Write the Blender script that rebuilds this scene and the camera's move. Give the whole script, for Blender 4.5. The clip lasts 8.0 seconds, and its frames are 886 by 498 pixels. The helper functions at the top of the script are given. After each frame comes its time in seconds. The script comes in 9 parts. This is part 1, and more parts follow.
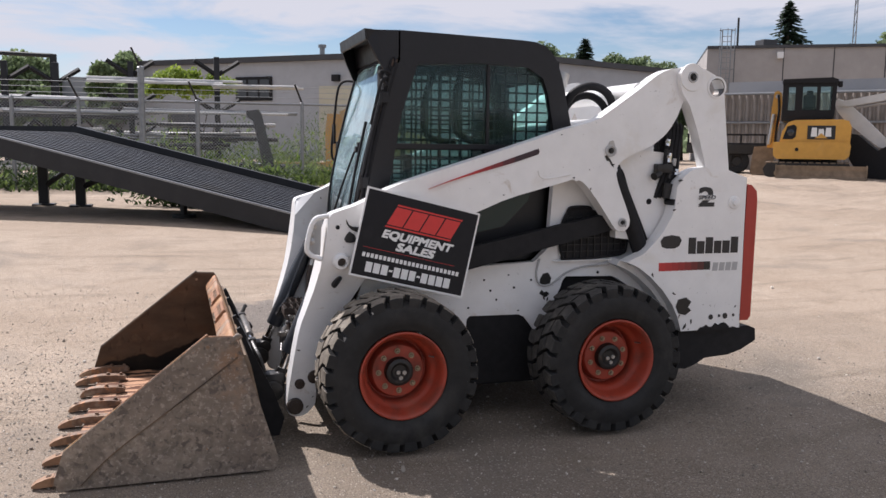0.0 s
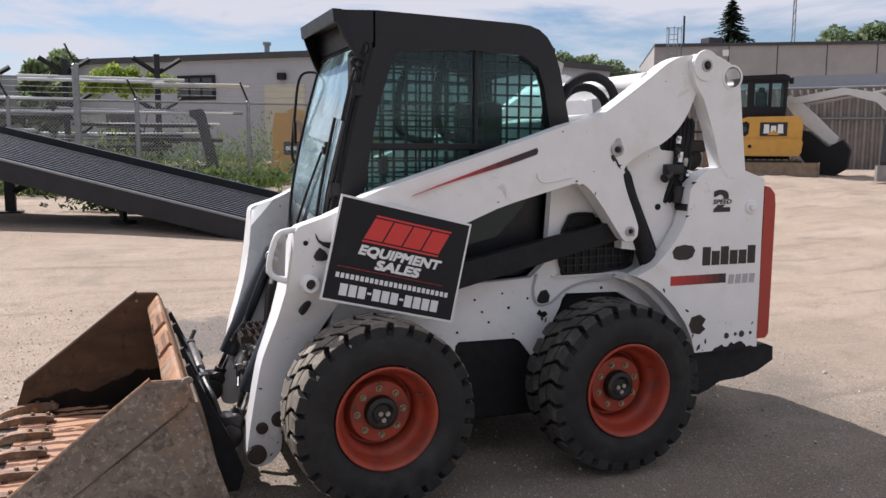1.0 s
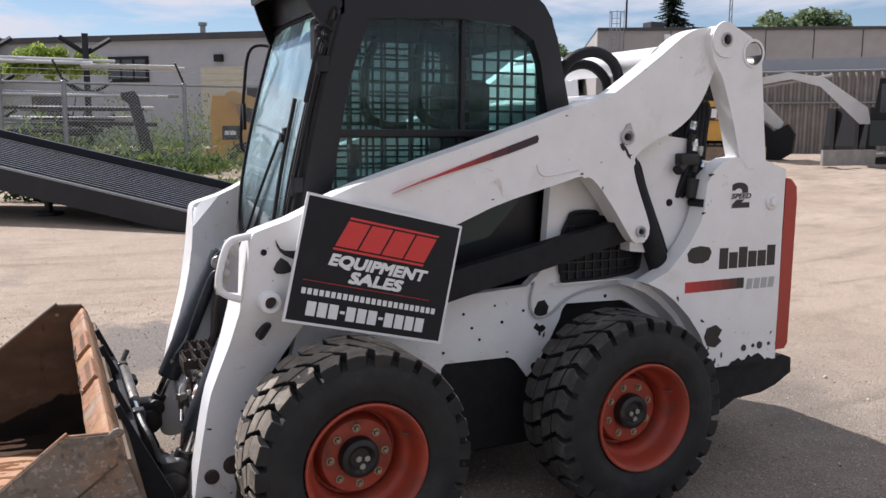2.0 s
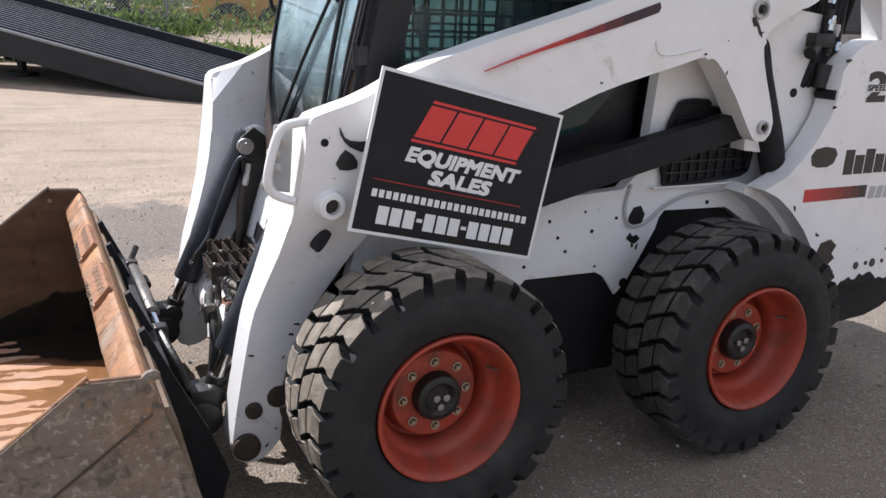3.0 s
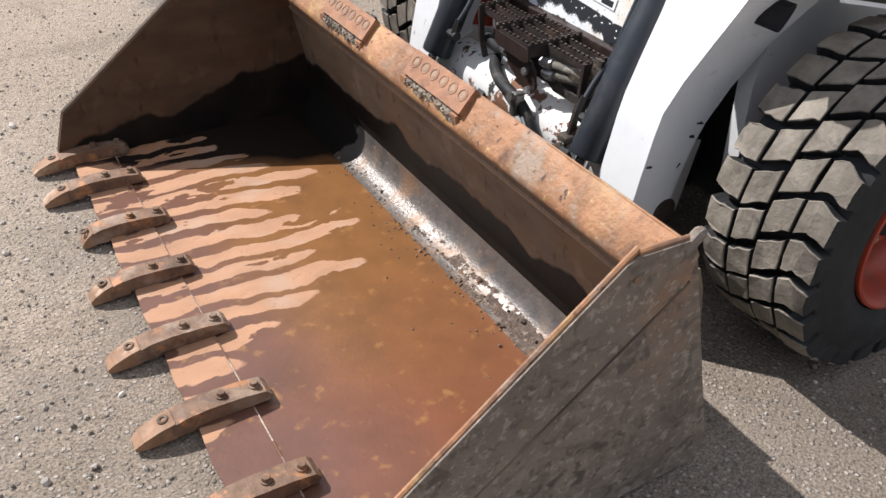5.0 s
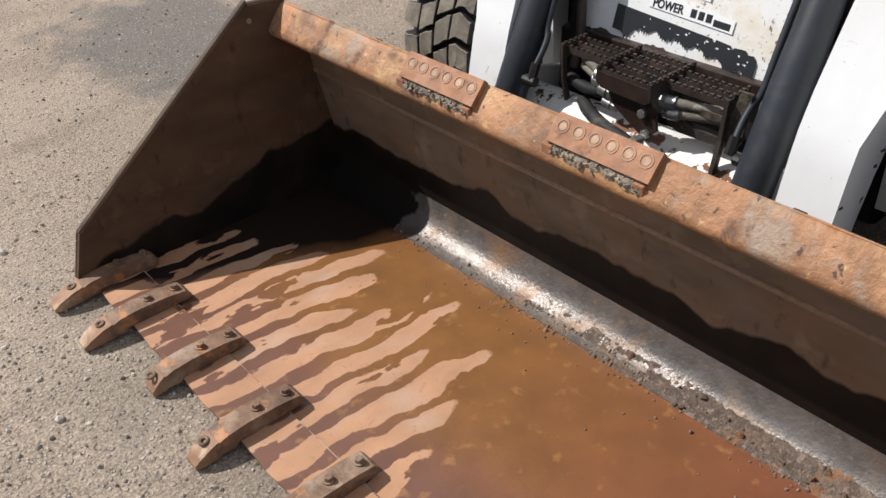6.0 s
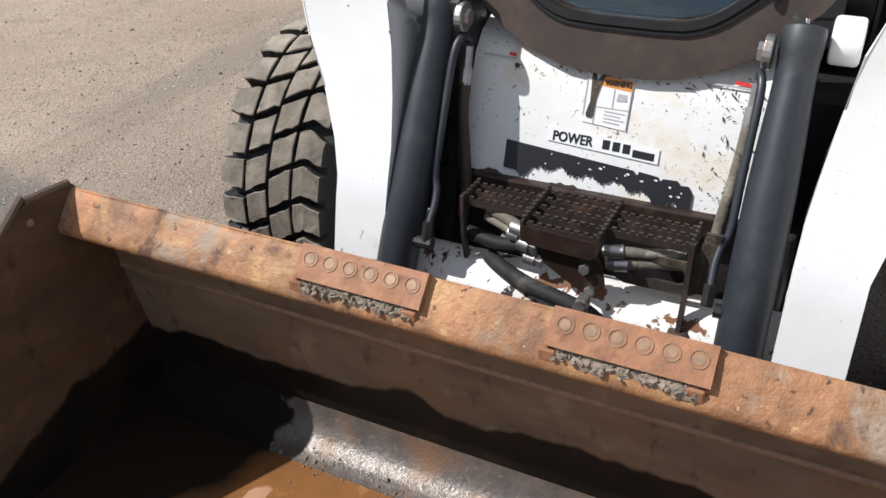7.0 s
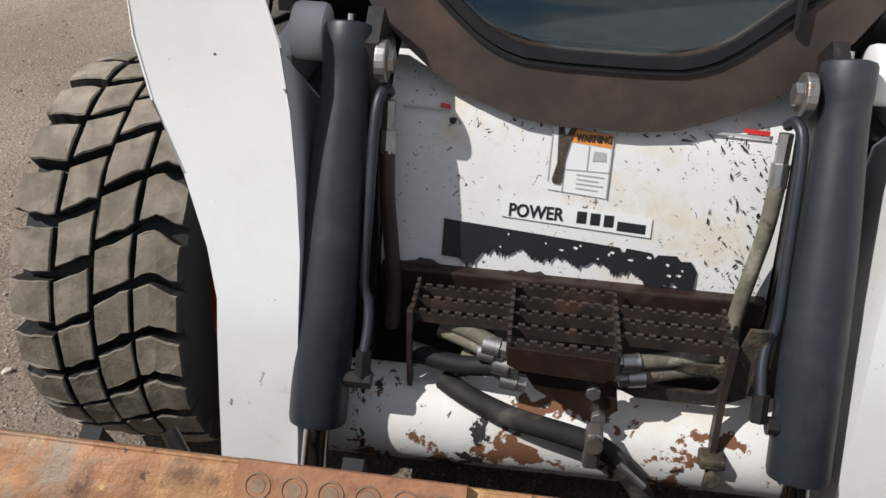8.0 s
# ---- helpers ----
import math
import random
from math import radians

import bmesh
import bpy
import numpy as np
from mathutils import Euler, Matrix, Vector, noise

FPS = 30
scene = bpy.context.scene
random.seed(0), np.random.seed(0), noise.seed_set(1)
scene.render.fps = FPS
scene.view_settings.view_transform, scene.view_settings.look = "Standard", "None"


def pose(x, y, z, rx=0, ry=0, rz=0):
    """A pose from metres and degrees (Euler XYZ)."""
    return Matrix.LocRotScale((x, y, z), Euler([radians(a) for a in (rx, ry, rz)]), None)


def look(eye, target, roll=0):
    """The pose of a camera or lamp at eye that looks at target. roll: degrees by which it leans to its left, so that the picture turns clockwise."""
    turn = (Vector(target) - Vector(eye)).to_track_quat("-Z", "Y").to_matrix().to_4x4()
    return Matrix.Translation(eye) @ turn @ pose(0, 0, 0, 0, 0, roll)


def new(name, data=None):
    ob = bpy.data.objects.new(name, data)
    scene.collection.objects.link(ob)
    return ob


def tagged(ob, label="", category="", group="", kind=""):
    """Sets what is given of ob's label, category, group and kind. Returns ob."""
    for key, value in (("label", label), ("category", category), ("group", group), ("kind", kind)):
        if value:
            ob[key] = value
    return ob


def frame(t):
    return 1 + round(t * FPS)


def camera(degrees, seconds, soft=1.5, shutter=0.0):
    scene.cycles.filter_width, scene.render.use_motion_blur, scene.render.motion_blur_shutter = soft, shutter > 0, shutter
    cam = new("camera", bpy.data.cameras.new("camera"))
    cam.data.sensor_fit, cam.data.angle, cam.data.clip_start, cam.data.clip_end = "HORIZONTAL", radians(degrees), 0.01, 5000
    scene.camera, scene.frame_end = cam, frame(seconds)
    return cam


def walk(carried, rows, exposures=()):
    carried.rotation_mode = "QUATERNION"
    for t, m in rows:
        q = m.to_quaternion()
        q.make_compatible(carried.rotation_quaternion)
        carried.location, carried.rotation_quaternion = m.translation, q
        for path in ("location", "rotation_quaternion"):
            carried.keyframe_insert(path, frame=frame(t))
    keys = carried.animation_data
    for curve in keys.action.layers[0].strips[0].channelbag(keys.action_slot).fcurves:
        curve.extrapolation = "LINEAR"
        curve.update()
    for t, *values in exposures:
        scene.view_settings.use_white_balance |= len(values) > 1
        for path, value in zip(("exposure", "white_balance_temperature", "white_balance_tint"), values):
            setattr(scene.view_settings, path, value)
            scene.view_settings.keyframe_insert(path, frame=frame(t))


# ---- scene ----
cam = camera(55.7, 8.0)
PATH = [
    (0, (-1.021, -4.701, 1.492), (-0.416, -2.81, 1.249), 0.7),
    (0.5, (-1.032, -4.4, 1.5), (-0.372, -2.529, 1.247), 0.6),
    (1, (-0.989, -4.051, 1.493), (-0.267, -2.202, 1.249), 0.3),
    (1.2, (-0.944, -3.911, 1.497), (-0.208, -2.067, 1.256), 0.6),
    (2.3, (-0.913, -3.214, 1.502), (-0.03, -1.45, 1.171), 0.6),
    (2.5, (-0.91, -3.062, 1.487), (-0.021, -1.314, 1.095), 1.2),
    (3, (-0.98, -2.738, 1.467), (-0.106, -1.032, 0.897), 2.5),
    (3.5, (-1.182, -2.468, 1.466), (-0.326, -0.828, 0.708), 2.0),
    (4, (-1.299, -2.161, 1.425), (-0.461, -0.596, 0.504), 2.2),
    (4.5, (-1.479, -1.908, 1.394), (-0.651, -0.423, 0.341), 2.8),
    (4.7, (-1.585, -1.828, 1.407), (-0.76, -0.396, 0.28), 2.4),
    (5.8, (-1.936, -1.185, 1.387), (-0.963, 0.107, 0.211), -2.1),
    (6, (-1.975, -1.059, 1.387), (-0.92, 0.197, 0.243), -2.7),
    (6.5, (-2.021, -0.712, 1.398), (-0.671, 0.319, 0.342), -1.4),
    (7, (-1.846, -0.372, 1.377), (-0.299, 0.397, 0.37), -0.8),
    (7.5, (-1.659, -0.045, 1.341), (-0.006, 0.4, 0.307), -0.4),
    (7.9, (-1.479, 0.122, 1.317), (0.232, 0.324, 0.302), 1.5),
    (8, (-1.435, 0.148, 1.317), (0.271, 0.322, 0.288), 2.7),
]
walk(cam, [(t, look(eye, target, roll)) for t, eye, target, roll in PATH],
     [(0, 0.38, 6150, 17), (2.3, 0.49, 6000, 16), (3.0, 0.64, 5950, 15), (3.5, 0.72, 5950, 14), (4.5, 0.63, 5950, 13), (6.0, 0.15, 6200, 11), (7.0, 0.22, 6050, 11), (8.0, -0.13, 6200, 11)])

# ---- daylight: sun ahead of the machine, on its far side ----
SUN_WAY = Vector((-0.46, 0.78, 1.0)).normalized()
world = bpy.data.worlds.new("sky")
scene.world = world
world.use_nodes = True
wt = world.node_tree
for n in list(wt.nodes):
    wt.nodes.remove(n)


w_out = wt.nodes.new("ShaderNodeOutputWorld")
w_bg = wt.nodes.new("ShaderNodeBackground")
w_bg.inputs["Strength"].default_value = 0.068
sky = wt.nodes.new("ShaderNodeTexSky")
sky.sky_type = "NISHITA"
sky.sun_disc = False
sky.sun_elevation = math.asin(SUN_WAY.z)
sky.sun_rotation = math.atan2(SUN_WAY.x, SUN_WAY.y)
sky.air_density, sky.dust_density, sky.ozone_density = 1.0, 0.05, 1.6
# thin streaks of cloud over the whole sky
w_tc = wt.nodes.new("ShaderNodeTexCoord")
w_map = wt.nodes.new("ShaderNodeMapping")
w_map.inputs["Scale"].default_value = (1.6, 1.6, 9.0)
w_map.inputs["Location"].default_value = (0.35, 0.1, 0.2)
w_noise = wt.nodes.new("ShaderNodeTexNoise")
w_noise.inputs["Scale"].default_value = 1.5
w_noise.inputs["Detail"].default_value = 7.0
w_noise.inputs["Roughness"].default_value = 0.58
w_noise.inputs["Distortion"].default_value = 0.35
w_ramp = wt.nodes.new("ShaderNodeValToRGB")
w_ramp.color_ramp.elements[0].position = 0.47
w_ramp.color_ramp.elements[1].position = 0.59
w_mix = wt.nodes.new("ShaderNodeMixRGB")
w_mix.inputs["Color2"].default_value = (7.9, 8.0, 8.3, 1)
wt.links.new(w_tc.outputs["Generated"], w_map.inputs["Vector"])
wt.links.new(w_map.outputs["Vector"], w_noise.inputs["Vector"])
# more cloud the higher one looks
w_sep = wt.nodes.new("ShaderNodeSeparateXYZ")
w_lift = wt.nodes.new("ShaderNodeMath")
w_lift.operation = "MULTIPLY_ADD"
w_lift.inputs[1].default_value = 0.15
wt.links.new(w_tc.outputs["Generated"], w_sep.inputs[0])
wt.links.new(w_sep.outputs["Z"], w_lift.inputs[0])
# a bank of thin cloud ten degrees up, thicker to the east
w_bank = wt.nodes.new("ShaderNodeMapRange")
w_bank.interpolation_type = "SMOOTHSTEP"
w_bank.inputs["From Min"].default_value, w_bank.inputs["From Max"].default_value = 0.105, 0.165
w_bank.inputs["To Min"].default_value, w_bank.inputs["To Max"].default_value = 0.0, 0.050
wt.links.new(w_sep.outputs["Z"], w_bank.inputs["Value"])
w_fade = wt.nodes.new("ShaderNodeMapRange")
w_fade.interpolation_type = "SMOOTHSTEP"
w_fade.inputs["From Min"].default_value, w_fade.inputs["From Max"].default_value = 0.25, 0.5
w_fade.inputs["To Min"].default_value, w_fade.inputs["To Max"].default_value = 1.0, 0.0
wt.links.new(w_sep.outputs["Z"], w_fade.inputs["Value"])
w_east = wt.nodes.new("ShaderNodeMapRange")
w_east.inputs["From Min"].default_value, w_east.inputs["From Max"].default_value = -0.1, 0.7
w_east.inputs["To Min"].default_value, w_east.inputs["To Max"].default_value = 0.35, 2.4
wt.links.new(w_sep.outputs["X"], w_east.inputs["Value"])
w_amount = wt.nodes.new("ShaderNodeMath")
w_amount.operation = "MULTIPLY"
wt.links.new(w_bank.outputs["Result"], w_amount.inputs[0])
wt.links.new(w_fade.outputs["Result"], w_amount.inputs[1])
w_more = wt.nodes.new("ShaderNodeMath")
w_more.operation = "MULTIPLY"
wt.links.new(w_amount.outputs[0], w_more.inputs[0])
wt.links.new(w_east.outputs["Result"], w_more.inputs[1])
w_low = wt.nodes.new("ShaderNodeMath")
w_low.operation = "SUBTRACT"
w_low.inputs[1].default_value = 0.012
wt.links.new(w_noise.outputs["Fac"], w_low.inputs[0])
wt.links.new(w_low.outputs[0], w_lift.inputs[2])
w_sum = wt.nodes.new("ShaderNodeMath")
w_sum.operation = "ADD"
wt.links.new(w_lift.outputs[0], w_sum.inputs[0])
wt.links.new(w_more.outputs[0], w_sum.inputs[1])
wt.links.new(w_sum.outputs[0], w_ramp.inputs["Fac"])
wt.links.new(w_ramp.outputs["Color"], w_mix.inputs["Fac"])
wt.links.new(sky.outputs["Color"], w_mix.inputs["Color1"])
wt.links.new(w_mix.outputs["Color"], w_bg.inputs["Color"])
wt.links.new(w_bg.outputs["Background"], w_out.inputs["Surface"])

sun_data = bpy.data.lights.new("sun", "SUN")
sun_data.energy = 5.0
sun_data.angle = radians(0.53)
sun_data.color = (1.0, 0.95, 0.87)
sun = new("sun", sun_data)
sun.matrix_world = look(tuple(SUN_WAY * 60), (0, 0, 0))
scene.view_settings.exposure = 0.0

# ---- materials ----
def material(name, base, rough=0.5, metal=0.0, bump=0.0, bump_scale=60.0, spots=(), grain=0.12, grain_scale=25.0, coat=0.0, spec=0.5, random_tint=0.0):
    """A surface: base colour with fine grain, patches of other colours (colour, scale, threshold, softness, roughness), and relief."""
    m = bpy.data.materials.new(name)
    m.use_nodes = True
    t = m.node_tree
    b = t.nodes["Principled BSDF"]
    b.inputs["Metallic"].default_value = metal
    b.inputs["Coat Weight"].default_value = coat
    b.inputs["Specular IOR Level"].default_value = spec
    tc = t.nodes.new("ShaderNodeTexCoord")
    geo = t.nodes.new("ShaderNodeNewGeometry")
    vec = geo.outputs["Position"]

    def noise_node(scale, detail=5.0, rough_=0.6, dist=0.0):
        n = t.nodes.new("ShaderNodeTexNoise")
        n.inputs["Scale"].default_value = scale
        n.inputs["Detail"].default_value = detail
        n.inputs["Roughness"].default_value = rough_
        n.inputs["Distortion"].default_value = dist
        t.links.new(vec, n.inputs["Vector"])
        return n.outputs["Fac"]

    def ramp(fac, lo, hi, c0=(0, 0, 0, 1), c1=(1, 1, 1, 1)):
        r = t.nodes.new("ShaderNodeValToRGB")
        r.color_ramp.elements[0].position, r.color_ramp.elements[1].position = lo, hi
        r.color_ramp.elements[0].color, r.color_ramp.elements[1].color = c0, c1
        t.links.new(fac, r.inputs["Fac"])
        return r.outputs["Color"]

    def mix(fac, a, c, kind="MIX"):
        n = t.nodes.new("ShaderNodeMixRGB")
        n.blend_type = kind
        for key, v in (("Fac", fac), ("Color1", a), ("Color2", c)):
            if isinstance(v, (int, float)):
                n.inputs[key].default_value = v
            elif isinstance(v, tuple):
                n.inputs[key].default_value = (*v[:3], 1)
            else:
                t.links.new(v, n.inputs[key])
        return n.outputs["Color"]

    lo = tuple(c * (1 - grain) for c in base)
    hi = tuple(min(1.0, c * (1 + grain)) for c in base)
    col = mix(ramp(noise_node(grain_scale), 0.3, 0.7), lo, hi)
    big = ramp(noise_node(grain_scale / 14.0, 3.0), 0.3, 0.72)
    col = mix(mix(0.5, big, (0.5, 0.5, 0.5)), col, mix(1.0, col, tuple([1 - grain * 1.2] * 3), "MULTIPLY"))
    rgh = None
    for spot in spots:
        colour, scale, at, soft, r2 = spot[:5]
        mask = ramp(noise_node(scale, 8.0, 0.65, spot[5] if len(spot) > 5 else 0.3), at, min(1.0, at + soft))
        col = mix(mask, col, colour)
        rgh = mix(mask, rgh if rgh is not None else (rough, rough, rough), (r2, r2, r2))
    if random_tint:
        info = t.nodes.new("ShaderNodeObjectInfo")
        col = mix(1.0, col, ramp(info.outputs["Random"], 0.0, 1.0, (1 - random_tint,) * 3 + (1,), (1, 1, 1, 1)), "MULTIPLY")
    t.links.new(col, b.inputs["Base Color"])
    rn = ramp(noise_node(grain_scale * 0.7), 0.25, 0.8, (0.8, 0.8, 0.8, 1), (1.2, 1.2, 1.2, 1))
    t.links.new(mix(1.0, rgh if rgh is not None else (rough, rough, rough), rn, "MULTIPLY"), b.inputs["Roughness"])
    if bump:
        bn = t.nodes.new("ShaderNodeBump")
        bn.inputs["Strength"].default_value = bump
        bn.inputs["Distance"].default_value = 0.01
        t.links.new(noise_node(bump_scale, 6.0, 0.65), bn.inputs["Height"])
        t.links.new(bn.outputs["Normal"], b.inputs["Normal"])
    return m


def glass_material(name, tint, rough=0.02, ior=1.45, film=0.0, film_from=None):
    """Clear glass; film lays an uneven pale blue over it for reflected sky."""
    m = bpy.data.materials.new(name)
    m.use_nodes = True
    t = m.node_tree
    b = t.nodes["Principled BSDF"]
    b.inputs["Base Color"].default_value = (*tint, 1)
    b.inputs["Transmission Weight"].default_value = 1.0
    b.inputs["Roughness"].default_value = rough
    b.inputs["IOR"].default_value = ior
    if film:
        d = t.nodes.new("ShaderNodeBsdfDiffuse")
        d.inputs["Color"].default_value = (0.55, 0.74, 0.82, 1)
        nz = t.nodes.new("ShaderNodeTexNoise")
        nz.inputs["Scale"].default_value = 5.0
        nz.inputs["Detail"].default_value = 5.0
        tc = t.nodes.new("ShaderNodeTexCoord")
        t.links.new(tc.outputs["Object"], nz.inputs["Vector"])
        rg = t.nodes.new("ShaderNodeMapRange")
        rg.inputs["From Min"].default_value = 0.3
        rg.inputs["From Max"].default_value = 0.7
        rg.inputs["To Min"].default_value = film * 0.5
        rg.inputs["To Max"].default_value = film * 1.5
        t.links.new(nz.outputs["Fac"], rg.inputs["Value"])
        cover = rg.outputs["Result"]
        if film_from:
            # the painted sky reflection fades out over the lower pane
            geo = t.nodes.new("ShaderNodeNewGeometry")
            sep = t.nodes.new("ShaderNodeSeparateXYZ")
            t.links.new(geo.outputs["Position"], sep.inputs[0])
            film_fade = t.nodes.new("ShaderNodeMapRange")
            film_fade.interpolation_type = "SMOOTHSTEP"
            film_fade.inputs["From Min"].default_value, film_fade.inputs["From Max"].default_value = film_from
            t.links.new(sep.outputs["Z"], film_fade.inputs["Value"])
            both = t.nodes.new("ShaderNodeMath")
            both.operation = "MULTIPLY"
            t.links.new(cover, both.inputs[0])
            t.links.new(film_fade.outputs["Result"], both.inputs[1])
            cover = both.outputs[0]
        ms = t.nodes.new("ShaderNodeMixShader")
        t.links.new(cover, ms.inputs["Fac"])
        t.links.new(b.outputs["BSDF"], ms.inputs[1])
        t.links.new(d.outputs["BSDF"], ms.inputs[2])
        t.links.new(ms.outputs["Shader"], t.nodes["Material Output"].inputs["Surface"])
    return m


WHITE = material("white_paint", (0.80, 0.797, 0.79), 0.38, grain=0.04, grain_scale=9, coat=0.15,
                 spots=[((0.64, 0.60, 0.53), 2.6, 0.56, 0.28, 0.6), ((0.48, 0.41, 0.33), 7.0, 0.64, 0.14, 0.65, 0.6), ((0.42, 0.42, 0.42), 26.0, 0.68, 0.02, 0.5, 1.4), ((0.09, 0.06, 0.045), 38.0, 0.69, 0.012, 0.8)], bump=0.03, bump_scale=90)
WORN_WHITE = material("worn_white_paint", (0.74, 0.735, 0.72), 0.45, grain=0.04, grain_scale=12,
                      spots=[((0.62, 0.50, 0.33), 6.0, 0.55, 0.2, 0.7), ((0.075, 0.060, 0.048), 58.0, 0.635, 0.02, 0.75, 1.6), ((0.16, 0.10, 0.06), 90.0, 0.66, 0.02, 0.8),
                             ((0.16, 0.085, 0.045), 13.0, 0.70, 0.015, 0.8, 0.2), ((0.62, 0.52, 0.30), 4.0, 0.60, 0.15, 0.7)], bump=0.08, bump_scale=60)
RUSTY_WHITE = material("rusting_white_paint", (0.72, 0.71, 0.69), 0.5, grain=0.05, grain_scale=12,
                       spots=[((0.60, 0.52, 0.42), 5.0, 0.52, 0.2, 0.6), ((0.17, 0.075, 0.038), 11.0, 0.56, 0.012, 0.85, 0.3), ((0.025, 0.021, 0.019), 13.0, 0.615, 0.012, 0.7, 0.3), ((0.10, 0.06, 0.04), 45.0, 0.66, 0.02, 0.8)], bump=0.12, bump_scale=50)
BLACK = material("black_paint", (0.0085, 0.0085, 0.011), 0.40, grain=0.15, spots=[((0.024, 0.024, 0.026), 5.0, 0.60, 0.3, 0.4)], bump=0.04, spec=0.4)
MATT_BLACK = material("matt_black_steel", (0.015, 0.015, 0.017), 0.65, grain=0.2, bump=0.05, spec=0.25)
DARK_STEEL = material("greasy_dark_steel", (0.028, 0.026, 0.025), 0.45, 0.3, grain=0.3, spots=[((0.10, 0.07, 0.05), 18.0, 0.62, 0.12, 0.8)], bump=0.15, bump_scale=45)
BROWN_STEEL = material("dusty_brown_steel", (0.058, 0.041, 0.033), 0.55, 0.1, grain=0.25, grain_scale=14,
                       spots=[((0.115, 0.068, 0.045), 5.0, 0.52, 0.3, 0.75), ((0.04, 0.032, 0.028), 11.0, 0.60, 0.2, 0.6)], bump=0.06)
CYLINDER = material("grey_cylinder_paint", (0.023, 0.027, 0.034), 0.46, grain=0.12, spots=[((0.060, 0.060, 0.062), 6.0, 0.52, 0.25, 0.65), ((0.17, 0.165, 0.16), 60.0, 0.70, 0.04, 0.6)], bump=0.05)
RUBBER = material("tyre_rubber", (0.012, 0.0118, 0.0122), 0.72, grain=0.25, grain_scale=18, spots=[((0.050, 0.046, 0.041), 4.0, 0.54, 0.25, 0.85), ((0.11, 0.105, 0.10), 70.0, 0.69, 0.03, 0.9)], bump=0.15, bump_scale=70)
TREAD = material("worn_tread_rubber", (0.062, 0.057, 0.051), 0.85, grain=0.30, grain_scale=22,
                 spots=[((0.12, 0.108, 0.092), 7.0, 0.50, 0.22, 0.9), ((0.035, 0.033, 0.031), 16.0, 0.58, 0.1, 0.85), ((0.20, 0.18, 0.155), 40.0, 0.65, 0.06, 0.9)], bump=0.35, bump_scale=75)
DUSTY_TREAD = material("dusty_tread_rubber", (0.200, 0.170, 0.134), 0.88, grain=0.30, grain_scale=22,
                       spots=[((0.34, 0.295, 0.235), 6.0, 0.47, 0.22, 0.85), ((0.09, 0.082, 0.073), 15.0, 0.60, 0.1, 0.85)], bump=0.35, bump_scale=75)
ORANGE = material("orange_rim_paint", (0.36, 0.050, 0.024), 0.5, grain=0.1, grain_scale=14, spots=[((0.17, 0.045, 0.028), 8.0, 0.50, 0.2, 0.75), ((0.24, 0.115, 0.075), 3.5, 0.56, 0.3, 0.8), ((0.09, 0.035, 0.025), 24.0, 0.64, 0.06, 0.8)], bump=0.05)
CHROME = material("chrome_rod", (0.72, 0.72, 0.73), 0.12, 1.0, grain=0.03)
STEEL = material("bare_steel", (0.45, 0.44, 0.43), 0.4, 0.9, grain=0.15, spots=[((0.20, 0.13, 0.09), 20.0, 0.60, 0.1, 0.7)], bump=0.08)
RED = material("red_plastic", (0.38, 0.035, 0.022), 0.4, grain=0.06)
RED_PRINT = material("red_print", (0.62, 0.035, 0.030), 0.45, grain=0.05)
BLACK_PRINT = material("black_print", (0.014, 0.014, 0.016), 0.42, grain=0.1)
WHITE_PRINT = material("white_print", (0.76, 0.76, 0.75), 0.5, grain=0.02)
GREY_PRINT = material("grey_print", (0.42, 0.42, 0.42), 0.5, grain=0.05)
ORANGE_PRINT = material("orange_print", (0.72, 0.27, 0.05), 0.5, grain=0.06, spots=[((0.3, 0.12, 0.05), 60.0, 0.66, 0.05, 0.7)])
GRATE = material("serrated_step_steel", (0.058, 0.043, 0.036), 0.5, 0.25, grain=0.35, spots=[((0.115, 0.058, 0.036), 12.0, 0.56, 0.15, 0.8), ((0.030, 0.022, 0.018), 20.0, 0.58, 0.1, 0.7)], bump=0.12)
TOOTH_STEEL = material("rubbed_step_teeth", (0.30, 0.245, 0.20), 0.42, 0.5, grain=0.35, grain_scale=40, spots=[((0.07, 0.045, 0.035), 30.0, 0.55, 0.1, 0.8)], bump=0.15)
DARK_PLATE = material("oily_dark_brown_plate", (0.034, 0.018, 0.013), 0.5, 0.1, grain=0.3, grain_scale=20, spots=[((0.065, 0.045, 0.032), 9.0, 0.56, 0.2, 0.75)], bump=0.1)
OILY_DIRT = material("oily_dirt_on_steel", (0.085, 0.064, 0.042), 0.75, grain=0.4, grain_scale=45, spots=[((0.030, 0.024, 0.020), 14.0, 0.48, 0.1, 0.6), ((0.20, 0.15, 0.075), 40.0, 0.62, 0.05, 0.8)], bump=0.5, bump_scale=70)
GREASY_STEEL = material("greasy_grey_steel", (0.19, 0.175, 0.16), 0.42, 0.6, grain=0.3, grain_scale=30, spots=[((0.05, 0.042, 0.036), 12.0, 0.52, 0.12, 0.8), ((0.15, 0.09, 0.055), 26.0, 0.60, 0.08, 0.8)], bump=0.12)
DUSTY_HOSE = material("dusty_black_hose", (0.022, 0.021, 0.021), 0.7, grain=0.3, grain_scale=30, spec=0.3, spots=[((0.085, 0.075, 0.062), 10.0, 0.55, 0.12, 0.7)], bump=0.15)
TAN_HOSE = material("faded_tan_hose", (0.17, 0.150, 0.115), 0.75, grain=0.25, grain_scale=30, spots=[((0.30, 0.275, 0.22), 12.0, 0.56, 0.1, 0.8), ((0.05, 0.045, 0.04), 20.0, 0.60, 0.06, 0.8)], bump=0.3, bump_scale=140)
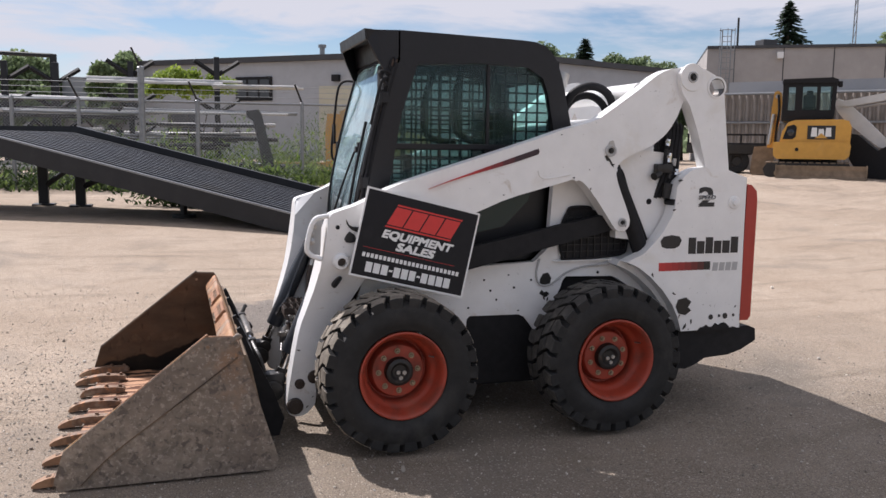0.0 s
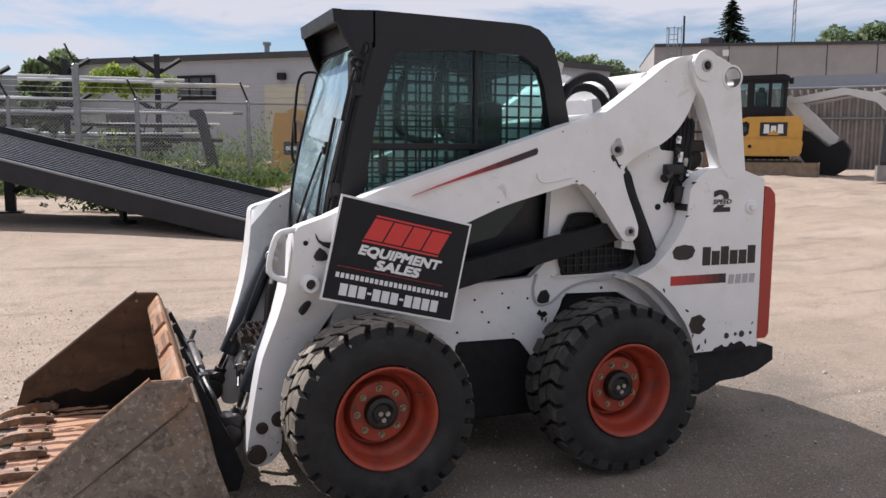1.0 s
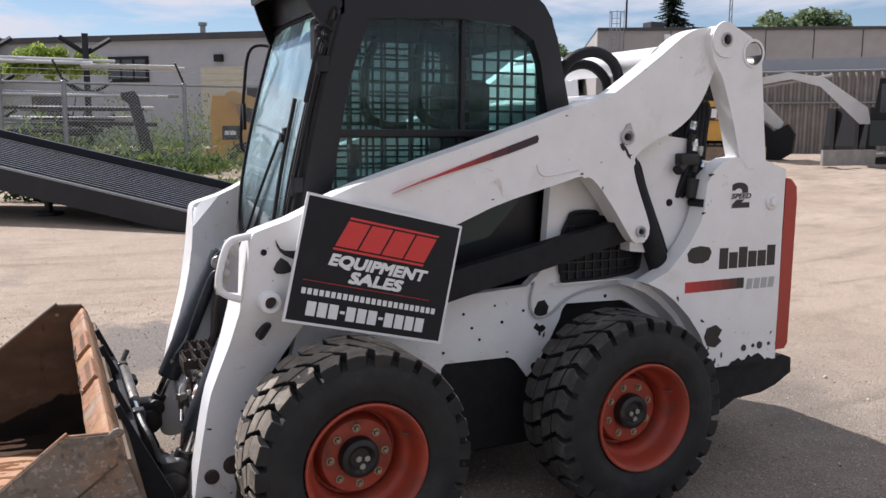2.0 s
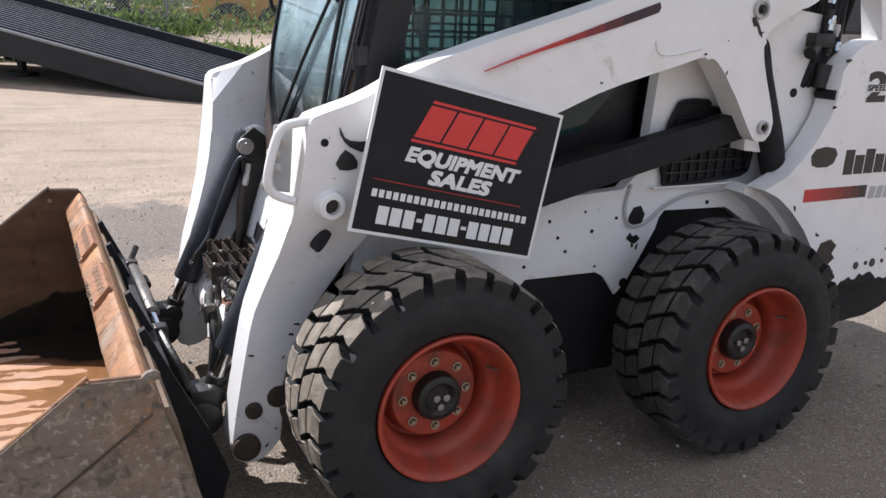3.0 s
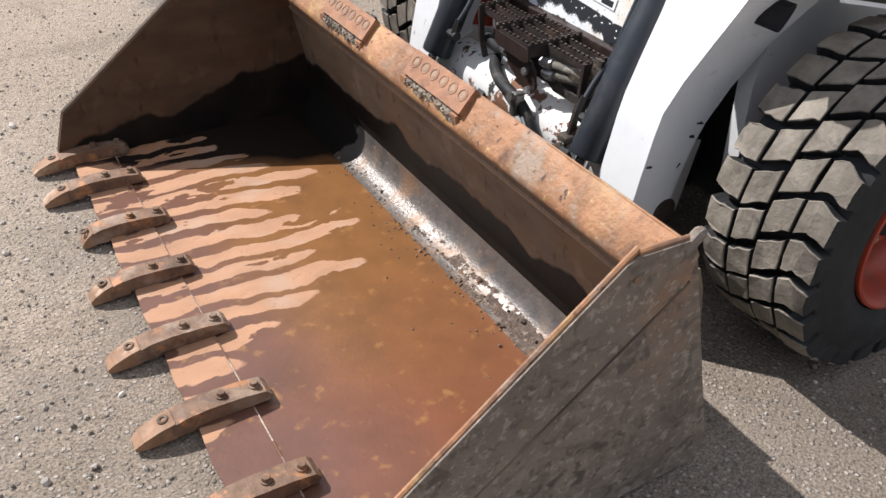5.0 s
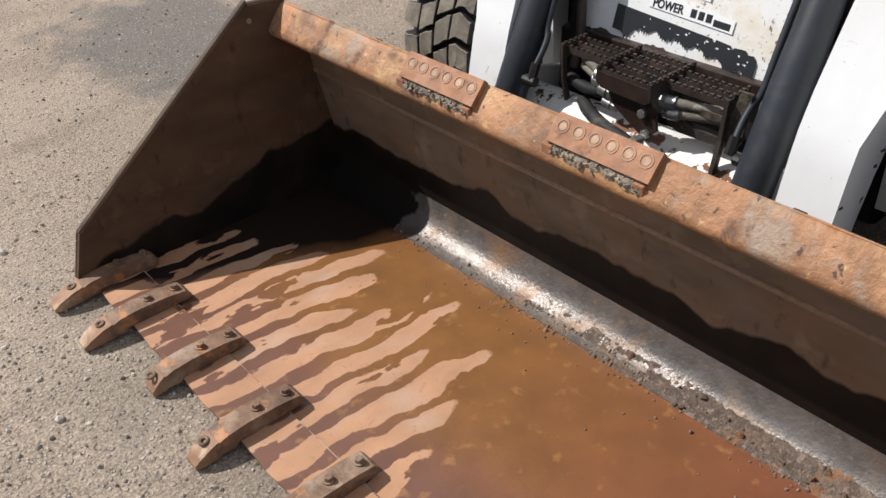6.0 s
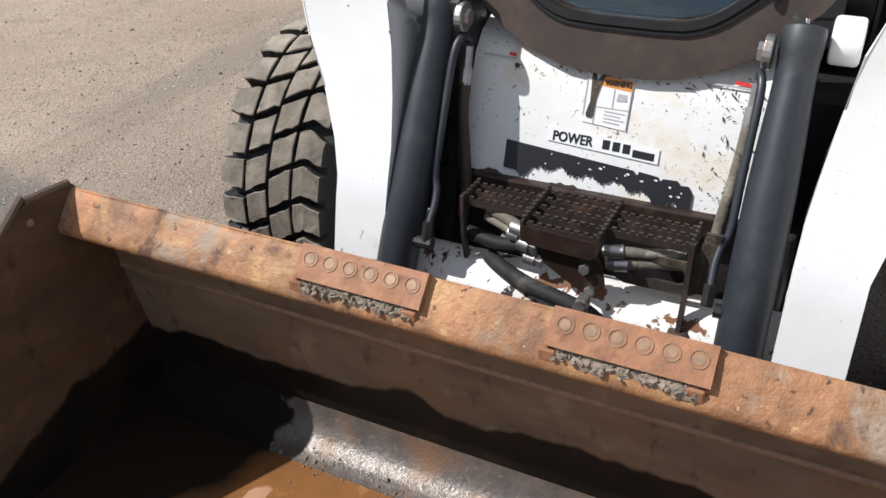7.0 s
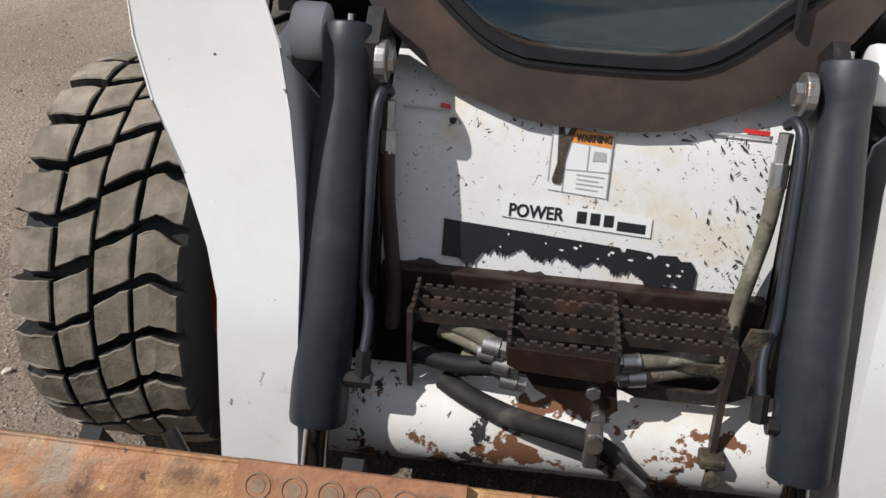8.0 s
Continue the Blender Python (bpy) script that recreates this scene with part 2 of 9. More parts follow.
# the upper pane carries a painted pale blue reflection of the sky
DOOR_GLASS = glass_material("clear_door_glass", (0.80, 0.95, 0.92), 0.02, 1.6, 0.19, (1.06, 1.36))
FAR_GLASS = glass_material("dark_tinted_glass", (0.40, 0.54, 0.53), 0.06, 1.3, 0.03)
GLASS = glass_material("tinted_cab_glass", (0.62, 0.86, 0.83), 0.02, 1.28, 0.012)

# ---- building tools ----
YC = 0.05  # middle plane of the machine


def part(name, bm, mat, parent=None, label="", smooth=None, kind=""):
    """Links bm, in world coordinates, as one mesh object under parent."""
    me = bpy.data.meshes.new(name)
    bmesh.ops.recalc_face_normals(bm, faces=bm.faces[:])
    if smooth is not None:
        for f in bm.faces:
            f.smooth = True
        for e in bm.edges:
            if len(e.link_faces) == 2 and e.calc_face_angle(0) > radians(smooth):
                e.smooth = False
    bm.to_mesh(me)
    bm.free()
    for m in mat if isinstance(mat, (list, tuple)) else [mat]:
        me.materials.append(m)
    ob = new(name, me)
    if parent is not None:
        attach(ob, parent)
    return tagged(ob, label, kind=kind)


def attach(ob, parent):
    ob.parent = parent
    if parent.type == "EMPTY":
        ob.matrix_parent_inverse = Matrix.Translation(-Vector(parent.location))
    return ob


def root(name, at, label, category, group="", kind=""):
    ob = new(name)
    ob.empty_display_size = 0.2
    ob.location = at
    return tagged(ob, label, category, group, kind)


def bevel(bm, width, segments=2, angle=35):
    if width <= 0:
        return bm
    es = [e for e in bm.edges if len(e.link_faces) == 2 and e.calc_face_angle(0) > radians(angle)]
    bmesh.ops.bevel(bm, geom=es, offset=width, segments=segments, profile=0.5, affect="EDGES", clamp_overlap=True)
    return bm


def add_prism(bm, pts, axis, a, b):
    """A solid from an outline in the plane across axis, from a to b along it."""
    def at(u, v, w):
        return (w, u, v) if axis == "x" else (u, w, v) if axis == "y" else (u, v, w)
    lo = [bm.verts.new(at(u, v, a)) for u, v in pts]
    hi = [bm.verts.new(at(u, v, b)) for u, v in pts]
    bm.faces.new(lo)
    bm.faces.new(hi)
    n = len(pts)
    for i in range(n):
        j = (i + 1) % n
        bm.faces.new((lo[i], lo[j], hi[j], hi[i]))
    return bm


def prism(pts, axis, a, b, bev=0.0, seg=2):
    bm = add_prism(bmesh.new(), pts, axis, a, b)
    return bevel(bm, bev, seg)


def box(x0, x1, y0, y1, z0, z1, bev=0.004, m=None):
    bm = bmesh.new()
    bmesh.ops.create_cube(bm, size=1.0, matrix=Matrix.LocRotScale(((x0 + x1) / 2, (y0 + y1) / 2, (z0 + z1) / 2), None, (abs(x1 - x0), abs(y1 - y0), abs(z1 - z0))))
    bevel(bm, bev)
    if m is not None:
        bm.transform(m)
    return bm


def merge(*bms):
    """One bmesh out of several."""
    out = bms[0]
    for b in bms[1:]:
        me = bpy.data.meshes.new("tmp")
        b.to_mesh(me)
        b.free()
        out.from_mesh(me)
        bpy.data.meshes.remove(me)
    return out


def rod(p0, p1, r, n=16, r1=None, bev=0.0):
    p0, p1 = Vector(p0), Vector(p1)
    way = p1 - p0
    bm = bmesh.new()
    m = Matrix.Translation((p0 + p1) / 2) @ way.to_track_quat("Z", "Y").to_matrix().to_4x4()
    bmesh.ops.create_cone(bm, cap_ends=True, segments=n, radius1=r, radius2=r if r1 is None else r1, depth=way.length, matrix=m)
    return bevel(bm, bev, 2, 50)


def pipe(pts, r, n=8, smooth_steps=4, closed=False):
    """A round bar along a smoothed line of points."""
    pts = [Vector(p) for p in pts]
    line = []
    count = len(pts)
    for i in range(count if closed else count - 1):
        p0 = pts[(i - 1) % count] if closed or i > 0 else pts[0]
        p1, p2 = pts[i], pts[(i + 1) % count]
        p3 = pts[(i + 2) % count] if closed or i + 2 < count else pts[-1]
        for k in range(smooth_steps):
            s = k / smooth_steps
            line.append(0.5 * ((2 * p1) + (p2 - p0) * s + (2 * p0 - 5 * p1 + 4 * p2 - p3) * s * s + (3 * p1 - p0 - 3 * p2 + p3) * s ** 3))
    if not closed:
        line.append(pts[-1])
    bm = bmesh.new()
    rings, side = [], None
    for i, p in enumerate(line):
        ahead = line[(i + 1) % len(line)] if closed else line[min(i + 1, len(line) - 1)]
        behind = line[i - 1] if closed or i else line[0]
        d = (ahead - behind).normalized()
        if side is None:
            side = d.orthogonal().normalized()
        side = (side - d * side.dot(d)).normalized()
        up = d.cross(side)
        rings.append([bm.verts.new(p + r * (math.cos(a) * side + math.sin(a) * up)) for a in (2 * math.pi * k / n for k in range(n))])
    for i in range(len(rings) if closed else len(rings) - 1):
        a, b = rings[i], rings[(i + 1) % len(rings)]
        for k in range(n):
            bm.faces.new((a[k], a[(k + 1) % n], b[(k + 1) % n], b[k]))
    if not closed:
        bm.faces.new(rings[0])
        bm.faces.new(rings[-1])
    return bm


def lathe(profile, centre, axis_way, n=48):
    """Turns a profile of (radius, height along the axis) round the axis."""
    m = Matrix.Translation(centre) @ Vector(axis_way).to_track_quat("Z", "Y").to_matrix().to_4x4()
    bm = bmesh.new()
    rings = []
    for r, h in profile:
        if r < 1e-6:
            rings.append([bm.verts.new(m @ Vector((0, 0, h)))] * n)
        else:
            rings.append([bm.verts.new(m @ Vector((r * math.cos(2 * math.pi * k / n), r * math.sin(2 * math.pi * k / n), h))) for k in range(n)])
    for a, b in zip(rings, rings[1:]):
        for k in range(n):
            j = (k + 1) % n
            vs = list(dict.fromkeys((a[k], a[j], b[j], b[k])))
            if len(vs) > 2:
                bm.faces.new(vs)
    return bm


def hexbolt(p, way, r=0.012, h=0.010):
    p, way = Vector(p), Vector(way).normalized()
    return rod(p, p + way * h, r, 6, None, 0.001)


def smoothstep(a, b, x):
    t = max(0.0, min(1.0, (x - a) / (b - a)))
    return t * t * (3 - 2 * t)


def text_mesh(body, size, m, extrude=0.0008, shear=0.0, width=None, align="CENTER", bold=0.0):
    """Letters as a mesh, standing in the plane that m gives (x along the line, y up); bold thickens the strokes."""
    c = bpy.data.curves.new("t", "FONT")
    c.body, c.size, c.extrude, c.shear, c.align_x, c.align_y = body, size, extrude, 0.0, align, "CENTER"
    c.resolution_u = 3
    ob = bpy.data.objects.new("t", c)
    scene.collection.objects.link(ob)
    bpy.context.view_layer.update()
    me = bpy.data.meshes.new_from_object(ob.evaluated_get(bpy.context.evaluated_depsgraph_get()))
    xs_ = [v.co.x for v in me.vertices]
    mid, k = (max(xs_) + min(xs_)) / 2, (width / (max(xs_) - min(xs_)) if width else 1.0)
    out = bmesh.new()
    steps = ((0, 0),) if not bold else ((-bold, -bold), (bold, -bold), (-bold, bold), (bold, bold), (0, 0))
    for i, (dx, dy) in enumerate(steps):
        one = bmesh.new()
        one.from_mesh(me)
        for v in one.verts:
            v.co.x = (v.co.x - mid) * k + dx + shear * (v.co.y + dy)
            v.co.y += dy
            v.co.z += 0.00008 * i
        out = merge(out, one)
    bpy.data.objects.remove(ob)
    bpy.data.curves.remove(c)
    bpy.data.meshes.remove(me)
    out.transform(m)
    return out

# ---- ground: one sheet of packed sandy gravel to the horizon, with a low bank of dirt ----
def ground_z(x, y):
    rise = 0.45 * smoothstep(4.0, 14.0, 0.8 * x + 0.3 * y)
    rough = rise * (0.16 * noise.noise((x * 0.9, y * 0.9, 3.0)) + 0.11 * noise.noise((x * 2.2, y * 2.2, 8.0)) + 0.05 * noise.noise((x * 4.6, y * 4.6, 2.0)))
    rise += 0.25 * smoothstep(4.0, 10.5, y - 0.3 * x)
    near = 0.008 * noise.noise((x * 0.8, y * 0.8, 0.0)) + 0.003 * noise.noise((x * 4.0, y * 4.0, 5.0))
    return rise + rough + near - 0.006


def ground_material():
    m = bpy.data.materials.new("sandy_gravel")
    m.use_nodes = True
    t = m.node_tree
    b = t.nodes["Principled BSDF"]
    b.inputs["Specular IOR Level"].default_value = 0.2
    geo = t.nodes.new("ShaderNodeNewGeometry")

    def nz(scale, detail=6.0, rough=0.6, dist=0.0, stretch=None):
        n = t.nodes.new("ShaderNodeTexNoise")
        n.inputs["Scale"].default_value, n.inputs["Detail"].default_value = scale, detail
        n.inputs["Roughness"].default_value, n.inputs["Distortion"].default_value = rough, dist
        src = geo.outputs["Position"]
        if stretch:
            mp = t.nodes.new("ShaderNodeMapping")
            mp.inputs["Scale"].default_value = stretch
            mp.inputs["Rotation"].default_value = (0, 0, 0.5)
            t.links.new(src, mp.inputs["Vector"])
            src = mp.outputs["Vector"]
        t.links.new(src, n.inputs["Vector"])
        return n.outputs["Fac"]

    def ramp(f, lo, hi):
        r = t.nodes.new("ShaderNodeValToRGB")
        r.color_ramp.elements[0].position, r.color_ramp.elements[1].position = lo, hi
        t.links.new(f, r.inputs["Fac"])
        return r.outputs["Color"]

    def mix(f, a, c, kind="MIX"):
        n = t.nodes.new("ShaderNodeMixRGB")
        n.blend_type = kind
        for key, v in (("Fac", f), ("Color1", a), ("Color2", c)):
            if isinstance(v, float):
                n.inputs[key].default_value = v
            elif isinstance(v, tuple):
                n.inputs[key].default_value = (*v, 1)
            else:
                t.links.new(v, n.inputs[key])
        return n.outputs["Color"]

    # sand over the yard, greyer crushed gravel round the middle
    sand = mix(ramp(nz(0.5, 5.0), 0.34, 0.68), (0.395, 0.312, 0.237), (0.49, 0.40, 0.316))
    # gravel tone also lowered to deepen the loader's shadow, which falls around here
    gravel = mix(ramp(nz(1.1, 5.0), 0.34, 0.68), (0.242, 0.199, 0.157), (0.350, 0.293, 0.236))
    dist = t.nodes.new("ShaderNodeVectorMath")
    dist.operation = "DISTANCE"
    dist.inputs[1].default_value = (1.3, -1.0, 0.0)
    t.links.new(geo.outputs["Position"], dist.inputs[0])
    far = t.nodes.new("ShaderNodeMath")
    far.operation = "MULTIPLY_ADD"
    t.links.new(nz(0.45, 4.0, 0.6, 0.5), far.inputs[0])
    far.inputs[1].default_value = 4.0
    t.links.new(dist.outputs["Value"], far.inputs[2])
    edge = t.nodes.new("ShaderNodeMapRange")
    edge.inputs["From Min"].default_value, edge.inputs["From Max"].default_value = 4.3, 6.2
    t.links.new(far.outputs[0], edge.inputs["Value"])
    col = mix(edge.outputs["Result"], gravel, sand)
    col = mix(mix(1.0, ramp(nz(0.9, 4.0, 0.55, 0.8, (0.5, 3.0, 1.0)), 0.54, 0.72), (0.55, 0.55, 0.55), "MULTIPLY"), col, (0.205, 0.168, 0.128))
    col = mix(mix(1.0, ramp(nz(3.2, 6.0, 0.65, 0.4), 0.52, 0.72), (0.5, 0.5, 0.5), "MULTIPLY"), col, (0.26, 0.21, 0.155))
    col = mix(ramp(nz(150.0, 3.0, 0.7), 0.36, 0.64), mix(1.0, col, (0.56, 0.55, 0.54), "MULTIPLY"), mix(1.0, col, (1.30, 1.29, 1.28), "MULTIPLY"))
    col = mix(ramp(nz(42.0, 4.0, 0.7), 0.40, 0.66), mix(1.0, col, (0.86, 0.86, 0.86), "MULTIPLY"), col)
    col = mix(mix(1.0, ramp(nz(0.55, 5.0, 0.6, 0.6), 0.56, 0.70), (0.6, 0.6, 0.6), "MULTIPLY"), col, (0.17, 0.150, 0.128))
    col = mix(ramp(nz(26.0, 3.0, 0.7), 0.69, 0.72), col, (0.10, 0.085, 0.07))
    # a damp patch and an old wheel track beside the machine, with ragged edges
    for centre, size, tone in (((-0.42, 2.65, 0.0), (0.62, 0.85, 1.0), (0.145, 0.132, 0.122)), ((1.75, 2.62, 0.0), (1.15, 0.22, 1.0), (0.255, 0.212, 0.166)), ((-3.1, 0.9, 0.0), (0.9, 0.5, 1.0), (0.20, 0.17, 0.14))):
        shift = t.nodes.new("ShaderNodeVectorMath")
        shift.operation = "SUBTRACT"
        shift.inputs[1].default_value = centre
        t.links.new(geo.outputs["Position"], shift.inputs[0])
        squeeze = t.nodes.new("ShaderNodeVectorMath")
        squeeze.operation = "DIVIDE"
        squeeze.inputs[1].default_value = size
        t.links.new(shift.outputs["Vector"], squeeze.inputs[0])
        away = t.nodes.new("ShaderNodeVectorMath")
        away.operation = "LENGTH"
        t.links.new(squeeze.outputs["Vector"], away.inputs[0])
        ragged = t.nodes.new("ShaderNodeMath")
        ragged.operation = "MULTIPLY_ADD"
        t.links.new(nz(2.6, 7.0, 0.65, 0.5), ragged.inputs[0])
        ragged.inputs[1].default_value = 1.5
        t.links.new(away.outputs["Value"], ragged.inputs[2])
        wet = t.nodes.new("ShaderNodeMapRange")
        wet.inputs["From Min"].default_value, wet.inputs["From Max"].default_value = 1.75, 1.45
        wet.inputs["To Max"].default_value = 0.8
        t.links.new(ragged.outputs[0], wet.inputs["Value"])
        col = mix(wet.outputs["Result"], col, tone)
    # single small stones, each of its own shade
    cells = t.nodes.new("ShaderNodeTexVoronoi")
    cells.inputs["Scale"].default_value = 75.0
    t.links.new(geo.outputs["Position"], cells.inputs["Vector"])
    shade = t.nodes.new("ShaderNodeSeparateXYZ")
    t.links.new(cells.outputs["Color"], shade.inputs[0])
    inside = mix(1.0, (1.0, 1.0, 1.0), ramp(cells.outputs["Distance"], 0.30, 0.48), "SUBTRACT")
    picked = mix(1.0, inside, ramp(shade.outputs["X"], 0.60, 0.64), "MULTIPLY")
    pebble = mix(shade.outputs["Y"], (0.12, 0.10, 0.085), (0.56, 0.50, 0.43))
    col = mix(mix(1.0, picked, (0.72, 0.72, 0.72), "MULTIPLY"), col, pebble)
    t.links.new(col, b.inputs["Base Color"])
    b.inputs["Roughness"].default_value = 0.92
    bn = t.nodes.new("ShaderNodeBump")
    bn.inputs["Strength"].default_value, bn.inputs["Distance"].default_value = 0.9, 0.016
    t.links.new(mix(0.35, mix(0.5, nz(52.0, 8.0, 0.7), nz(130.0, 4.0, 0.7)), picked, "ADD"), bn.inputs["Height"])
    t.links.new(bn.outputs["Normal"], b.inputs["Normal"])
    return m


def axis_steps(fine_lo, fine_hi, step, far):
    vals = list(np.arange(fine_lo, fine_hi + 1e-6, step))
    d = step
    while vals[-1] < far:
        d *= 1.22
        vals.append(vals[-1] + d)
    d = step
    while vals[0] > -far:
        d *= 1.22
        vals.insert(0, vals[0] - d)
    return [float(v) for v in vals]


xs, ys = axis_steps(-4.5, 19.0, 0.14, 2500), axis_steps(-5.5, 16.0, 0.14, 2500)
gverts = [(x, y, ground_z(x, y)) for y in ys for x in xs]
gfaces = [(j * len(xs) + i, j * len(xs) + i + 1, (j + 1) * len(xs) + i + 1, (j + 1) * len(xs) + i) for j in range(len(ys) - 1) for i in range(len(xs) - 1)]
gme = bpy.data.meshes.new("ground")
gme.from_pydata(gverts, [], gfaces)
gme.polygons.foreach_set("use_smooth", [True] * len(gfaces))
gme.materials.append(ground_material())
ground = tagged(new("ground", gme), "packed sandy beige gravel yard with moist dark patches, toned down about the loader's shadow", "ground", kind="structure")

# ---- skid steer loader ----
loader = root("skid_steer_loader", (0.8, YC, 0.0), "worn white skid steer loader with black cab and orange rims", "skid loader")


def mirror(bm):
    """The same shape on the machine's other side."""
    for v in bm.verts:
        v.co.y = 2 * YC - v.co.y
    bmesh.ops.reverse_faces(bm, faces=bm.faces[:])
    return bm


def frame_with_hole(outer, hole, axis, a, b):
    """A plate with an opening cut through it."""
    bm = bmesh.new()
    def at(u, v, w):
        return (w, u, v) if axis == "x" else (u, w, v)
    ovs = [bm.verts.new(at(u, v, a)) for u, v in outer]
    hvs = [bm.verts.new(at(u, v, a)) for u, v in hole]
    es = [bm.edges.new((ovs[i], ovs[(i + 1) % len(ovs)])) for i in range(len(ovs))] + [bm.edges.new((hvs[i], hvs[(i + 1) % len(hvs)])) for i in range(len(hvs))]
    bmesh.ops.triangle_fill(bm, use_beauty=True, use_dissolve=False, edges=es)
    got = bmesh.ops.extrude_face_region(bm, geom=bm.faces[:])
    d = b - a
    for v in got["geom"]:
        if isinstance(v, bmesh.types.BMVert):
            v.co += Vector((d, 0, 0)) if axis == "x" else Vector((0, d, 0))
    return bm


ARM = [(-0.508, 0.145), (-0.488, 0.28), (-0.464, 0.42), (-0.437, 0.56), (-0.402, 0.66), (-0.372, 0.76), (-0.348, 0.86), (-0.330, 0.95), (-0.316, 1.06), (-0.309, 1.125), (-0.304, 1.148), (-0.288, 1.158), (-0.26, 1.168),
       (-0.15, 1.203), (0.022, 1.294), (0.24, 1.366), (0.467, 1.437), (0.779, 1.536), (0.939, 1.590), (1.069, 1.624), (1.129, 1.642), (1.234, 1.713), (1.367, 1.806),
       (1.501, 1.905), (1.588, 1.932), (1.66, 1.93), (1.70, 1.89), (1.69, 1.83), (1.651, 1.754), (1.603, 1.645), (1.546, 1.568), (1.451, 1.499), (1.382, 1.48),
       (1.29, 1.43), (1.258, 1.40), (1.248, 1.36), (1.269, 1.29), (1.334, 1.142), (1.351, 1.085), (1.335, 1.052), (1.296, 1.038), (1.262, 1.05), (1.235, 1.085),
       (1.153, 1.199), (1.085, 1.282), (1.045, 1.318), (0.997, 1.328), (0.899, 1.30), (0.627, 1.228), (0.469, 1.162), (0.24, 1.075), (0.06, 0.99),
       (-0.07, 0.90), (-0.125, 0.80), (-0.17, 0.71), (-0.235, 0.61), (-0.30, 0.50), (-0.34, 0.38), (-0.365, 0.28), (-0.345, 0.20), (-0.375, 0.13), (-0.43, 0.10), (-0.488, 0.105)]


def eased(poly, cut=0.22):
    """Rounds every corner of an outline that turns by more than a few degrees."""
    out = []
    for i, p in enumerate(poly):
        a, b = Vector(poly[i - 1]), Vector(poly[(i + 1) % len(poly)])
        p = Vector(p)
        if (p - a).angle(b - p) < math.radians(7):
            out.append(tuple(p))
        else:
            out += [tuple(p.lerp(a, cut)), tuple(p.lerp(b, cut))]
    return out


ARM = eased(eased(ARM), 0.25)


def arm_outer(x, z):
    """Outer face of the left lift arm: it leans in towards the front and draws in down the front leg."""
    y = -0.655 + 0.035 * smoothstep(0.7, -0.2, x)
    return y + smoothstep(0.10, -0.16, x) * 0.128 * smoothstep(0.96, 0.60, z)


def arm_inner(x, z):
    leg = smoothstep(-0.06, -0.14, x) * smoothstep(1.14, 1.02, z)
    return -0.555 + 0.035 * smoothstep(0.7, -0.2, x) + leg * (0.125 + 0.03 * smoothstep(1.0, 0.6, z))


def lift_arm():
    bm = bmesh.new()
    out = [bm.verts.new((x, arm_outer(x, z), z)) for x, z in ARM]
    inn = [bm.verts.new((x, arm_inner(x, z), z)) for x, z in ARM]
    f0 = bm.faces.new(out)
    f1 = bm.faces.new(inn)
    n = len(ARM)
    for i in range(n):
        j = (i + 1) % n
        bm.faces.new((out[i], out[j], inn[j], inn[i]))
    rim = [e for e in bm.edges if len(e.link_faces) == 2 and (f0 in e.link_faces or f1 in e.link_faces)]
    bmesh.ops.bevel(bm, geom=rim, offset=0.008, segments=2, profile=0.5, affect="EDGES", clamp_overlap=True)
    bmesh.ops.triangulate(bm, faces=[f for f in bm.faces if len(f.verts) > 4])
    return bm


part("lift_arm", lift_arm(), WHITE, loader, smooth=30)
part("lift_arm", mirror(lift_arm()), WHITE, loader, smooth=30)

LINK = [(1.60, 1.86), (1.60, 1.90), (1.63, 1.935), (1.68, 1.945), (1.75, 1.93), (1.82, 1.90), (1.865, 1.862), (1.885, 1.82), (1.915, 1.58), (1.945, 1.36), (1.80, 1.36), (1.736, 1.571), (1.673, 1.724), (1.62, 1.80)]
for flip in (False, True):
    bm = frame_with_hole(LINK, [(1.835 + 0.047 * math.cos(a), 1.832 + 0.047 * math.sin(a)) for a in (2 * math.pi * k / 24 for k in range(24))], "y", -0.685, -0.60)
    part("rear_link", mirror(bm) if flip else bm, WHITE, loader, smooth=30)

QUARTER = [(1.612, 1.285), (1.645, 1.335), (1.684, 1.368), (1.735, 1.388), (1.792, 1.395), (1.921, 1.385), (2.063, 1.337), (2.062, 1.064), (2.066, 0.474), (1.677, 0.472),
           (1.655, 0.545), (1.614, 0.627), (1.545, 0.715), (1.463, 0.793), (1.39, 0.845), (1.318, 0.876), (1.421, 0.92), (1.49, 0.985), (1.539, 1.042), (1.585, 1.12), (1.604, 1.182)]
for flip in (False, True):
    bm = prism(QUARTER, "y", -0.69, -0.60, 0.006)
    part("rear_side_panel", mirror(bm) if flip else bm, WHITE, loader, smooth=30)
part("rear_body", box(1.62, 2.05, -0.605, 0.705, 0.46, 1.33, 0.02), WHITE, loader)
for flip in (False, True):
    bm = prism([(2.07, 1.30), (2.10, 1.295), (2.135, 1.26), (2.142, 1.20), (2.138, 0.54), (2.12, 0.515), (2.062, 0.515)], "y", -0.69, -0.56, 0.01)
    part("tail_light_column", mirror(bm) if flip else bm, RED, loader, "dull red plastic tail light column", smooth=30)
part("tailgate", box(2.055, 2.13, -0.555, 0.655, 0.50, 1.30, 0.02), WHITE, loader)
BUMPER = [(1.68, 0.468), (2.066, 0.47), (2.15, 0.475), (2.20, 0.455), (2.205, 0.385), (2.11, 0.335), (2.02, 0.309), (1.95, 0.305), (1.865, 0.30), (1.80, 0.265), (1.736, 0.244), (1.68, 0.25)]
part("rear_bumper", prism(BUMPER, "y", -0.66, 0.76, 0.012), MATT_BLACK, loader, "black steel bumper with flaking paint", smooth=30)

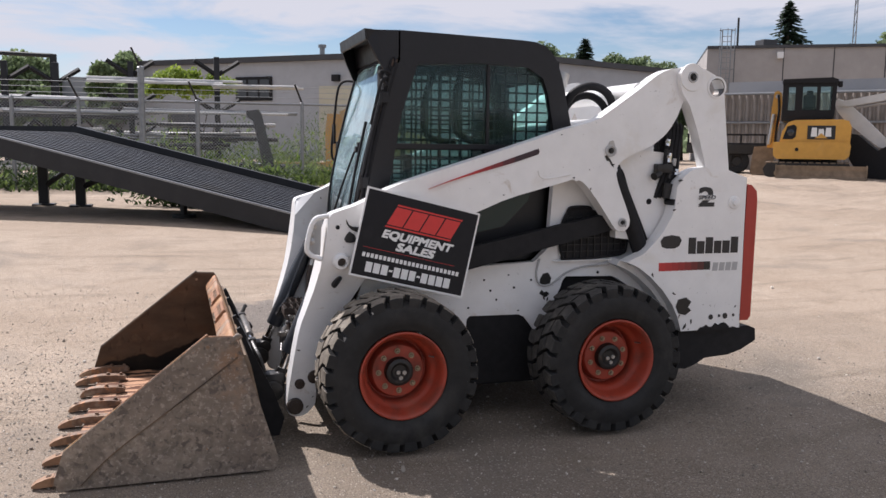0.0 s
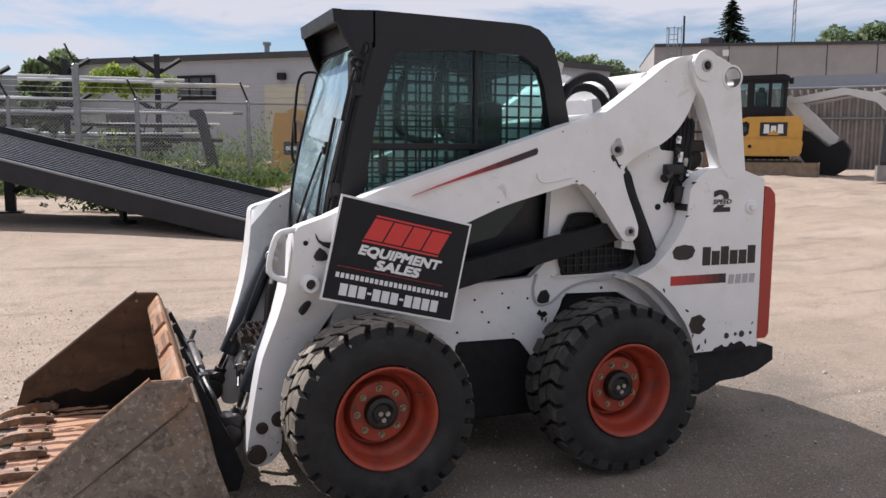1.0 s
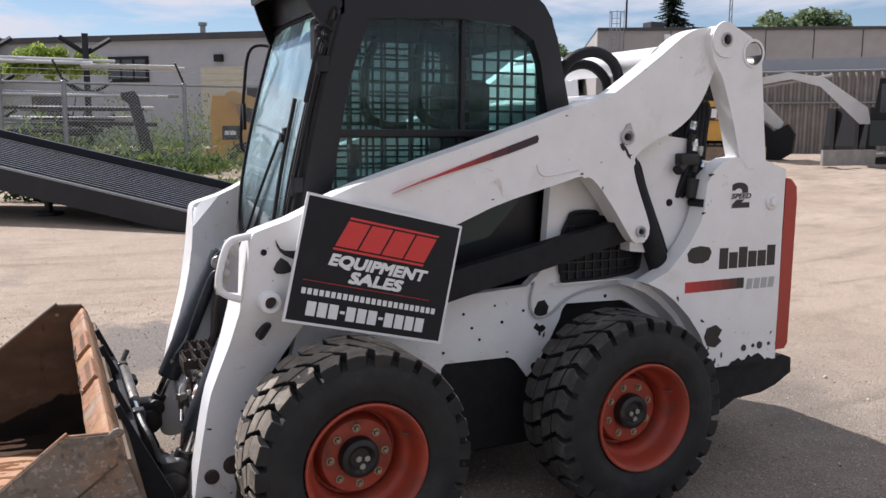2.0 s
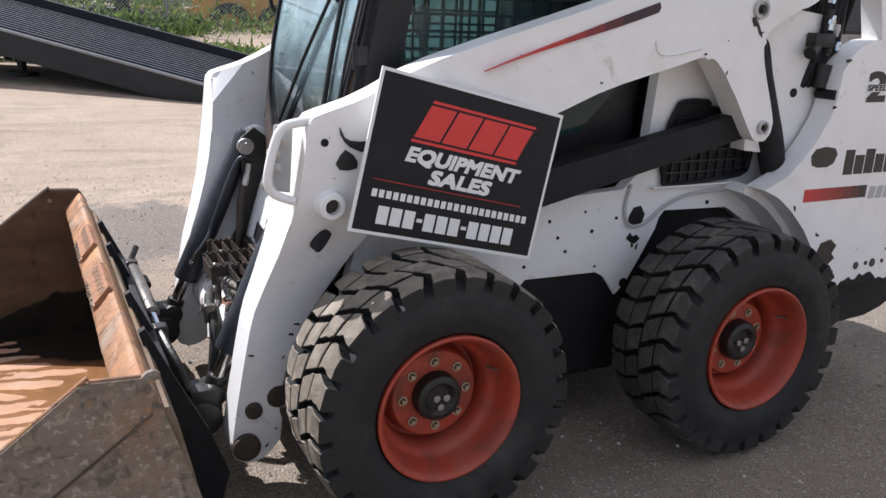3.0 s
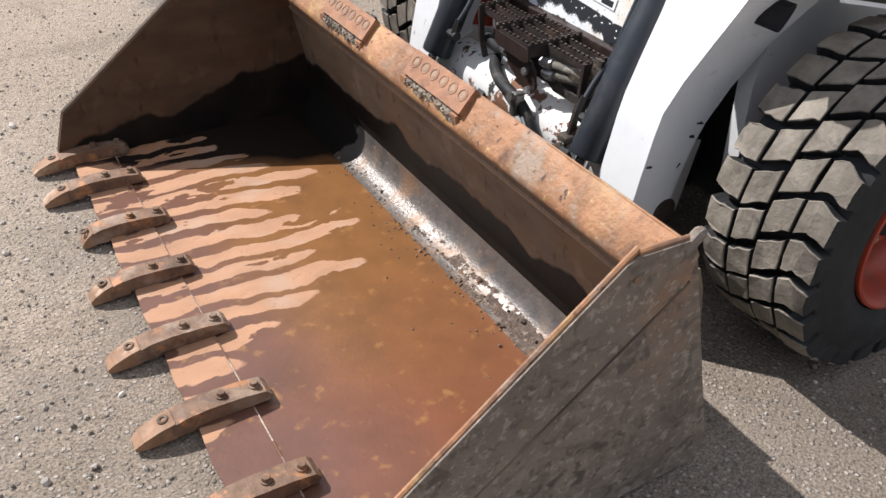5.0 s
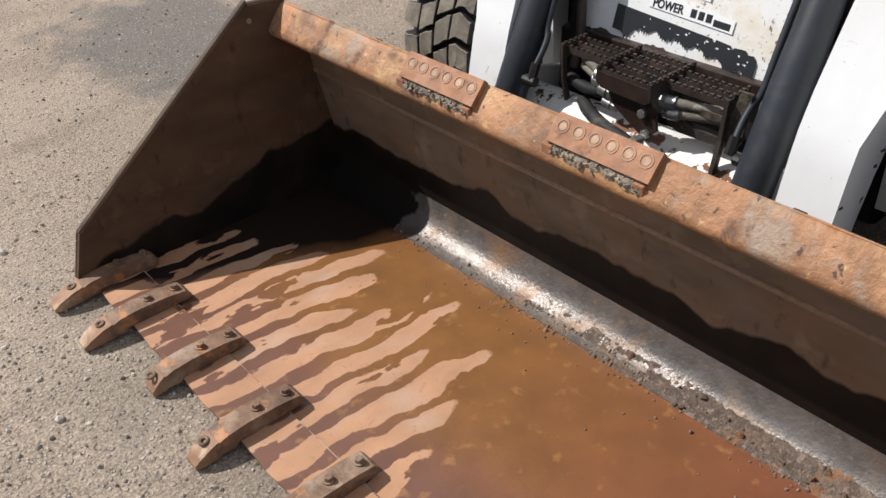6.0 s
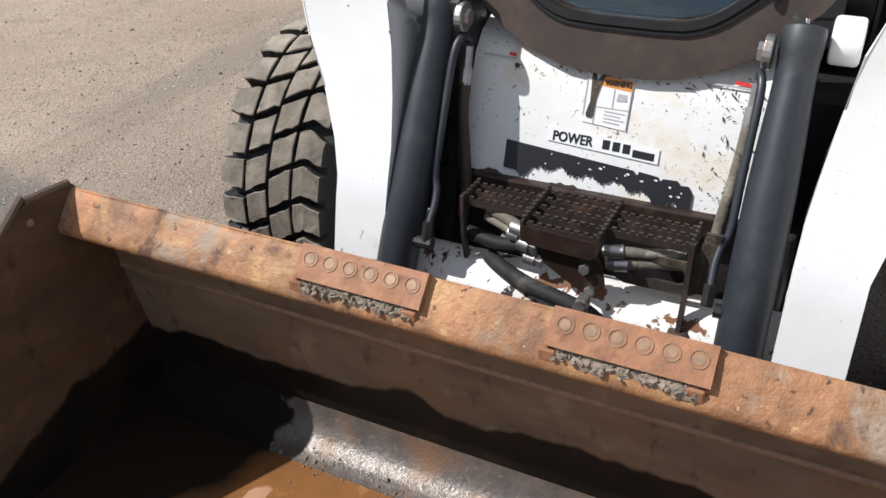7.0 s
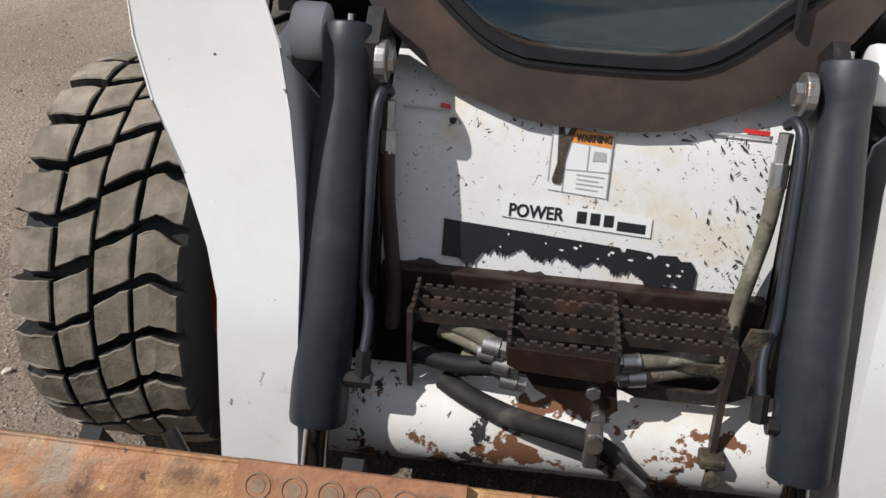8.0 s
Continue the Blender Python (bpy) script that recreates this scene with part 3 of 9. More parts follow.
CHASSIS = [(-0.14, 0.30), (0.44, 0.30), (0.462, 0.565), (0.478, 0.582), (0.765, 0.578), (0.80, 0.56), (0.859, 0.484), (0.90, 0.52), (0.96, 0.62), (1.012, 0.715), (1.024, 0.755),
           (1.045, 0.780), (1.335, 0.772), (1.37, 0.755), (1.435, 0.716), (1.52, 0.64), (1.60, 0.52), (1.70, 0.47), (1.70, 1.30), (1.56, 1.47), (1.36, 1.50), (1.10, 1.45), (0.955, 1.32),
           (0.93, 0.94), (0.85, 0.868), (0.30, 0.84), (0.10, 0.88), (-0.10, 0.86), (-0.16, 0.60)]
for flip in (False, True):
    bm = prism(CHASSIS, "y", -0.50, -0.455, 0.006)
    part("side_plate", mirror(bm) if flip else bm, WHITE, loader, smooth=30)
part("chassis", box(-0.10, 1.66, -0.455, 0.555, 0.22, 0.80, 0.02), MATT_BLACK, loader)
part("engine_cover", box(1.0, 1.66, -0.45, 0.55, 0.84, 1.46, 0.05), MATT_BLACK, loader)
for flip in (False, True):
    bm = box(0.42, 0.90, -0.49, -0.46, 0.19, 0.60, 0.02)
    part("chain_case_cover", mirror(bm) if flip else bm, MATT_BLACK, loader)
    arch = [(1.318, 0.88), (1.39, 0.848), (1.463, 0.797), (1.545, 0.719), (1.614, 0.631), (1.66, 0.55), (1.63, 0.55), (1.59, 0.62), (1.52, 0.705),
            (1.44, 0.775), (1.37, 0.82), (1.30, 0.85)]
    bm = prism(arch, "y", -0.61, -0.49, 0.003)
    part("wheel_arch", mirror(bm) if flip else bm, WHITE, loader, smooth=30)
    # control link and lift cylinder behind the arm
    bm = prism([(0.30, 0.82), (1.27, 1.045), (1.33, 1.09), (1.27, 1.14), (0.30, 0.94)], "y", -0.60, -0.545, 0.01)
    part("control_link", mirror(bm) if flip else bm, MATT_BLACK, loader, smooth=30)
    bm = rod((1.262, -0.585, 1.385), (1.462, -0.585, 0.92), 0.046, 24)
    part("lift_cylinder", mirror(bm) if flip else bm, MATT_BLACK, loader, smooth=30)


# ---- wheels ----
def tyre_mesh(c, side):
    """The carcass of a tyre round the point c, with bulging walls."""
    prof = [(0.218, -0.112), (0.219, -0.132), (0.230, -0.145), (0.272, -0.152), (0.320, -0.151), (0.342, -0.143), (0.348, -0.128), (0.353, -0.105), (0.359, -0.05), (0.360, 0.0),
            (0.359, 0.05), (0.353, 0.105), (0.348, 0.128), (0.342, 0.143), (0.320, 0.151), (0.285, 0.152), (0.256, 0.1525), (0.251, 0.149), (0.232, 0.147), (0.221, 0.140), (0.218, 0.112)]
    return lathe([(r, h * side) for r, h in prof] + [(prof[0][0], prof[0][1] * side)], c, (0, 1, 0), 80)


def lug_mesh(c, side):
    """Worn tread: bars of four blocks each, split by narrow grooves, the two halves out of step."""
    bm = bmesh.new()
    n, rng = 26, random.Random(5)
    pitch = 2 * math.pi / n

    def bar(hs, cut):
        """One block between two slanting grooves: cut gives the groove's place at each h; the gap opens at the shoulders."""
        gap = [0.105 + 0.05 * smoothstep(0.09, 0.142, abs(h)) for h in hs]
        return [(cut(h) + g, h) for h, g in zip(hs, gap)] + [(cut(h) + 1 - g, h) for h, g in reversed(list(zip(hs, gap)))]

    def groove(*pts):
        hs = [p[0] for p in pts]
        return bar(hs, lambda h: float(np.interp(h, hs, [p[1] for p in pts])))

    outlines = [
        groove((-0.146, 0.44), (-0.126, 0.34), (-0.102, 0.24), (-0.075, 0.38)),
        groove((-0.067, 0.43), (-0.036, 0.62), (-0.006, 0.80)),
        groove((0.002, 0.06), (0.034, 0.22), (0.061, 0.38)),
        groove((0.070, 0.40), (0.100, 0.42), (0.126, 0.43), (0.146, 0.40)),
    ]
    for k in range(n):
        for plain in outlines:
            shape = []
            for (u0, h0), (u1, h1) in zip(plain, plain[1:] + plain[:1]):
                shape += [(u0, h0), ((u0 + u1) / 2 + rng.uniform(-0.018, 0.018), (h0 + h1) / 2 + rng.uniform(-0.002, 0.002))]
            top = 0.3915 + rng.uniform(-0.0025, 0.0015)
            jit = rng.uniform(-0.045, 0.045)
            mu = sum(u for u, _ in shape) / len(shape)
            mh = sum(h for _, h in shape) / len(shape)
            lo, mid, hi = [], [], []
            for u, h in shape:
                edge = smoothstep(0.105, 0.165, abs(h))
                chip = rng.uniform(-0.024, 0.024)
                for ring, k_in, r in ((lo, 1.02, 0.345 - 0.040 * edge), (mid, 1.0, top - 0.004 - 0.016 * edge), (hi, 0.945, top - 0.013 * edge - rng.uniform(0.0, 0.0025))):
                    a = (k + mu + (u - mu) * k_in + jit + chip) * pitch
                    ring.append(bm.verts.new((c[0] + r * math.cos(a), c[1] + mh + (h - mh) * k_in, c[2] + r * math.sin(a))))
            bm.faces.new(hi)
            for a_, b_ in ((lo, mid), (mid, hi)):
                for i in range(len(shape)):
                    j = (i + 1) % len(shape)
                    f = bm.faces.new((a_[i], a_[j], b_[j], b_[i]))
                    f.material_index = 1 if a_ is lo or (abs(shape[i][1]) > 0.14 and abs(shape[j][1]) > 0.14) else 0
    return bm


NUT = material("dusty_wheel_nut", (0.46, 0.37, 0.24), 0.6, 0.2, grain=0.3, grain_scale=60)


def wheel(x, side, turn):
    c = (x, 0.032 + side * 0.806, 0.396)
    out = (0, side, 0)
    # dished rim: flange, deep barrel, disc
    prof = [(0.206, 0.120), (0.212, 0.128), (0.217, 0.140), (0.216, 0.149), (0.210, 0.151), (0.203, 0.146), (0.196, 0.132), (0.191, 0.115), (0.187, 0.095), (0.182, 0.075), (0.176, 0.063), (0.168, 0.056), (0.163, 0.048), (0.158, 0.036),
            (0.156, 0.010), (0.152, -0.012), (0.144, -0.014), (0.137, 0.004), (0.133, 0.028), (0.127, 0.035), (0.118, 0.036), (0.078, 0.036), (0.0, 0.036), (0.0, 0.0), (0.19, -0.10), (0.206, -0.10)]
    w = part("wheel", lathe(prof + [prof[0]], c, out, 64), ORANGE, loader, "orange painted steel wheel", smooth=35)
    part("tyre", tyre_mesh(c, side), RUBBER, w, "black rubber tyre with bulging walls", smooth=40)
    part("tread", lug_mesh(c, side), (DUSTY_TREAD if x < 0.5 else TREAD, RUBBER), w, "dusty worn tread blocks")
    hub = lathe([(0.0, 0.062), (0.034, 0.062), (0.038, 0.068), (0.048, 0.078), (0.056, 0.078), (0.066, 0.072), (0.070, 0.060), (0.071, 0.034)], c, out, 40)
    part("hub", hub, DARK_STEEL, w, "greasy dark hub", smooth=35)
    for k in range(8):
        a = 2 * math.pi * (k / 8) + turn
        p = (c[0] + 0.099 * math.cos(a), c[1] + side * 0.035, c[2] + 0.099 * math.sin(a))
        q = (p[0], p[1] + side * 0.006, p[2])
        part("wheel_nut", merge(lathe([(0.0145, 0.0), (0.0142, 0.006), (0.0098, 0.006), (0.0095, 0.001), (0.0, 0.001)], p, out, 14), hexbolt(p, out, 0.0065, 0.013)), NUT, w)
    for k in range(3):
        a = 2 * math.pi * (k / 3) + turn + 0.4
        p = (c[0] + 0.008 + 0.018 * math.cos(a), c[1] + side * 0.062, c[2] - 0.012 + 0.018 * math.sin(a))
        part("hub_bolt", hexbolt(p, out, 0.0115, 0.008), STEEL, w)
    p = Vector((c[0] + 0.150, c[1] + side * 0.066, c[2] + 0.070))
    part("valve", rod(p, p + Vector((0.012, side * 0.035, 0.004)), 0.004, 8), STEEL, w)
    return w


for wx, tn in ((0.0, 0.05), (1.145, 0.30)):
    for sd in (-1, 1):
        wheel(wx, sd, tn)

# ---- cab ----
CAB_L, CAB_R = -0.40, 0.50
CAB = [(-0.080, 1.20), (0.062, 1.885), (0.11, 1.93), (0.11, 2.087), (0.391, 2.080), (0.80, 2.068), (0.873, 2.062), (0.925, 2.046), (0.970, 2.012), (1.003, 1.965), (1.040, 1.865), (1.097, 1.620), (1.115, 1.42), (0.96, 1.32), (0.94, 0.88), (-0.02, 0.86), (-0.13, 1.0)]
WINDOW = [(0.205, 1.915), (0.568, 1.935), (0.83, 1.922), (0.92, 1.87), (0.955, 1.78), (1.005, 1.52), (0.985, 1.37), (0.942, 1.305), (0.93, 1.16), (0.915, 0.97), (0.35, 0.93), (0.06, 1.22), (0.052, 1.28), (0.12, 1.66)]


def bars_clipped(poly, step_u, step_v, th, axis_y):
    """Flat bars of a screen that end at the outline poly (x, z), in the plane y."""
    def cuts(fixed, at):
        got = []
        for (x0, z0), (x1, z1) in zip(poly, poly[1:] + poly[:1]):
            a0, a1, b0, b1 = (x0, x1, z0, z1) if fixed == "x" else (z0, z1, x0, x1)
            if (a0 - at) * (a1 - at) < 0:
                got.append(b0 + (at - a0) / (a1 - a0) * (b1 - b0))
        return sorted(got)
    out = bmesh.new()
    us, vs = [p[0] for p in poly], [p[1] for p in poly]
    u = min(us) + step_u / 2
    while u < max(us):
        c = cuts("x", u)
        for lo, hi in zip(c[::2], c[1::2]):
            out = merge(out, box(u - th / 2, u + th / 2, axis_y - 0.004, axis_y + 0.004, lo, hi, 0))
        u += step_u
    v = min(vs) + step_v / 2
    while v < max(vs):
        c = cuts("z", v)
        for lo, hi in zip(c[::2], c[1::2]):
            out = merge(out, box(lo, hi, axis_y - 0.003, axis_y + 0.003, v - th / 2, v + th / 2, 0))
        v += step_v
    return out


for y0, y1, yg, ys_ in ((CAB_L, CAB_L + 0.05, CAB_L + 0.035, CAB_L + 0.06), (CAB_R - 0.05, CAB_R, CAB_R - 0.035, CAB_R - 0.06)):
    bm = frame_with_hole(CAB, WINDOW, "y", y0, y1)
    sp = part("cab_side", bm, BLACK, loader, "black steel cab side frame")
    g = part("side_glass", prism(WINDOW, "y", yg - 0.003, yg + 0.003), GLASS if yg < 0 else FAR_GLASS, loader)
    g.visible_shadow = False
    part("window_screen", bars_clipped(WINDOW, 0.064, 0.052, 0.010, ys_), MATT_BLACK, loader, "black steel window guard of crossing bars")
def tapered(bm):
    """Draws the roof's front in towards the middle."""
    for v in bm.verts:
        k = 1 - 0.23 * smoothstep(0.12, -0.05, v.co.x)
        v.co.y = YC + (v.co.y - YC) * k
    return bm


part("cab_roof", tapered(prism([(-0.055, 2.098), (0.0, 2.094), (0.11, 2.087), (0.391, 2.078), (0.80, 2.066), (0.873, 2.060), (0.925, 2.044), (0.970, 2.010), (1.002, 1.965), (1.036, 1.870), (1.010, 1.865), (0.975, 1.955), (0.93, 2.005), (0.86, 2.026), (0.391, 2.042), (0.11, 2.055), (0.0, 2.07), (-0.05, 2.085)], "y", CAB_L + 0.002, CAB_R - 0.002, 0.0)), BLACK, loader, smooth=30)
part("cab_floor", box(0.0, 0.95, CAB_L + 0.05, CAB_R - 0.05, 0.86, 0.90, 0.004), MATT_BLACK, loader)


# ---- cab front: a full-height glass door in a dusty dark frame, leaning back ----
def front_x(z):
    f = min(1.0, max(0.0, (z - 1.02) / 0.94))
    return -0.075 + 0.23 * (z - 1.24) - 0.08 * f * (1 - f)


DC = 0.045
DOOR_OUT = [(-0.10, 0.81), (-0.20, 0.845), (-0.275, 0.885), (-0.385, 0.99), (-0.425, 1.10), (-0.432, 1.25), (-0.434, 1.40), (-0.436, 1.55), (-0.436, 1.70), (-0.434, 1.85), (-0.43, 1.965), (0.43, 1.965), (0.434, 1.85), (0.436, 1.70), (0.436, 1.55), (0.434, 1.40), (0.432, 1.25), (0.425, 1.10), (0.385, 0.99), (0.275, 0.885), (0.20, 0.845), (0.10, 0.81)]
DOOR_IN = [(-0.105, 0.922), (-0.155, 0.935), (-0.20, 0.962), (-0.30, 1.05), (-0.355, 1.11), (-0.390, 1.19), (-0.412, 1.27), (-0.420, 1.40), (-0.424, 1.55), (-0.424, 1.70), (-0.422, 1.85), (-0.418, 1.945), (0.418, 1.945), (0.422, 1.85), (0.424, 1.70), (0.424, 1.55), (0.420, 1.40), (0.412, 1.27), (0.390, 1.19), (0.355, 1.11), (0.30, 1.05), (0.20, 0.962), (0.155, 0.935), (0.105, 0.922)]

DOOR_OUT, DOOR_IN = eased(DOOR_OUT), eased(DOOR_IN)


def lean(bm):
    """Leans a flat piece, built about x = 0, back along the cab's front."""
    for v in bm.verts:
        v.co.x += front_x(v.co.z)
        v.co.y += DC
    return bm


def grown(poly, d):
    cz = 1.4
    return [(y * (1 + d / 0.41), cz + (z - cz) * (1 + d / 0.46)) for y, z in poly]


door = part("cab_door", lean(frame_with_hole(DOOR_OUT, DOOR_IN, "x", -0.014, 0.018)), BROWN_STEEL, loader, "dusty dark brown cab door frame")
part("door_seal", lean(frame_with_hole(grown(DOOR_IN, 0.012), grown(DOOR_IN, -0.003), "x", -0.024, -0.013)), MATT_BLACK, door, "black rubber seal")
part("door_seal", lean(frame_with_hole(grown(DOOR_IN, 0.022), grown(DOOR_IN, 0.015), "x", -0.020, -0.013)), MATT_BLACK, door, "black rubber seal")


def bowed_pane():
    """The door's pane in level strips, so that it follows the bow of the cab's front."""
    side = sorted((z, y) for y, z in DOOR_IN if y > 0)
    bm = bmesh.new()
    for off in (-0.013, -0.008):
        rows_ = []
        for k in range(33):
            z = side[0][0] + (side[-1][0] - side[0][0]) * k / 32
            w = float(np.interp(z, [q[0] for q in side], [q[1] for q in side]))
            rows_.append((bm.verts.new((off, -w, z)), bm.verts.new((off, w, z))))
        for (a, b), (c, d) in zip(rows_, rows_[1:]):
            bm.faces.new((a, b, d, c))
    return lean(bm)


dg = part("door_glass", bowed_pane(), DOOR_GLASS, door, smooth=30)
dg.visible_shadow = False
# posts beside the door
for s_ in (-1, 1):
    yy = DC + s_ * 0.432
    pts = [(front_x(z) + 0.016, yy, z) for z in (1.16, 1.40, 1.65, 1.92)]
    part("door_post", pipe(pts, 0.016, 8), MATT_BLACK, loader)
# wiper, hoses and hinges along the door's left edge
WIPE = [(front_x(1.02) - 0.030, 0.19, 1.03), (front_x(1.25) - 0.032, 0.03, 1.25), (front_x(1.46) - 0.032, -0.13, 1.46)]
wiper = part("wiper", merge(pipe(WIPE, 0.006, 6), pipe([(p[0] + 0.004, p[1] + 0.022, p[2] - 0.004) for p in WIPE], 0.004, 6)), MATT_BLACK, loader)
part("wiper_motor", merge(rod((front_x(1.47) - 0.035, -0.15, 1.47), (front_x(1.47) + 0.01, -0.15, 1.47), 0.018, 14), box(front_x(1.5) - 0.03, front_x(1.5) - 0.012, -0.17, -0.135, 1.445, 1.51, 0.005)), MATT_BLACK, wiper)
part("wiper_blade", pipe([(front_x(z) - 0.024, -0.21 - 0.03 * (1.62 - z), z) for z in (0.98, 1.15, 1.35, 1.62)], 0.008, 6), MATT_BLACK, wiper)
for k, (dx, dy) in enumerate(((-0.020, -0.405), (-0.016, -0.428), (-0.006, -0.446))):
    part("door_hose", pipe([(front_x(z) + dx + 0.003 * math.sin(9 * z + k), DC + dy + 0.008 * math.sin(6 * z + 2 * k), z) for z in (1.12, 1.22, 1.33, 1.45, 1.57, 1.69, 1.80, 1.90)], 0.007, 8), MATT_BLACK, loader)
for z in (1.30, 1.74):
    part("door_hinge", merge(box(front_x(z) - 0.02, front_x(z) + 0.02, -0.415, -0.385, z - 0.03, z + 0.03, 0.005), rod((front_x(z) - 0.018, -0.400, z - 0.04), (front_x(z) - 0.018, -0.400, z + 0.04), 0.009, 12)), BLACK, loader)
part("grab_handle", pipe([(0.035, -0.42, 1.80), (-0.005, -0.425, 1.86), (0.03, -0.41, 1.875), (0.06, -0.405, 1.86)], 0.009, 8), MATT_BLACK, loader)
part("grab_handle", pipe([(0.04, -0.40, 1.84), (0.0, -0.44, 1.82), (-0.03, -0.435, 1.70), (-0.05, -0.42, 1.60)], 0.008, 8), MATT_BLACK, loader)
# far-side mirror frame that stands off the door
part("mirror_bar", pipe([(0.10, 0.49, 1.86), (0.03, 0.56, 1.89), (-0.03, 0.58, 1.85), (-0.06, 0.57, 1.65), (-0.08, 0.56, 1.47), (-0.07, 0.54, 1.40), (-0.02, 0.50, 1.40)], 0.0075, 8), MATT_BLACK, loader)
part("mirror", prism([(0.53, 1.50), (0.59, 1.50), (0.60, 1.53), (0.59, 1.62), (0.53, 1.62)], "x", -0.072, -0.058, 0.005), MATT_BLACK, loader)
# roof visor: side flanges that draw in towards the front lip
VISOR = [(-0.055, 2.098), (0.0, 2.092), (0.10, 2.085), (0.10, 1.95), (0.05, 1.88), (0.035, 1.885), (-0.015, 1.975), (-0.042, 2.045)]
part("visor_lip", tapered(prism([(-0.058, 2.10), (-0.02, 2.098), (-0.02, 2.085), (-0.045, 2.04), (-0.052, 2.045)], "y", CAB_L, CAB_R, 0.003)), BLACK, loader)
part("roof_visor", tapered(prism(VISOR, "y", CAB_L - 0.006, CAB_L + 0.010, 0.003)), BLACK, loader)
part("roof_visor", tapered(prism(VISOR, "y", CAB_R - 0.010, CAB_R + 0.006, 0.003)), BLACK, loader)
part("front_header", prism([(0.055, 1.955), (0.085, 1.955), (0.085, 2.05), (0.04, 2.06)], "y", CAB_L + 0.05, CAB_R - 0.05, 0.004), BLACK, loader)

# ---- cab inside: seat, arm rests, levers, head lining ----
part("seat", merge(box(0.38, 0.80, -0.16, 0.26, 1.14, 1.24, 0.03), box(0.74, 0.86, -0.17, 0.27, 1.20, 1.72, 0.04, None)), MATT_BLACK, loader, "black vinyl operator seat", smooth=40)
part("seat_base", box(0.40, 0.86, -0.14, 0.24, 0.90, 1.14, 0.02), MATT_BLACK, loader)
part("safety_bar", pipe([(0.52, -0.24, 1.93), (0.47, -0.25, 1.80), (0.46, -0.26, 1.62), (0.50, -0.26, 1.55), (0.60, -0.25, 1.52), (0.66, -0.22, 1.53)], 0.022, 10), MATT_BLACK, loader, smooth=60)
part("safety_bar", pipe([(0.52, 0.34, 1.93), (0.47, 0.35, 1.80), (0.46, 0.36, 1.62), (0.50, 0.36, 1.55), (0.60, 0.35, 1.52), (0.66, 0.32, 1.53)], 0.022, 10), MATT_BLACK, loader, smooth=60)
for yy in (-0.22, 0.32):
    part("joystick", merge(rod((0.22, yy, 1.12), (0.20, yy, 1.36), 0.012, 10), lathe([(0.0, 0.10), (0.02, 0.095), (0.027, 0.06), (0.022, 0.0), (0.0, 0.0)], (0.20, yy, 1.35), (0, 0, 1), 14)), MATT_BLACK, loader, smooth=40)
part("dash_pod", box(0.02, 0.14, -0.33, -0.24, 1.70, 1.92, 0.02), MATT_BLACK, loader)
part("window_post", box(0.600, 0.618, CAB_L + 0.02, CAB_L + 0.045, 1.24, 1.94, 0.003), BLACK, loader)
part("window_rail", box(0.06, 1.0, CAB_L + 0.010, CAB_L + 0.048, 1.475, 1.505, 0.003), BLACK, loader)
part("rear_window_frame", frame_with_hole([(CAB_L + 0.05, 1.30), (CAB_R - 0.05, 1.30), (CAB_R - 0.05, 1.97), (CAB_L + 0.05, 1.97)], [(CAB_L + 0.12, 1.40), (CAB_R - 0.12, 1.40), (CAB_R - 0.12, 1.90), (CAB_L + 0.12, 1.90)], "x", 1.01, 1.04), BLACK, loader)
rg = part("rear_glass", prism([(CAB_L + 0.12, 1.40), (CAB_R - 0.12, 1.40), (CAB_R - 0.12, 1.90), (CAB_L + 0.12, 1.90)], "x", 1.02, 1.026), GLASS, loader)
rg.visible_shadow = False
part("bulkhead", box(0.95, 0.99, CAB_L + 0.05, CAB_R - 0.05, 0.86, 1.34, 0.004), MATT_BLACK, loader)
# black lower side panels with a low window
for y0, y1 in ((CAB_L - 0.012, CAB_L - 0.004), (CAB_R + 0.004, CAB_R + 0.012)):
    part("lower_side_panel", prism([(0.44, 0.862), (0.84, 0.87), (0.925, 0.945), (0.945, 1.30), (0.30, 1.20), (-0.05, 1.05), (-0.02, 0.87)], "y", y0, y1, 0.002), BLACK, loader)
part("low_window", prism([(0.50, 1.02), (0.70, 1.06), (0.84, 1.20), (0.86, 1.27), (0.58, 1.19), (0.50, 1.14)], "y", CAB_L - 0.020, CAB_L - 0.014), material("dark_window_glass", (0.018, 0.045, 0.046), 0.06, spec=0.35, grain=0.0), loader)

# ---- side details ----
VENT = [(1.003, 1.065), (1.000, 0.945), (1.012, 0.905), (1.04, 0.876), (1.319, 0.892), (1.385, 0.905), (1.407, 0.935), (1.418, 1.106), (1.39, 1.13), (1.20, 1.14), (1.17, 1.165), (1.06, 1.165), (1.035, 1.135)]
part("vent_recess", prism(VENT, "y", -0.512, -0.502, 0.003), MATT_BLACK, loader, "black side vent")
part("vent_frame", pipe([(x, -0.514, z) for x, z in VENT], 0.009, 8, 3, True), MATT_BLACK, loader)
vb = bmesh.new()
for k in range(9):
    x = 1.04 + 0.042 * k
    vb = merge(vb, box(x - 0.003, x + 0.003, -0.520, -0.514, 0.885 + 0.001 * k, 1.12, 0))
for k in range(6):
    z = 0.92 + 0.038 * k
    vb = merge(vb, box(1.01, 1.405, -0.522, -0.517, z - 0.003, z + 0.003, 0))
part("vent_screen", vb, BLACK, loader)
part("shelf_edge", box(0.96, 1.34, -0.530, -0.50, 0.868, 0.874, 0.002), WHITE, loader)
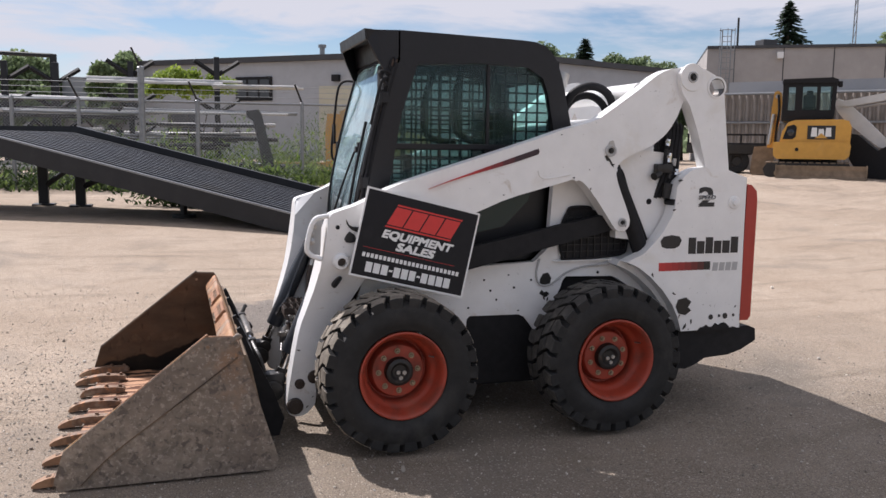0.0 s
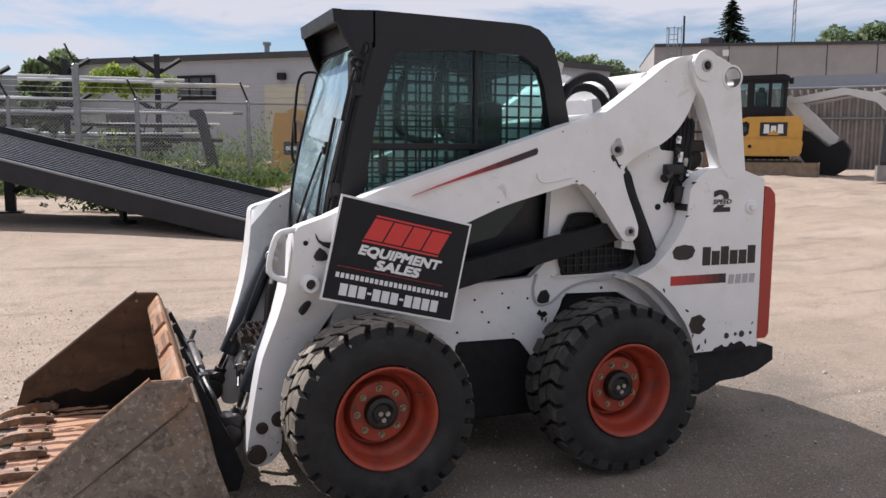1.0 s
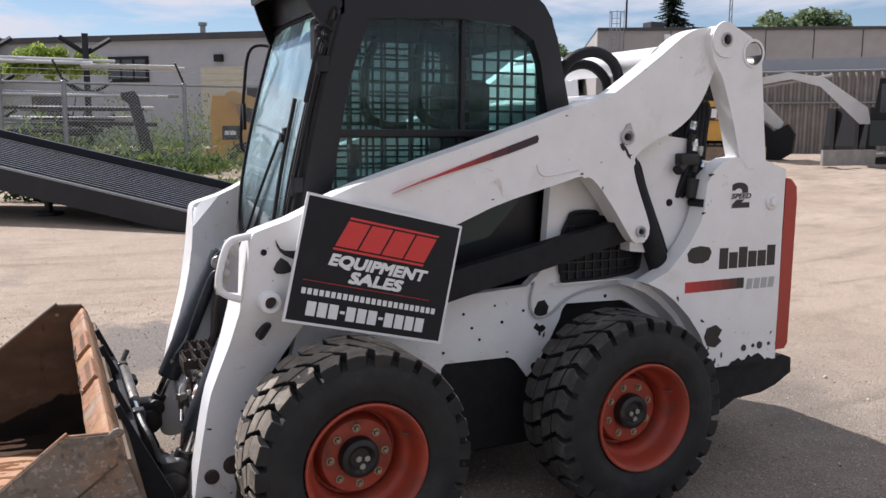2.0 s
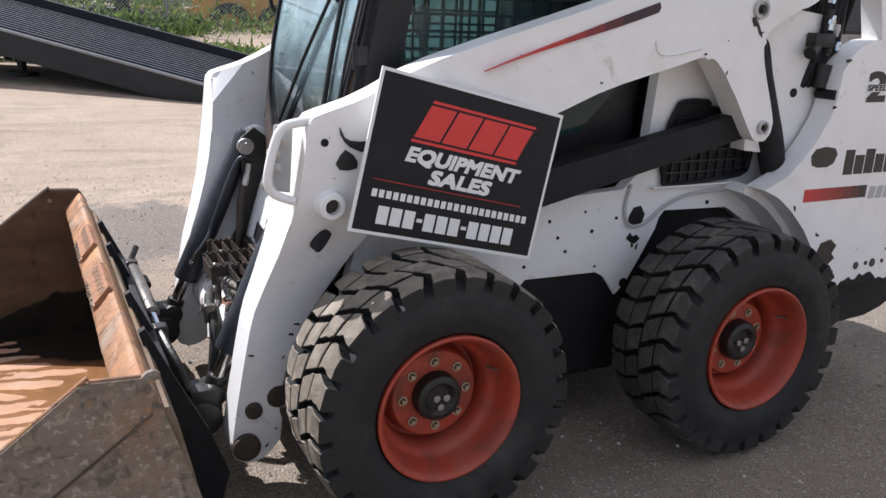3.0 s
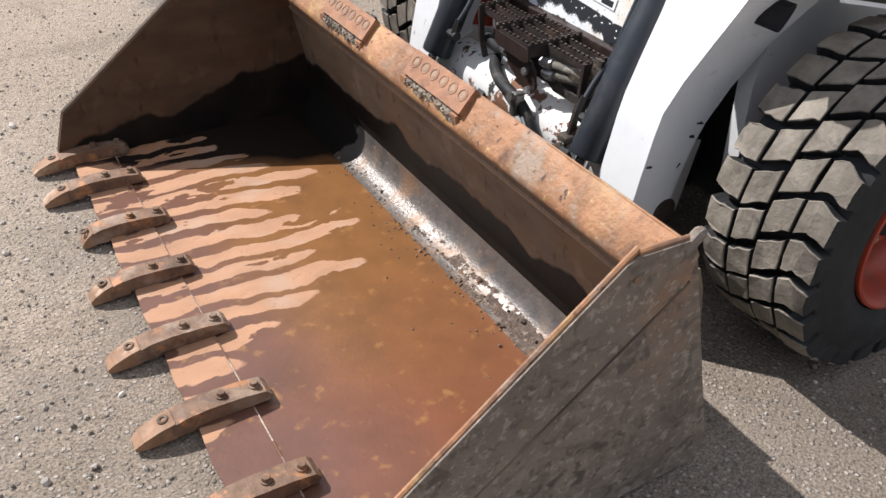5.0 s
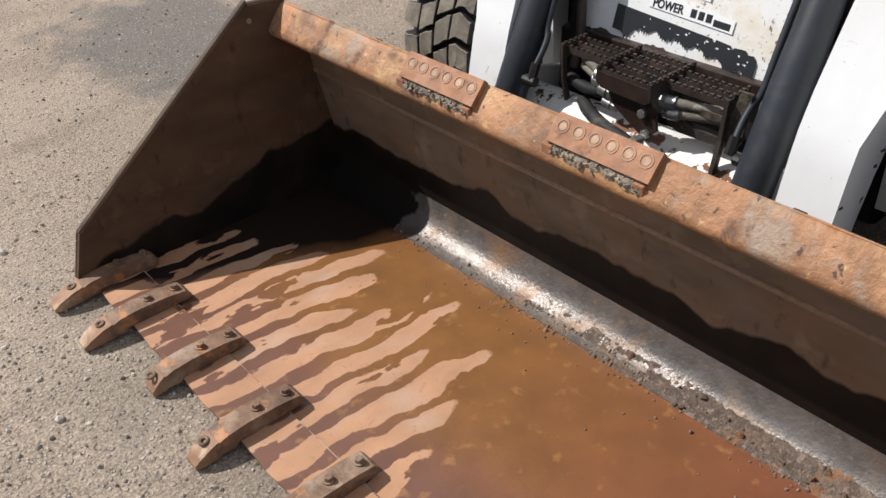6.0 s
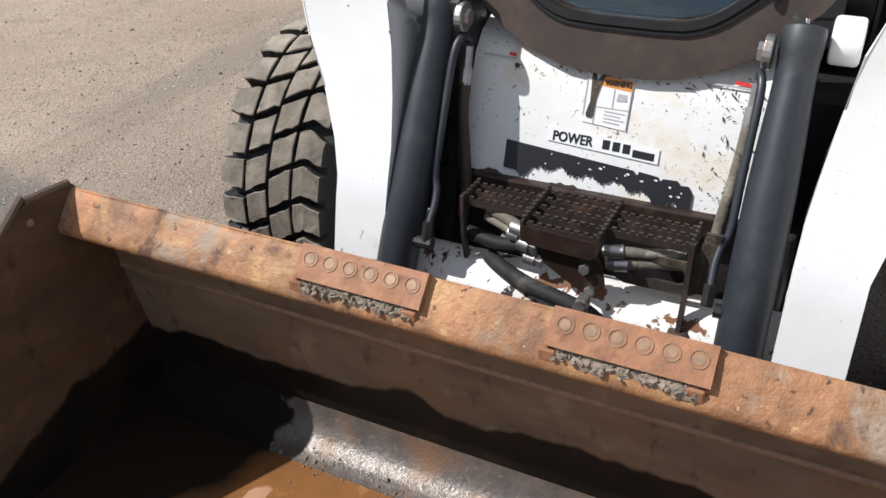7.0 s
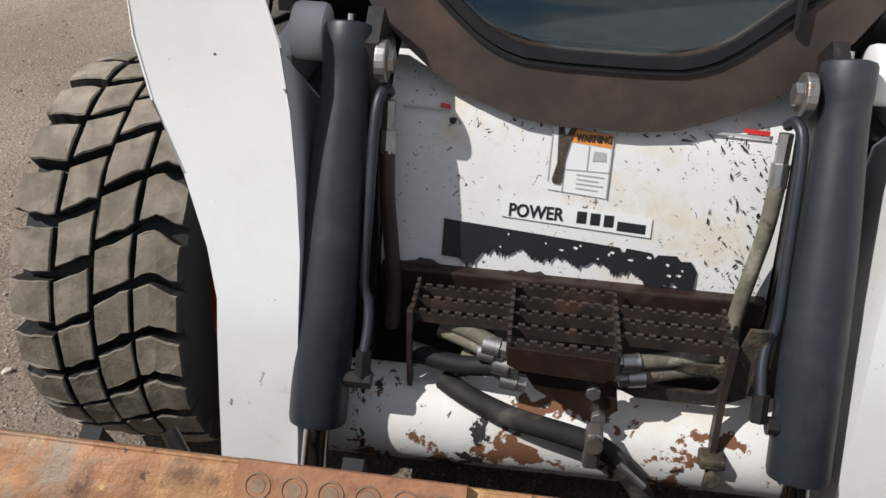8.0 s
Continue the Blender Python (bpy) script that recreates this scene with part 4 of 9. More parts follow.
for x, z, r in ((0.558, 0.777, 0.006), (0.596, 0.717, 0.006), (0.631, 0.666, 0.006), (0.734, 0.729, 0.007), (0.834, 0.768, 0.006), (0.47, 0.628, 0.006), (1.243, 0.797, 0.008), (0.893, 0.525, 0.018), (0.70, 0.80, 0.005)):
    part("bolt_hole", rod((x, -0.4985, z), (x, -0.5025, z), r, 12), MATT_BLACK, loader)
part("worn_hole", prism([(0.885, 0.74), (0.945, 0.735), (0.955, 0.775), (0.935, 0.805), (0.905, 0.80), (0.888, 0.77)], "y", -0.5035, -0.499, 0), DARK_STEEL, loader)
part("worn_patch", prism([(0.885, 0.69), (0.905, 0.675), (0.925, 0.668), (0.945, 0.685), (0.93, 0.70), (0.912, 0.695), (0.90, 0.71)], "y", -0.5035, -0.499, 0), DARK_STEEL, loader)
part("side_cable", pipe([(0.88, -0.506, 0.885), (0.862, -0.508, 0.82), (0.868, -0.508, 0.765), (0.90, -0.508, 0.735), (0.96, -0.508, 0.745), (1.04, -0.508, 0.80), (1.14, -0.508, 0.832), (1.30, -0.52, 0.845)], 0.006, 6), GREY_PRINT, loader)
# rear panel: bolts, worn hole, chipped lower edge
YQ = -0.690
part("worn_hole", prism([(1.635, 0.615), (1.655, 0.575), (1.70, 0.565), (1.735, 0.59), (1.715, 0.61), (1.735, 0.64), (1.70, 0.665), (1.65, 0.655)], "y", YQ - 0.0035, YQ + 0.002, 0), DARK_STEEL, loader)
for x, z, r in ((1.87, 0.545, 0.016), (1.925, 0.55, 0.009), (1.965, 0.548, 0.018), (2.02, 0.55, 0.009)):
    part("worn_spot", lathe([(0.0, 0.0035), (r * 0.9, 0.0035), (r, 0.0)], (x, YQ, z), (0.15, -1, 0.1), 9), DARK_STEEL, loader)
rag = random.Random(11)
chip = [(1.80 + 0.02 * k, 0.474 + 0.030 * rag.random() + (0.018 if 4 < k < 9 else 0)) for k in range(13)]
part("chipped_edge", prism([(1.78, 0.468)] + chip + [(2.06, 0.468)], "y", YQ - 0.003, YQ + 0.002, 0), MATT_BLACK, loader, "bare dark chipped edge")
part("access_bolt", merge(lathe([(0.036, 0.0), (0.036, 0.006), (0.030, 0.010), (0.0, 0.010)], (1.985, YQ, 1.197), (0, -1, 0), 28), hexbolt((1.985, YQ - 0.010, 1.197), (0, -1, 0), 0.020, 0.012)), WHITE, loader, smooth=30)
# pivots, pins and the eye in the rear link
part("link_eye", merge(lathe([(0.060, 0.0), (0.060, 0.005), (0.050, 0.006), (0.048, -0.01)], (1.835, -0.685, 1.832), (0, -1, 0), 32)), WHITE, loader, smooth=40)
part("link_bore", lathe([(0.0485, 0.003), (0.0465, 0.003), (0.0465, -0.088), (0.0485, -0.088)], (1.835, -0.685, 1.832), (0, -1, 0), 28), GREASY_STEEL, loader, "bare greasy bore", smooth=40)
part("arm_boss", merge(lathe([(0.075, 0.0), (0.073, 0.008), (0.0, 0.008)], (1.676, -0.685, 1.882), (0, -1, 0), 36)), WHITE, loader, smooth=40)
for x, z, y, r in ((1.676, 1.882, -0.695, 0.020), (1.211, 1.480, -0.662, 0.022), (1.296, 1.092, -0.662, 0.016)):
    pin = part("pivot_pin", lathe([(r * 1.5, -0.004), (r * 1.45, 0.004), (r * 1.05, 0.005), (r * 1.0, -0.002), (0.0, -0.002)], (x, y, z), (0, -1, 0), 24), GREY_PRINT, loader, smooth=40)
    part("pin_bolt", merge(rod((x, y, z), (x, y - 0.0035, z), r * 0.70, 18), hexbolt((x, y - 0.003, z), (0, -1, 0), r * 0.45, 0.006)), DARK_STEEL, pin)
part("pin_plate", prism([(1.19, 1.455), (1.22, 1.448), (1.24, 1.47), (1.235, 1.51), (1.222, 1.535), (1.205, 1.53), (1.192, 1.50)], "y", -0.661, -0.654, 0.002), STEEL, loader)
part("grease_mark", prism([(1.175, 1.45), (1.19, 1.455), (1.21, 1.435), (1.225, 1.41), (1.235, 1.39), (1.22, 1.40), (1.205, 1.425), (1.19, 1.44)], "y", -0.6575, -0.654, 0), DARK_STEEL, loader)
for flip in (False, True):
    bm = pipe([(1.27, -0.605, 1.375), (1.305, -0.608, 1.37), (1.345, -0.606, 1.27), (1.40, -0.60, 1.16), (1.455, -0.595, 1.05), (1.50, -0.58, 0.97)], 0.012, 8)
    part("lift_hose", mirror(bm) if flip else bm, MATT_BLACK, loader, smooth=60)
# hoses and couplings inside the gap in front of the rear link
part("inner_tower", prism([(1.30, 1.00), (1.62, 0.96), (1.68, 1.36), (1.60, 1.47), (1.36, 1.495), (1.28, 1.40)], "y", -0.585, -0.52, 0.03), WHITE, loader, smooth=40)
for k in range(4):
    x = 1.60 + 0.025 * k
    part("hydraulic_hose", pipe([(x, -0.56 - 0.02 * (k % 2), 1.72 - 0.03 * k), (x + 0.01, -0.59, 1.60), (x - 0.01, -0.60, 1.48), (x - 0.02, -0.60, 1.36), (x - 0.06, -0.58, 1.22)], 0.013, 8), MATT_BLACK, loader, smooth=60)
for k, (x, z, h, m_) in enumerate(((1.588, 1.51, 0.035, CHROME), (1.60, 1.42, 0.05, CHROME), (1.63, 1.40, 0.04, STEEL), (1.585, 1.46, 0.03, DARK_STEEL), (1.648, 1.35, 0.03, CHROME), (1.605, 1.33, 0.03, DARK_STEEL))):
    part("hose_coupling", merge(rod((x, -0.612, z), (x + 0.006, -0.612, z + h), 0.013, 12), rod((x, -0.612, z + h * 0.4), (x + 0.003, -0.612, z + h * 0.7), 0.016, 6)), m_, loader)
part("valve_block", merge(box(1.52, 1.62, -0.63, -0.585, 1.36, 1.41, 0.006), rod((1.545, -0.61, 1.36), (1.50, -0.63, 1.34), 0.022, 12), rod((1.60, -0.615, 1.30), (1.585, -0.62, 1.22), 0.028, 14, 0.022)), DARK_STEEL, loader, smooth=40)
part("rubber_plug", rod((1.605, -0.60, 1.20), (1.61, -0.68, 1.20), 0.018, 14), MATT_BLACK, loader)
part("oval_hole", lathe([(0.0, 0.004), (0.016, 0.004), (0.016, 0.0)], (1.50, -0.585, 1.20), (0, -1, 0), 16), MATT_BLACK, loader)
for k in range(5):
    x = 1.585 + 0.022 * k
    part("hydraulic_hose", pipe([(x + 0.01, -0.50, 1.76), (x + 0.004 * k, -0.51 - 0.01 * (k % 3), 1.62), (x - 0.012, -0.52, 1.48), (x - 0.02, -0.51, 1.34), (x - 0.05, -0.50, 1.20)], 0.0145, 8), MATT_BLACK, loader, smooth=60)
# added black backing sheet that keeps the gap behind the hoses dark
part("hose_shield", prism([(1.40, 1.30), (1.66, 1.30), (1.67, 1.44), (1.60, 1.47), (1.46, 1.44)], "y", -0.48, -0.47, 0.004), MATT_BLACK, loader)
# torque tube between the arms, hoses and tank behind the cab
part("torque_tube", rod((1.43, -0.57, 1.80), (1.43, 0.67, 1.80), 0.052, 28), WHITE, loader, smooth=40)
part("hose_loop", pipe([(1.10, -0.30, 1.70), (1.14, -0.33, 1.80), (1.24, -0.36, 1.84), (1.33, -0.38, 1.80), (1.37, -0.38, 1.70), (1.34, -0.36, 1.60)], 0.024, 10), MATT_BLACK, loader, smooth=60)
part("hose_loop", pipe([(1.10, -0.22, 1.66), (1.18, -0.25, 1.77), (1.28, -0.28, 1.79), (1.36, -0.30, 1.72), (1.36, -0.30, 1.60)], 0.022, 10), MATT_BLACK, loader, smooth=60)
part("rear_hood", prism([(1.06, 1.44), (1.10, 1.62), (1.30, 1.66), (1.62, 1.52), (1.66, 1.44)], "y", -0.40, 0.50, 0.03), WHITE, loader, smooth=40)
part("exhaust_cap", merge(rod((1.16, -0.10, 1.62), (1.16, -0.10, 1.86), 0.04, 18), rod((1.16, -0.10, 1.86), (1.18, -0.10, 1.93), 0.045, 18)), STEEL, loader, smooth=40)

# ---- front of the machine, between the lift arms ----
PANEL = [(-0.245, 0.545), (-0.232, 0.60), (-0.215, 0.66), (-0.185, 0.76), (-0.165, 0.815), (-0.13, 0.855), (-0.05, 0.89), (-0.04, 0.86), (-0.11, 0.83), (-0.145, 0.80), (-0.20, 0.64), (-0.225, 0.545)]
panel = part("front_panel", prism(PANEL, "y", -0.265, 0.375, 0.002), WORN_WHITE, loader, "scratched white front access panel", smooth=30)


def panel_x(z):
    return -0.215 + (z - 0.66) * 0.30 - 0.0025


def on_panel(pts, mat, name, lift=0.0):
    bm = bmesh.new()
    bm.faces.new([bm.verts.new((panel_x(z) - lift, y, z)) for y, z in pts])
    return part(name, bm, mat, panel)


tear = random.Random(21)
low = []
for k in range(140):
    y = 0.272 - 0.003 * k
    top_z = 0.645 - 0.07 * (0.272 - y)
    deep = 0.060 - 0.028 * smoothstep(0.235, 0.17, y) + 0.014 * smoothstep(-0.02, -0.07, y)
    spike = 0.012 * tear.random() ** 3 + 0.004 * tear.random() if k > 9 else 0.001 * tear.random()
    low.append((y, top_z - deep - spike + 0.006 * math.sin(k * 0.31) * (1 if k > 12 else 0)))
on_panel([(0.272, 0.645), (-0.02, 0.625), (-0.022, 0.619), (-0.028, 0.618), (-0.03, 0.625), (-0.072, 0.621), (-0.076, 0.612), (-0.082, 0.619), (-0.112, 0.620), (-0.120, 0.612), (-0.136, 0.613), (-0.147, 0.598)] + low[::-1], BLACK_PRINT, "torn_black_decal")
for k in range(16):
    y = tear.uniform(-0.13, 0.20)
    z = 0.645 - 0.07 * (0.272 - y) - tear.uniform(0.006, 0.034)
    w, h = tear.uniform(0.0015, 0.005), tear.uniform(0.001, 0.003)
    on_panel([(y + w, z), (y + w * 0.3, z + h), (y - w, z + h * 0.4), (y - w * 0.5, z - h)], WORN_WHITE, "paint_chip", 0.0006)
on_panel([(0.180, 0.690), (-0.065, 0.676), (-0.065, 0.645), (0.180, 0.658)], WHITE_PRINT, "decal_strip", 0.0006)
PM = Matrix.Translation((panel_x(0.6685) - 0.0012, 0.0, 0.6685)) @ Matrix(((0, 0.287, -0.958, 0), (-1, 0, 0, 0), (0, 0.958, 0.287, 0), (0, 0, 0, 1)))
pm = PM @ Matrix.Rotation(radians(-0.5), 4, "Z")
part("lettering", text_mesh("POWER", 0.030, Matrix.Translation((0, 0.122, 0)) @ pm, 0.0004, width=0.088, bold=0.0006), BLACK_PRINT, panel)
for k in range(3):
    on_panel([(0.056 - 0.022 * k, 0.677 - 0.001 * k), (0.040 - 0.022 * k, 0.677 - 0.001 * k), (0.040 - 0.022 * k, 0.658 - 0.001 * k), (0.056 - 0.022 * k, 0.658 - 0.001 * k)], BLACK_PRINT, "lettering_bar", 0.0012)
on_panel([(-0.010, 0.667), (-0.056, 0.665), (-0.056, 0.650), (-0.010, 0.652)], BLACK_PRINT, "lettering_bar", 0.0012)
on_panel([(0.110, 0.806), (0.012, 0.798), (0.012, 0.700), (0.110, 0.707)], WHITE_PRINT, "warning_label")
on_panel([(0.078, 0.804), (0.013, 0.798), (0.013, 0.778), (0.078, 0.783)], ORANGE_PRINT, "warning_band", 0.0006)
wm = Matrix.Translation((panel_x(0.7905) - 0.0016, 0.043, 0.7905)) @ Matrix(((0, 0.287, -0.958, 0), (-1, 0, 0, 0), (0, 0.958, 0.287, 0), (0, 0, 0, 1)))
part("lettering", text_mesh("WARNING", 0.016, wm, 0.0003, width=0.056, bold=0.0004), BLACK_PRINT, panel)
for k, z in enumerate((0.733, 0.726, 0.719, 0.712)):
    on_panel([(0.064, z + 0.0022), (0.020 + 0.008 * (k % 2), z + 0.0002), (0.020 + 0.008 * (k % 2), z - 0.0018), (0.064, z)], GREY_PRINT, "lettering_bar", 0.0010)
for y0, y1, z0, z1 in ((0.086, 0.084, 0.706, 0.782), (0.014, 0.012, 0.700, 0.778), (0.050, 0.048, 0.741, 0.780), (0.086, 0.012, 0.740, 0.7415), (0.110, 0.108, 0.72, 0.80)):
    on_panel([(y0, z1), (y1, z1), (y1, z0), (y0, z0)], GREY_PRINT, "label_rule", 0.0012)
on_panel([(0.040, 0.772), (0.022, 0.771), (0.020, 0.758), (0.042, 0.757)], GREY_PRINT, "label_pictogram", 0.0013)
on_panel([(0.101, 0.812), (0.093, 0.812), (0.088, 0.792), (0.079, 0.807), (0.070, 0.807), (0.079, 0.785), (0.085, 0.755), (0.086, 0.722), (0.090, 0.717), (0.101, 0.718), (0.103, 0.725), (0.097, 0.75), (0.099, 0.78)], OILY_DIRT, "torn_patch", 0.0024)
for y0, y1 in ((0.292, 0.275), (-0.185, -0.225)):
    on_panel([(y0, 0.826), (y1, 0.824), (y1, 0.817), (y0, 0.819)], RED_PRINT, "red_label", 0.001)
    on_panel([(y0 + 0.06, 0.818), (y1, 0.816), (y1, 0.812), (y0 + 0.06, 0.814)], GREY_PRINT, "label_rule", 0.001)
# nicks and scrapes in the panel's paint, thickest beside the hose, and flakes along its foot
for mat_, seed, count, lo_y, hi_y, lo_z, hi_z, size in ((DARK_STEEL, 61, 60, -0.20, 0.33, 0.66, 0.81, 0.0017), (BROWN_STEEL, 62, 55, -0.25, -0.17, 0.57, 0.78, 0.0024), (DARK_STEEL, 63, 22, -0.25, -0.15, 0.57, 0.72, 0.0030), (BROWN_STEEL, 64, 30, -0.25, 0.20, 0.785, 0.812, 0.0028)):
    rn = random.Random(seed)
    nicks = bmesh.new()
    for _ in range(count):
        y, z = rn.uniform(lo_y, hi_y), rn.uniform(lo_z, hi_z)
        if -0.07 < y < 0.185 and 0.640 < z < 0.80:
            continue
        r = size * rn.uniform(0.4, 1.5)
        long_, tilt = 0.8 + 2.6 * rn.random() ** 2, rn.gauss(1.2, 0.8)
        ring = []
        for j in range(6):
            a = j * math.pi / 3
            q = r * rn.uniform(0.6, 1.2)
            u, v = q * math.cos(a) * long_, q * math.sin(a) * 0.6
            yy, zz = y + u * math.cos(tilt) - v * math.sin(tilt), z + u * math.sin(tilt) + v * math.cos(tilt)
            ring.append(nicks.verts.new((panel_x(zz) - 0.0005, yy, zz)))
        nicks.faces.new(ring)
    part("paint_nicks", nicks, mat_, panel, "nicks through the white paint", kind="stuff")
foot = random.Random(8)
for y0, y1, zc in ((0.165, 0.085, 0.566), (-0.035, -0.100, 0.556), (0.33, 0.27, 0.568), (-0.165, -0.215, 0.560), (0.055, 0.015, 0.560)):
    top_ = [(y0 + (y1 - y0) * j / 8, zc + foot.uniform(0.004, 0.011) * math.sin(math.pi * (j + 0.4) / 8.8)) for j in range(9)]
    bot_ = [(y0 + (y1 - y0) * j / 8, zc - foot.uniform(0.001, 0.005)) for j in range(8, -1, -1)]
    on_panel(top_ + bot_, BROWN_STEEL, "paint_flake", 0.0006)
for y, z in ((0.358, 0.565), (0.342, 0.565), (0.270, 0.80)):
    part("panel_bolt", hexbolt((panel_x(z), y, z), (-1, 0, 0.2), 0.006, 0.004), DARK_STEEL, panel)
part("panel_lip", box(-0.264, -0.236, -0.262, 0.372, 0.520, 0.566, 0.004), DARK_PLATE, loader)
part("front_frame", box(-0.23, -0.12, -0.36, 0.46, 0.24, 0.545, 0.01), DARK_STEEL, loader, "greasy dark front frame")
for s_ in (-1, 1):
    yy = 0.055 + s_ * 0.335
    part("frame_cheek", prism([(-0.30, 0.30), (-0.16, 0.30), (-0.10, 0.90), (-0.20, 0.98), (-0.25, 0.94), (-0.25, 0.60)], "y", yy - 0.012, yy + 0.012, 0.004), DARK_STEEL, loader)
part("cross_tube", merge(rod((-0.355, -0.42, 0.350), (-0.355, 0.46, 0.335), 0.080, 40)), RUSTY_WHITE, loader, "white cross tube with rust patches", smooth=40)
for s_ in (-1, 1):
    part("tube_bracket", prism([(-0.42, 0.22), (-0.20, 0.20), (-0.16, 0.40), (-0.30, 0.44), (-0.40, 0.38)], "y", 0.05 + s_ * 0.425 - 0.012, 0.05 + s_ * 0.425 + 0.012, 0.004), WORN_WHITE, loader)


# step of serrated bars
def serrated(y0, y1, x, z0, z1, along="y"):
    """A flat bar on edge whose top is cut into teeth."""
    n = max(4, int(abs(y1 - y0) / 0.018))
    pts = [(y0, z0)]
    for k in range(n):
        a, b = y0 + (y1 - y0) * k / n, y0 + (y1 - y0) * (k + 0.55) / n
        pts += [(a, z1), (b, z1), (b, z1 - 0.006), (y0 + (y1 - y0) * (k + 1) / n, z1 - 0.006)]
    pts.append((y1, z0))
    bm = prism(pts, "x" if along == "y" else "y", x - 0.003, x + 0.003)
    bm.normal_update()
    for f in bm.faces:
        if f.normal.z > 0.9:
            f.material_index = 1
    return bm


step = part("step", box(-0.292, -0.280, -0.012, 0.144, 0.530, 0.552, 0.003), GRATE, loader, "brown serrated steel step")
for xs_, y0, y1 in (((-0.318, -0.352, -0.388), 0.149, 0.295), ((-0.288, -0.325, -0.362, -0.400, -0.440), -0.011, 0.143), ((-0.322, -0.358, -0.394), -0.179, -0.017)):
    for x in xs_:
        part("step_bar", serrated(y0, y1, x, 0.553, 0.575), (GRATE, TOOTH_STEEL), step)
for y, x0, x1 in ((0.298, -0.31, -0.405), (0.146, -0.278, -0.448), (-0.014, -0.278, -0.455), (-0.182, -0.312, -0.405)):
    part("step_cross_bar", serrated(x0, x1, y, 0.540, 0.582, "x"), (GRATE, TOOTH_STEEL), step)
part("step_leg", prism([(-0.405, 0.578), (-0.388, 0.578), (-0.382, 0.48), (-0.36, 0.40), (-0.376, 0.395), (-0.398, 0.48)], "y", 0.296, 0.304, 0.001), GRATE, step)
part("step_leg", prism([(-0.408, 0.578), (-0.388, 0.578), (-0.396, 0.48), (-0.410, 0.40), (-0.425, 0.330), (-0.445, 0.325), (-0.432, 0.40), (-0.414, 0.48)], "y", -0.190, -0.180, 0.001), GRATE, step)
part("leg_foot", merge(box(-0.452, -0.405, -0.205, -0.165, 0.372, 0.392, 0.005), hexbolt((-0.452, -0.186, 0.36), (-1, 0, 0.3), 0.013, 0.012)), OILY_DIRT, step)
part("step_apron", prism([(0.146, 0.566), (-0.014, 0.560), (-0.014, 0.530), (0.0, 0.520), (0.13, 0.526), (0.146, 0.536)], "x", -0.450, -0.446, 0.001), DARK_PLATE, step)
part("apron_bracket", prism([(0.130, 0.528), (0.0, 0.522), (-0.022, 0.50), (-0.030, 0.455), (0.002, 0.425), (0.040, 0.445), (0.10, 0.480)], "x", -0.432, -0.424, 0.002), DARK_PLATE, step)
for y, z in ((0.012, 0.490), (-0.002, 0.440)):
    part("bracket_bolt", hexbolt((-0.432, y, z), (-1, 0, 0.1), 0.012, 0.012), STEEL, step)
# plate with a rounded slot, caked with oily dirt
slot = [(-0.095 + 0.018 * math.cos(a_), 0.494 + 0.018 * math.sin(a_)) for a_ in (math.pi * (0.5 - k / 6) for k in range(7))]
slot += [(-0.165 + 0.018 * math.cos(a_), 0.492 + 0.018 * math.sin(a_)) for a_ in (math.pi * (1.5 - k / 6) for k in range(7))]
part("slotted_plate", frame_with_hole([(-0.012, 0.528), (-0.02, 0.470), (-0.06, 0.452), (-0.185, 0.452), (-0.225, 0.475), (-0.235, 0.60), (-0.205, 0.60), (-0.195, 0.545), (-0.175, 0.528)], slot, "x", -0.392, -0.384), OILY_DIRT, loader, "dirt-caked slotted plate")
for y0, z0, y1, z1, r, m_ in ((0.250, 0.542, 0.158, 0.527, 0.013, TAN_HOSE), (0.255, 0.522, 0.165, 0.512, 0.011, TAN_HOSE), (0.215, 0.480, 0.126, 0.464, 0.013, TAN_HOSE), (-0.170, 0.528, -0.028, 0.524, 0.012, TAN_HOSE), (-0.172, 0.506, -0.04, 0.496, 0.012, TAN_HOSE), (0.30, 0.475, 0.14, 0.495, 0.016, MATT_BLACK)):
    part("feed_hose", pipe([(-0.365, y0, z0), (-0.385, (y0 + y1) / 2, z0 - 0.002), (-0.402, y1, z1)], r, 10), m_, loader, smooth=60)
    part("hose_sleeve", merge(rod((-0.398, y1 + 0.026 * (1 if y0 > y1 else -1), z1 + 0.002), (-0.402, y1, z1), r + 0.003, 14), rod((-0.402, y1, z1), (-0.404, y1 - 0.014 * (1 if y0 > y1 else -1), z1 - 0.002), r + 0.001, 6)), STEEL, loader, smooth=40)
part("drain_hose", pipe([(-0.372, 0.245, 0.428), (-0.402, 0.205, 0.426), (-0.436, 0.130, 0.421), (-0.450, 0.045, 0.412), (-0.453, -0.012, 0.396), (-0.458, -0.058, 0.355), (-0.472, -0.100, 0.290), (-0.49, -0.128, 0.18)], 0.0175, 12), DUSTY_HOSE, loader, smooth=60)
part("hose_clip", rod((-0.474, -0.040, 0.385), (-0.482, -0.082, 0.352), 0.0055, 8), STEEL, loader)
part("clip_bolt", merge(rod((-0.474, 0.004, 0.426), (-0.49, 0.004, 0.430), 0.013, 12), box(-0.480, -0.445, -0.010, 0.016, 0.372, 0.44, 0.006)), GREASY_STEEL, loader)

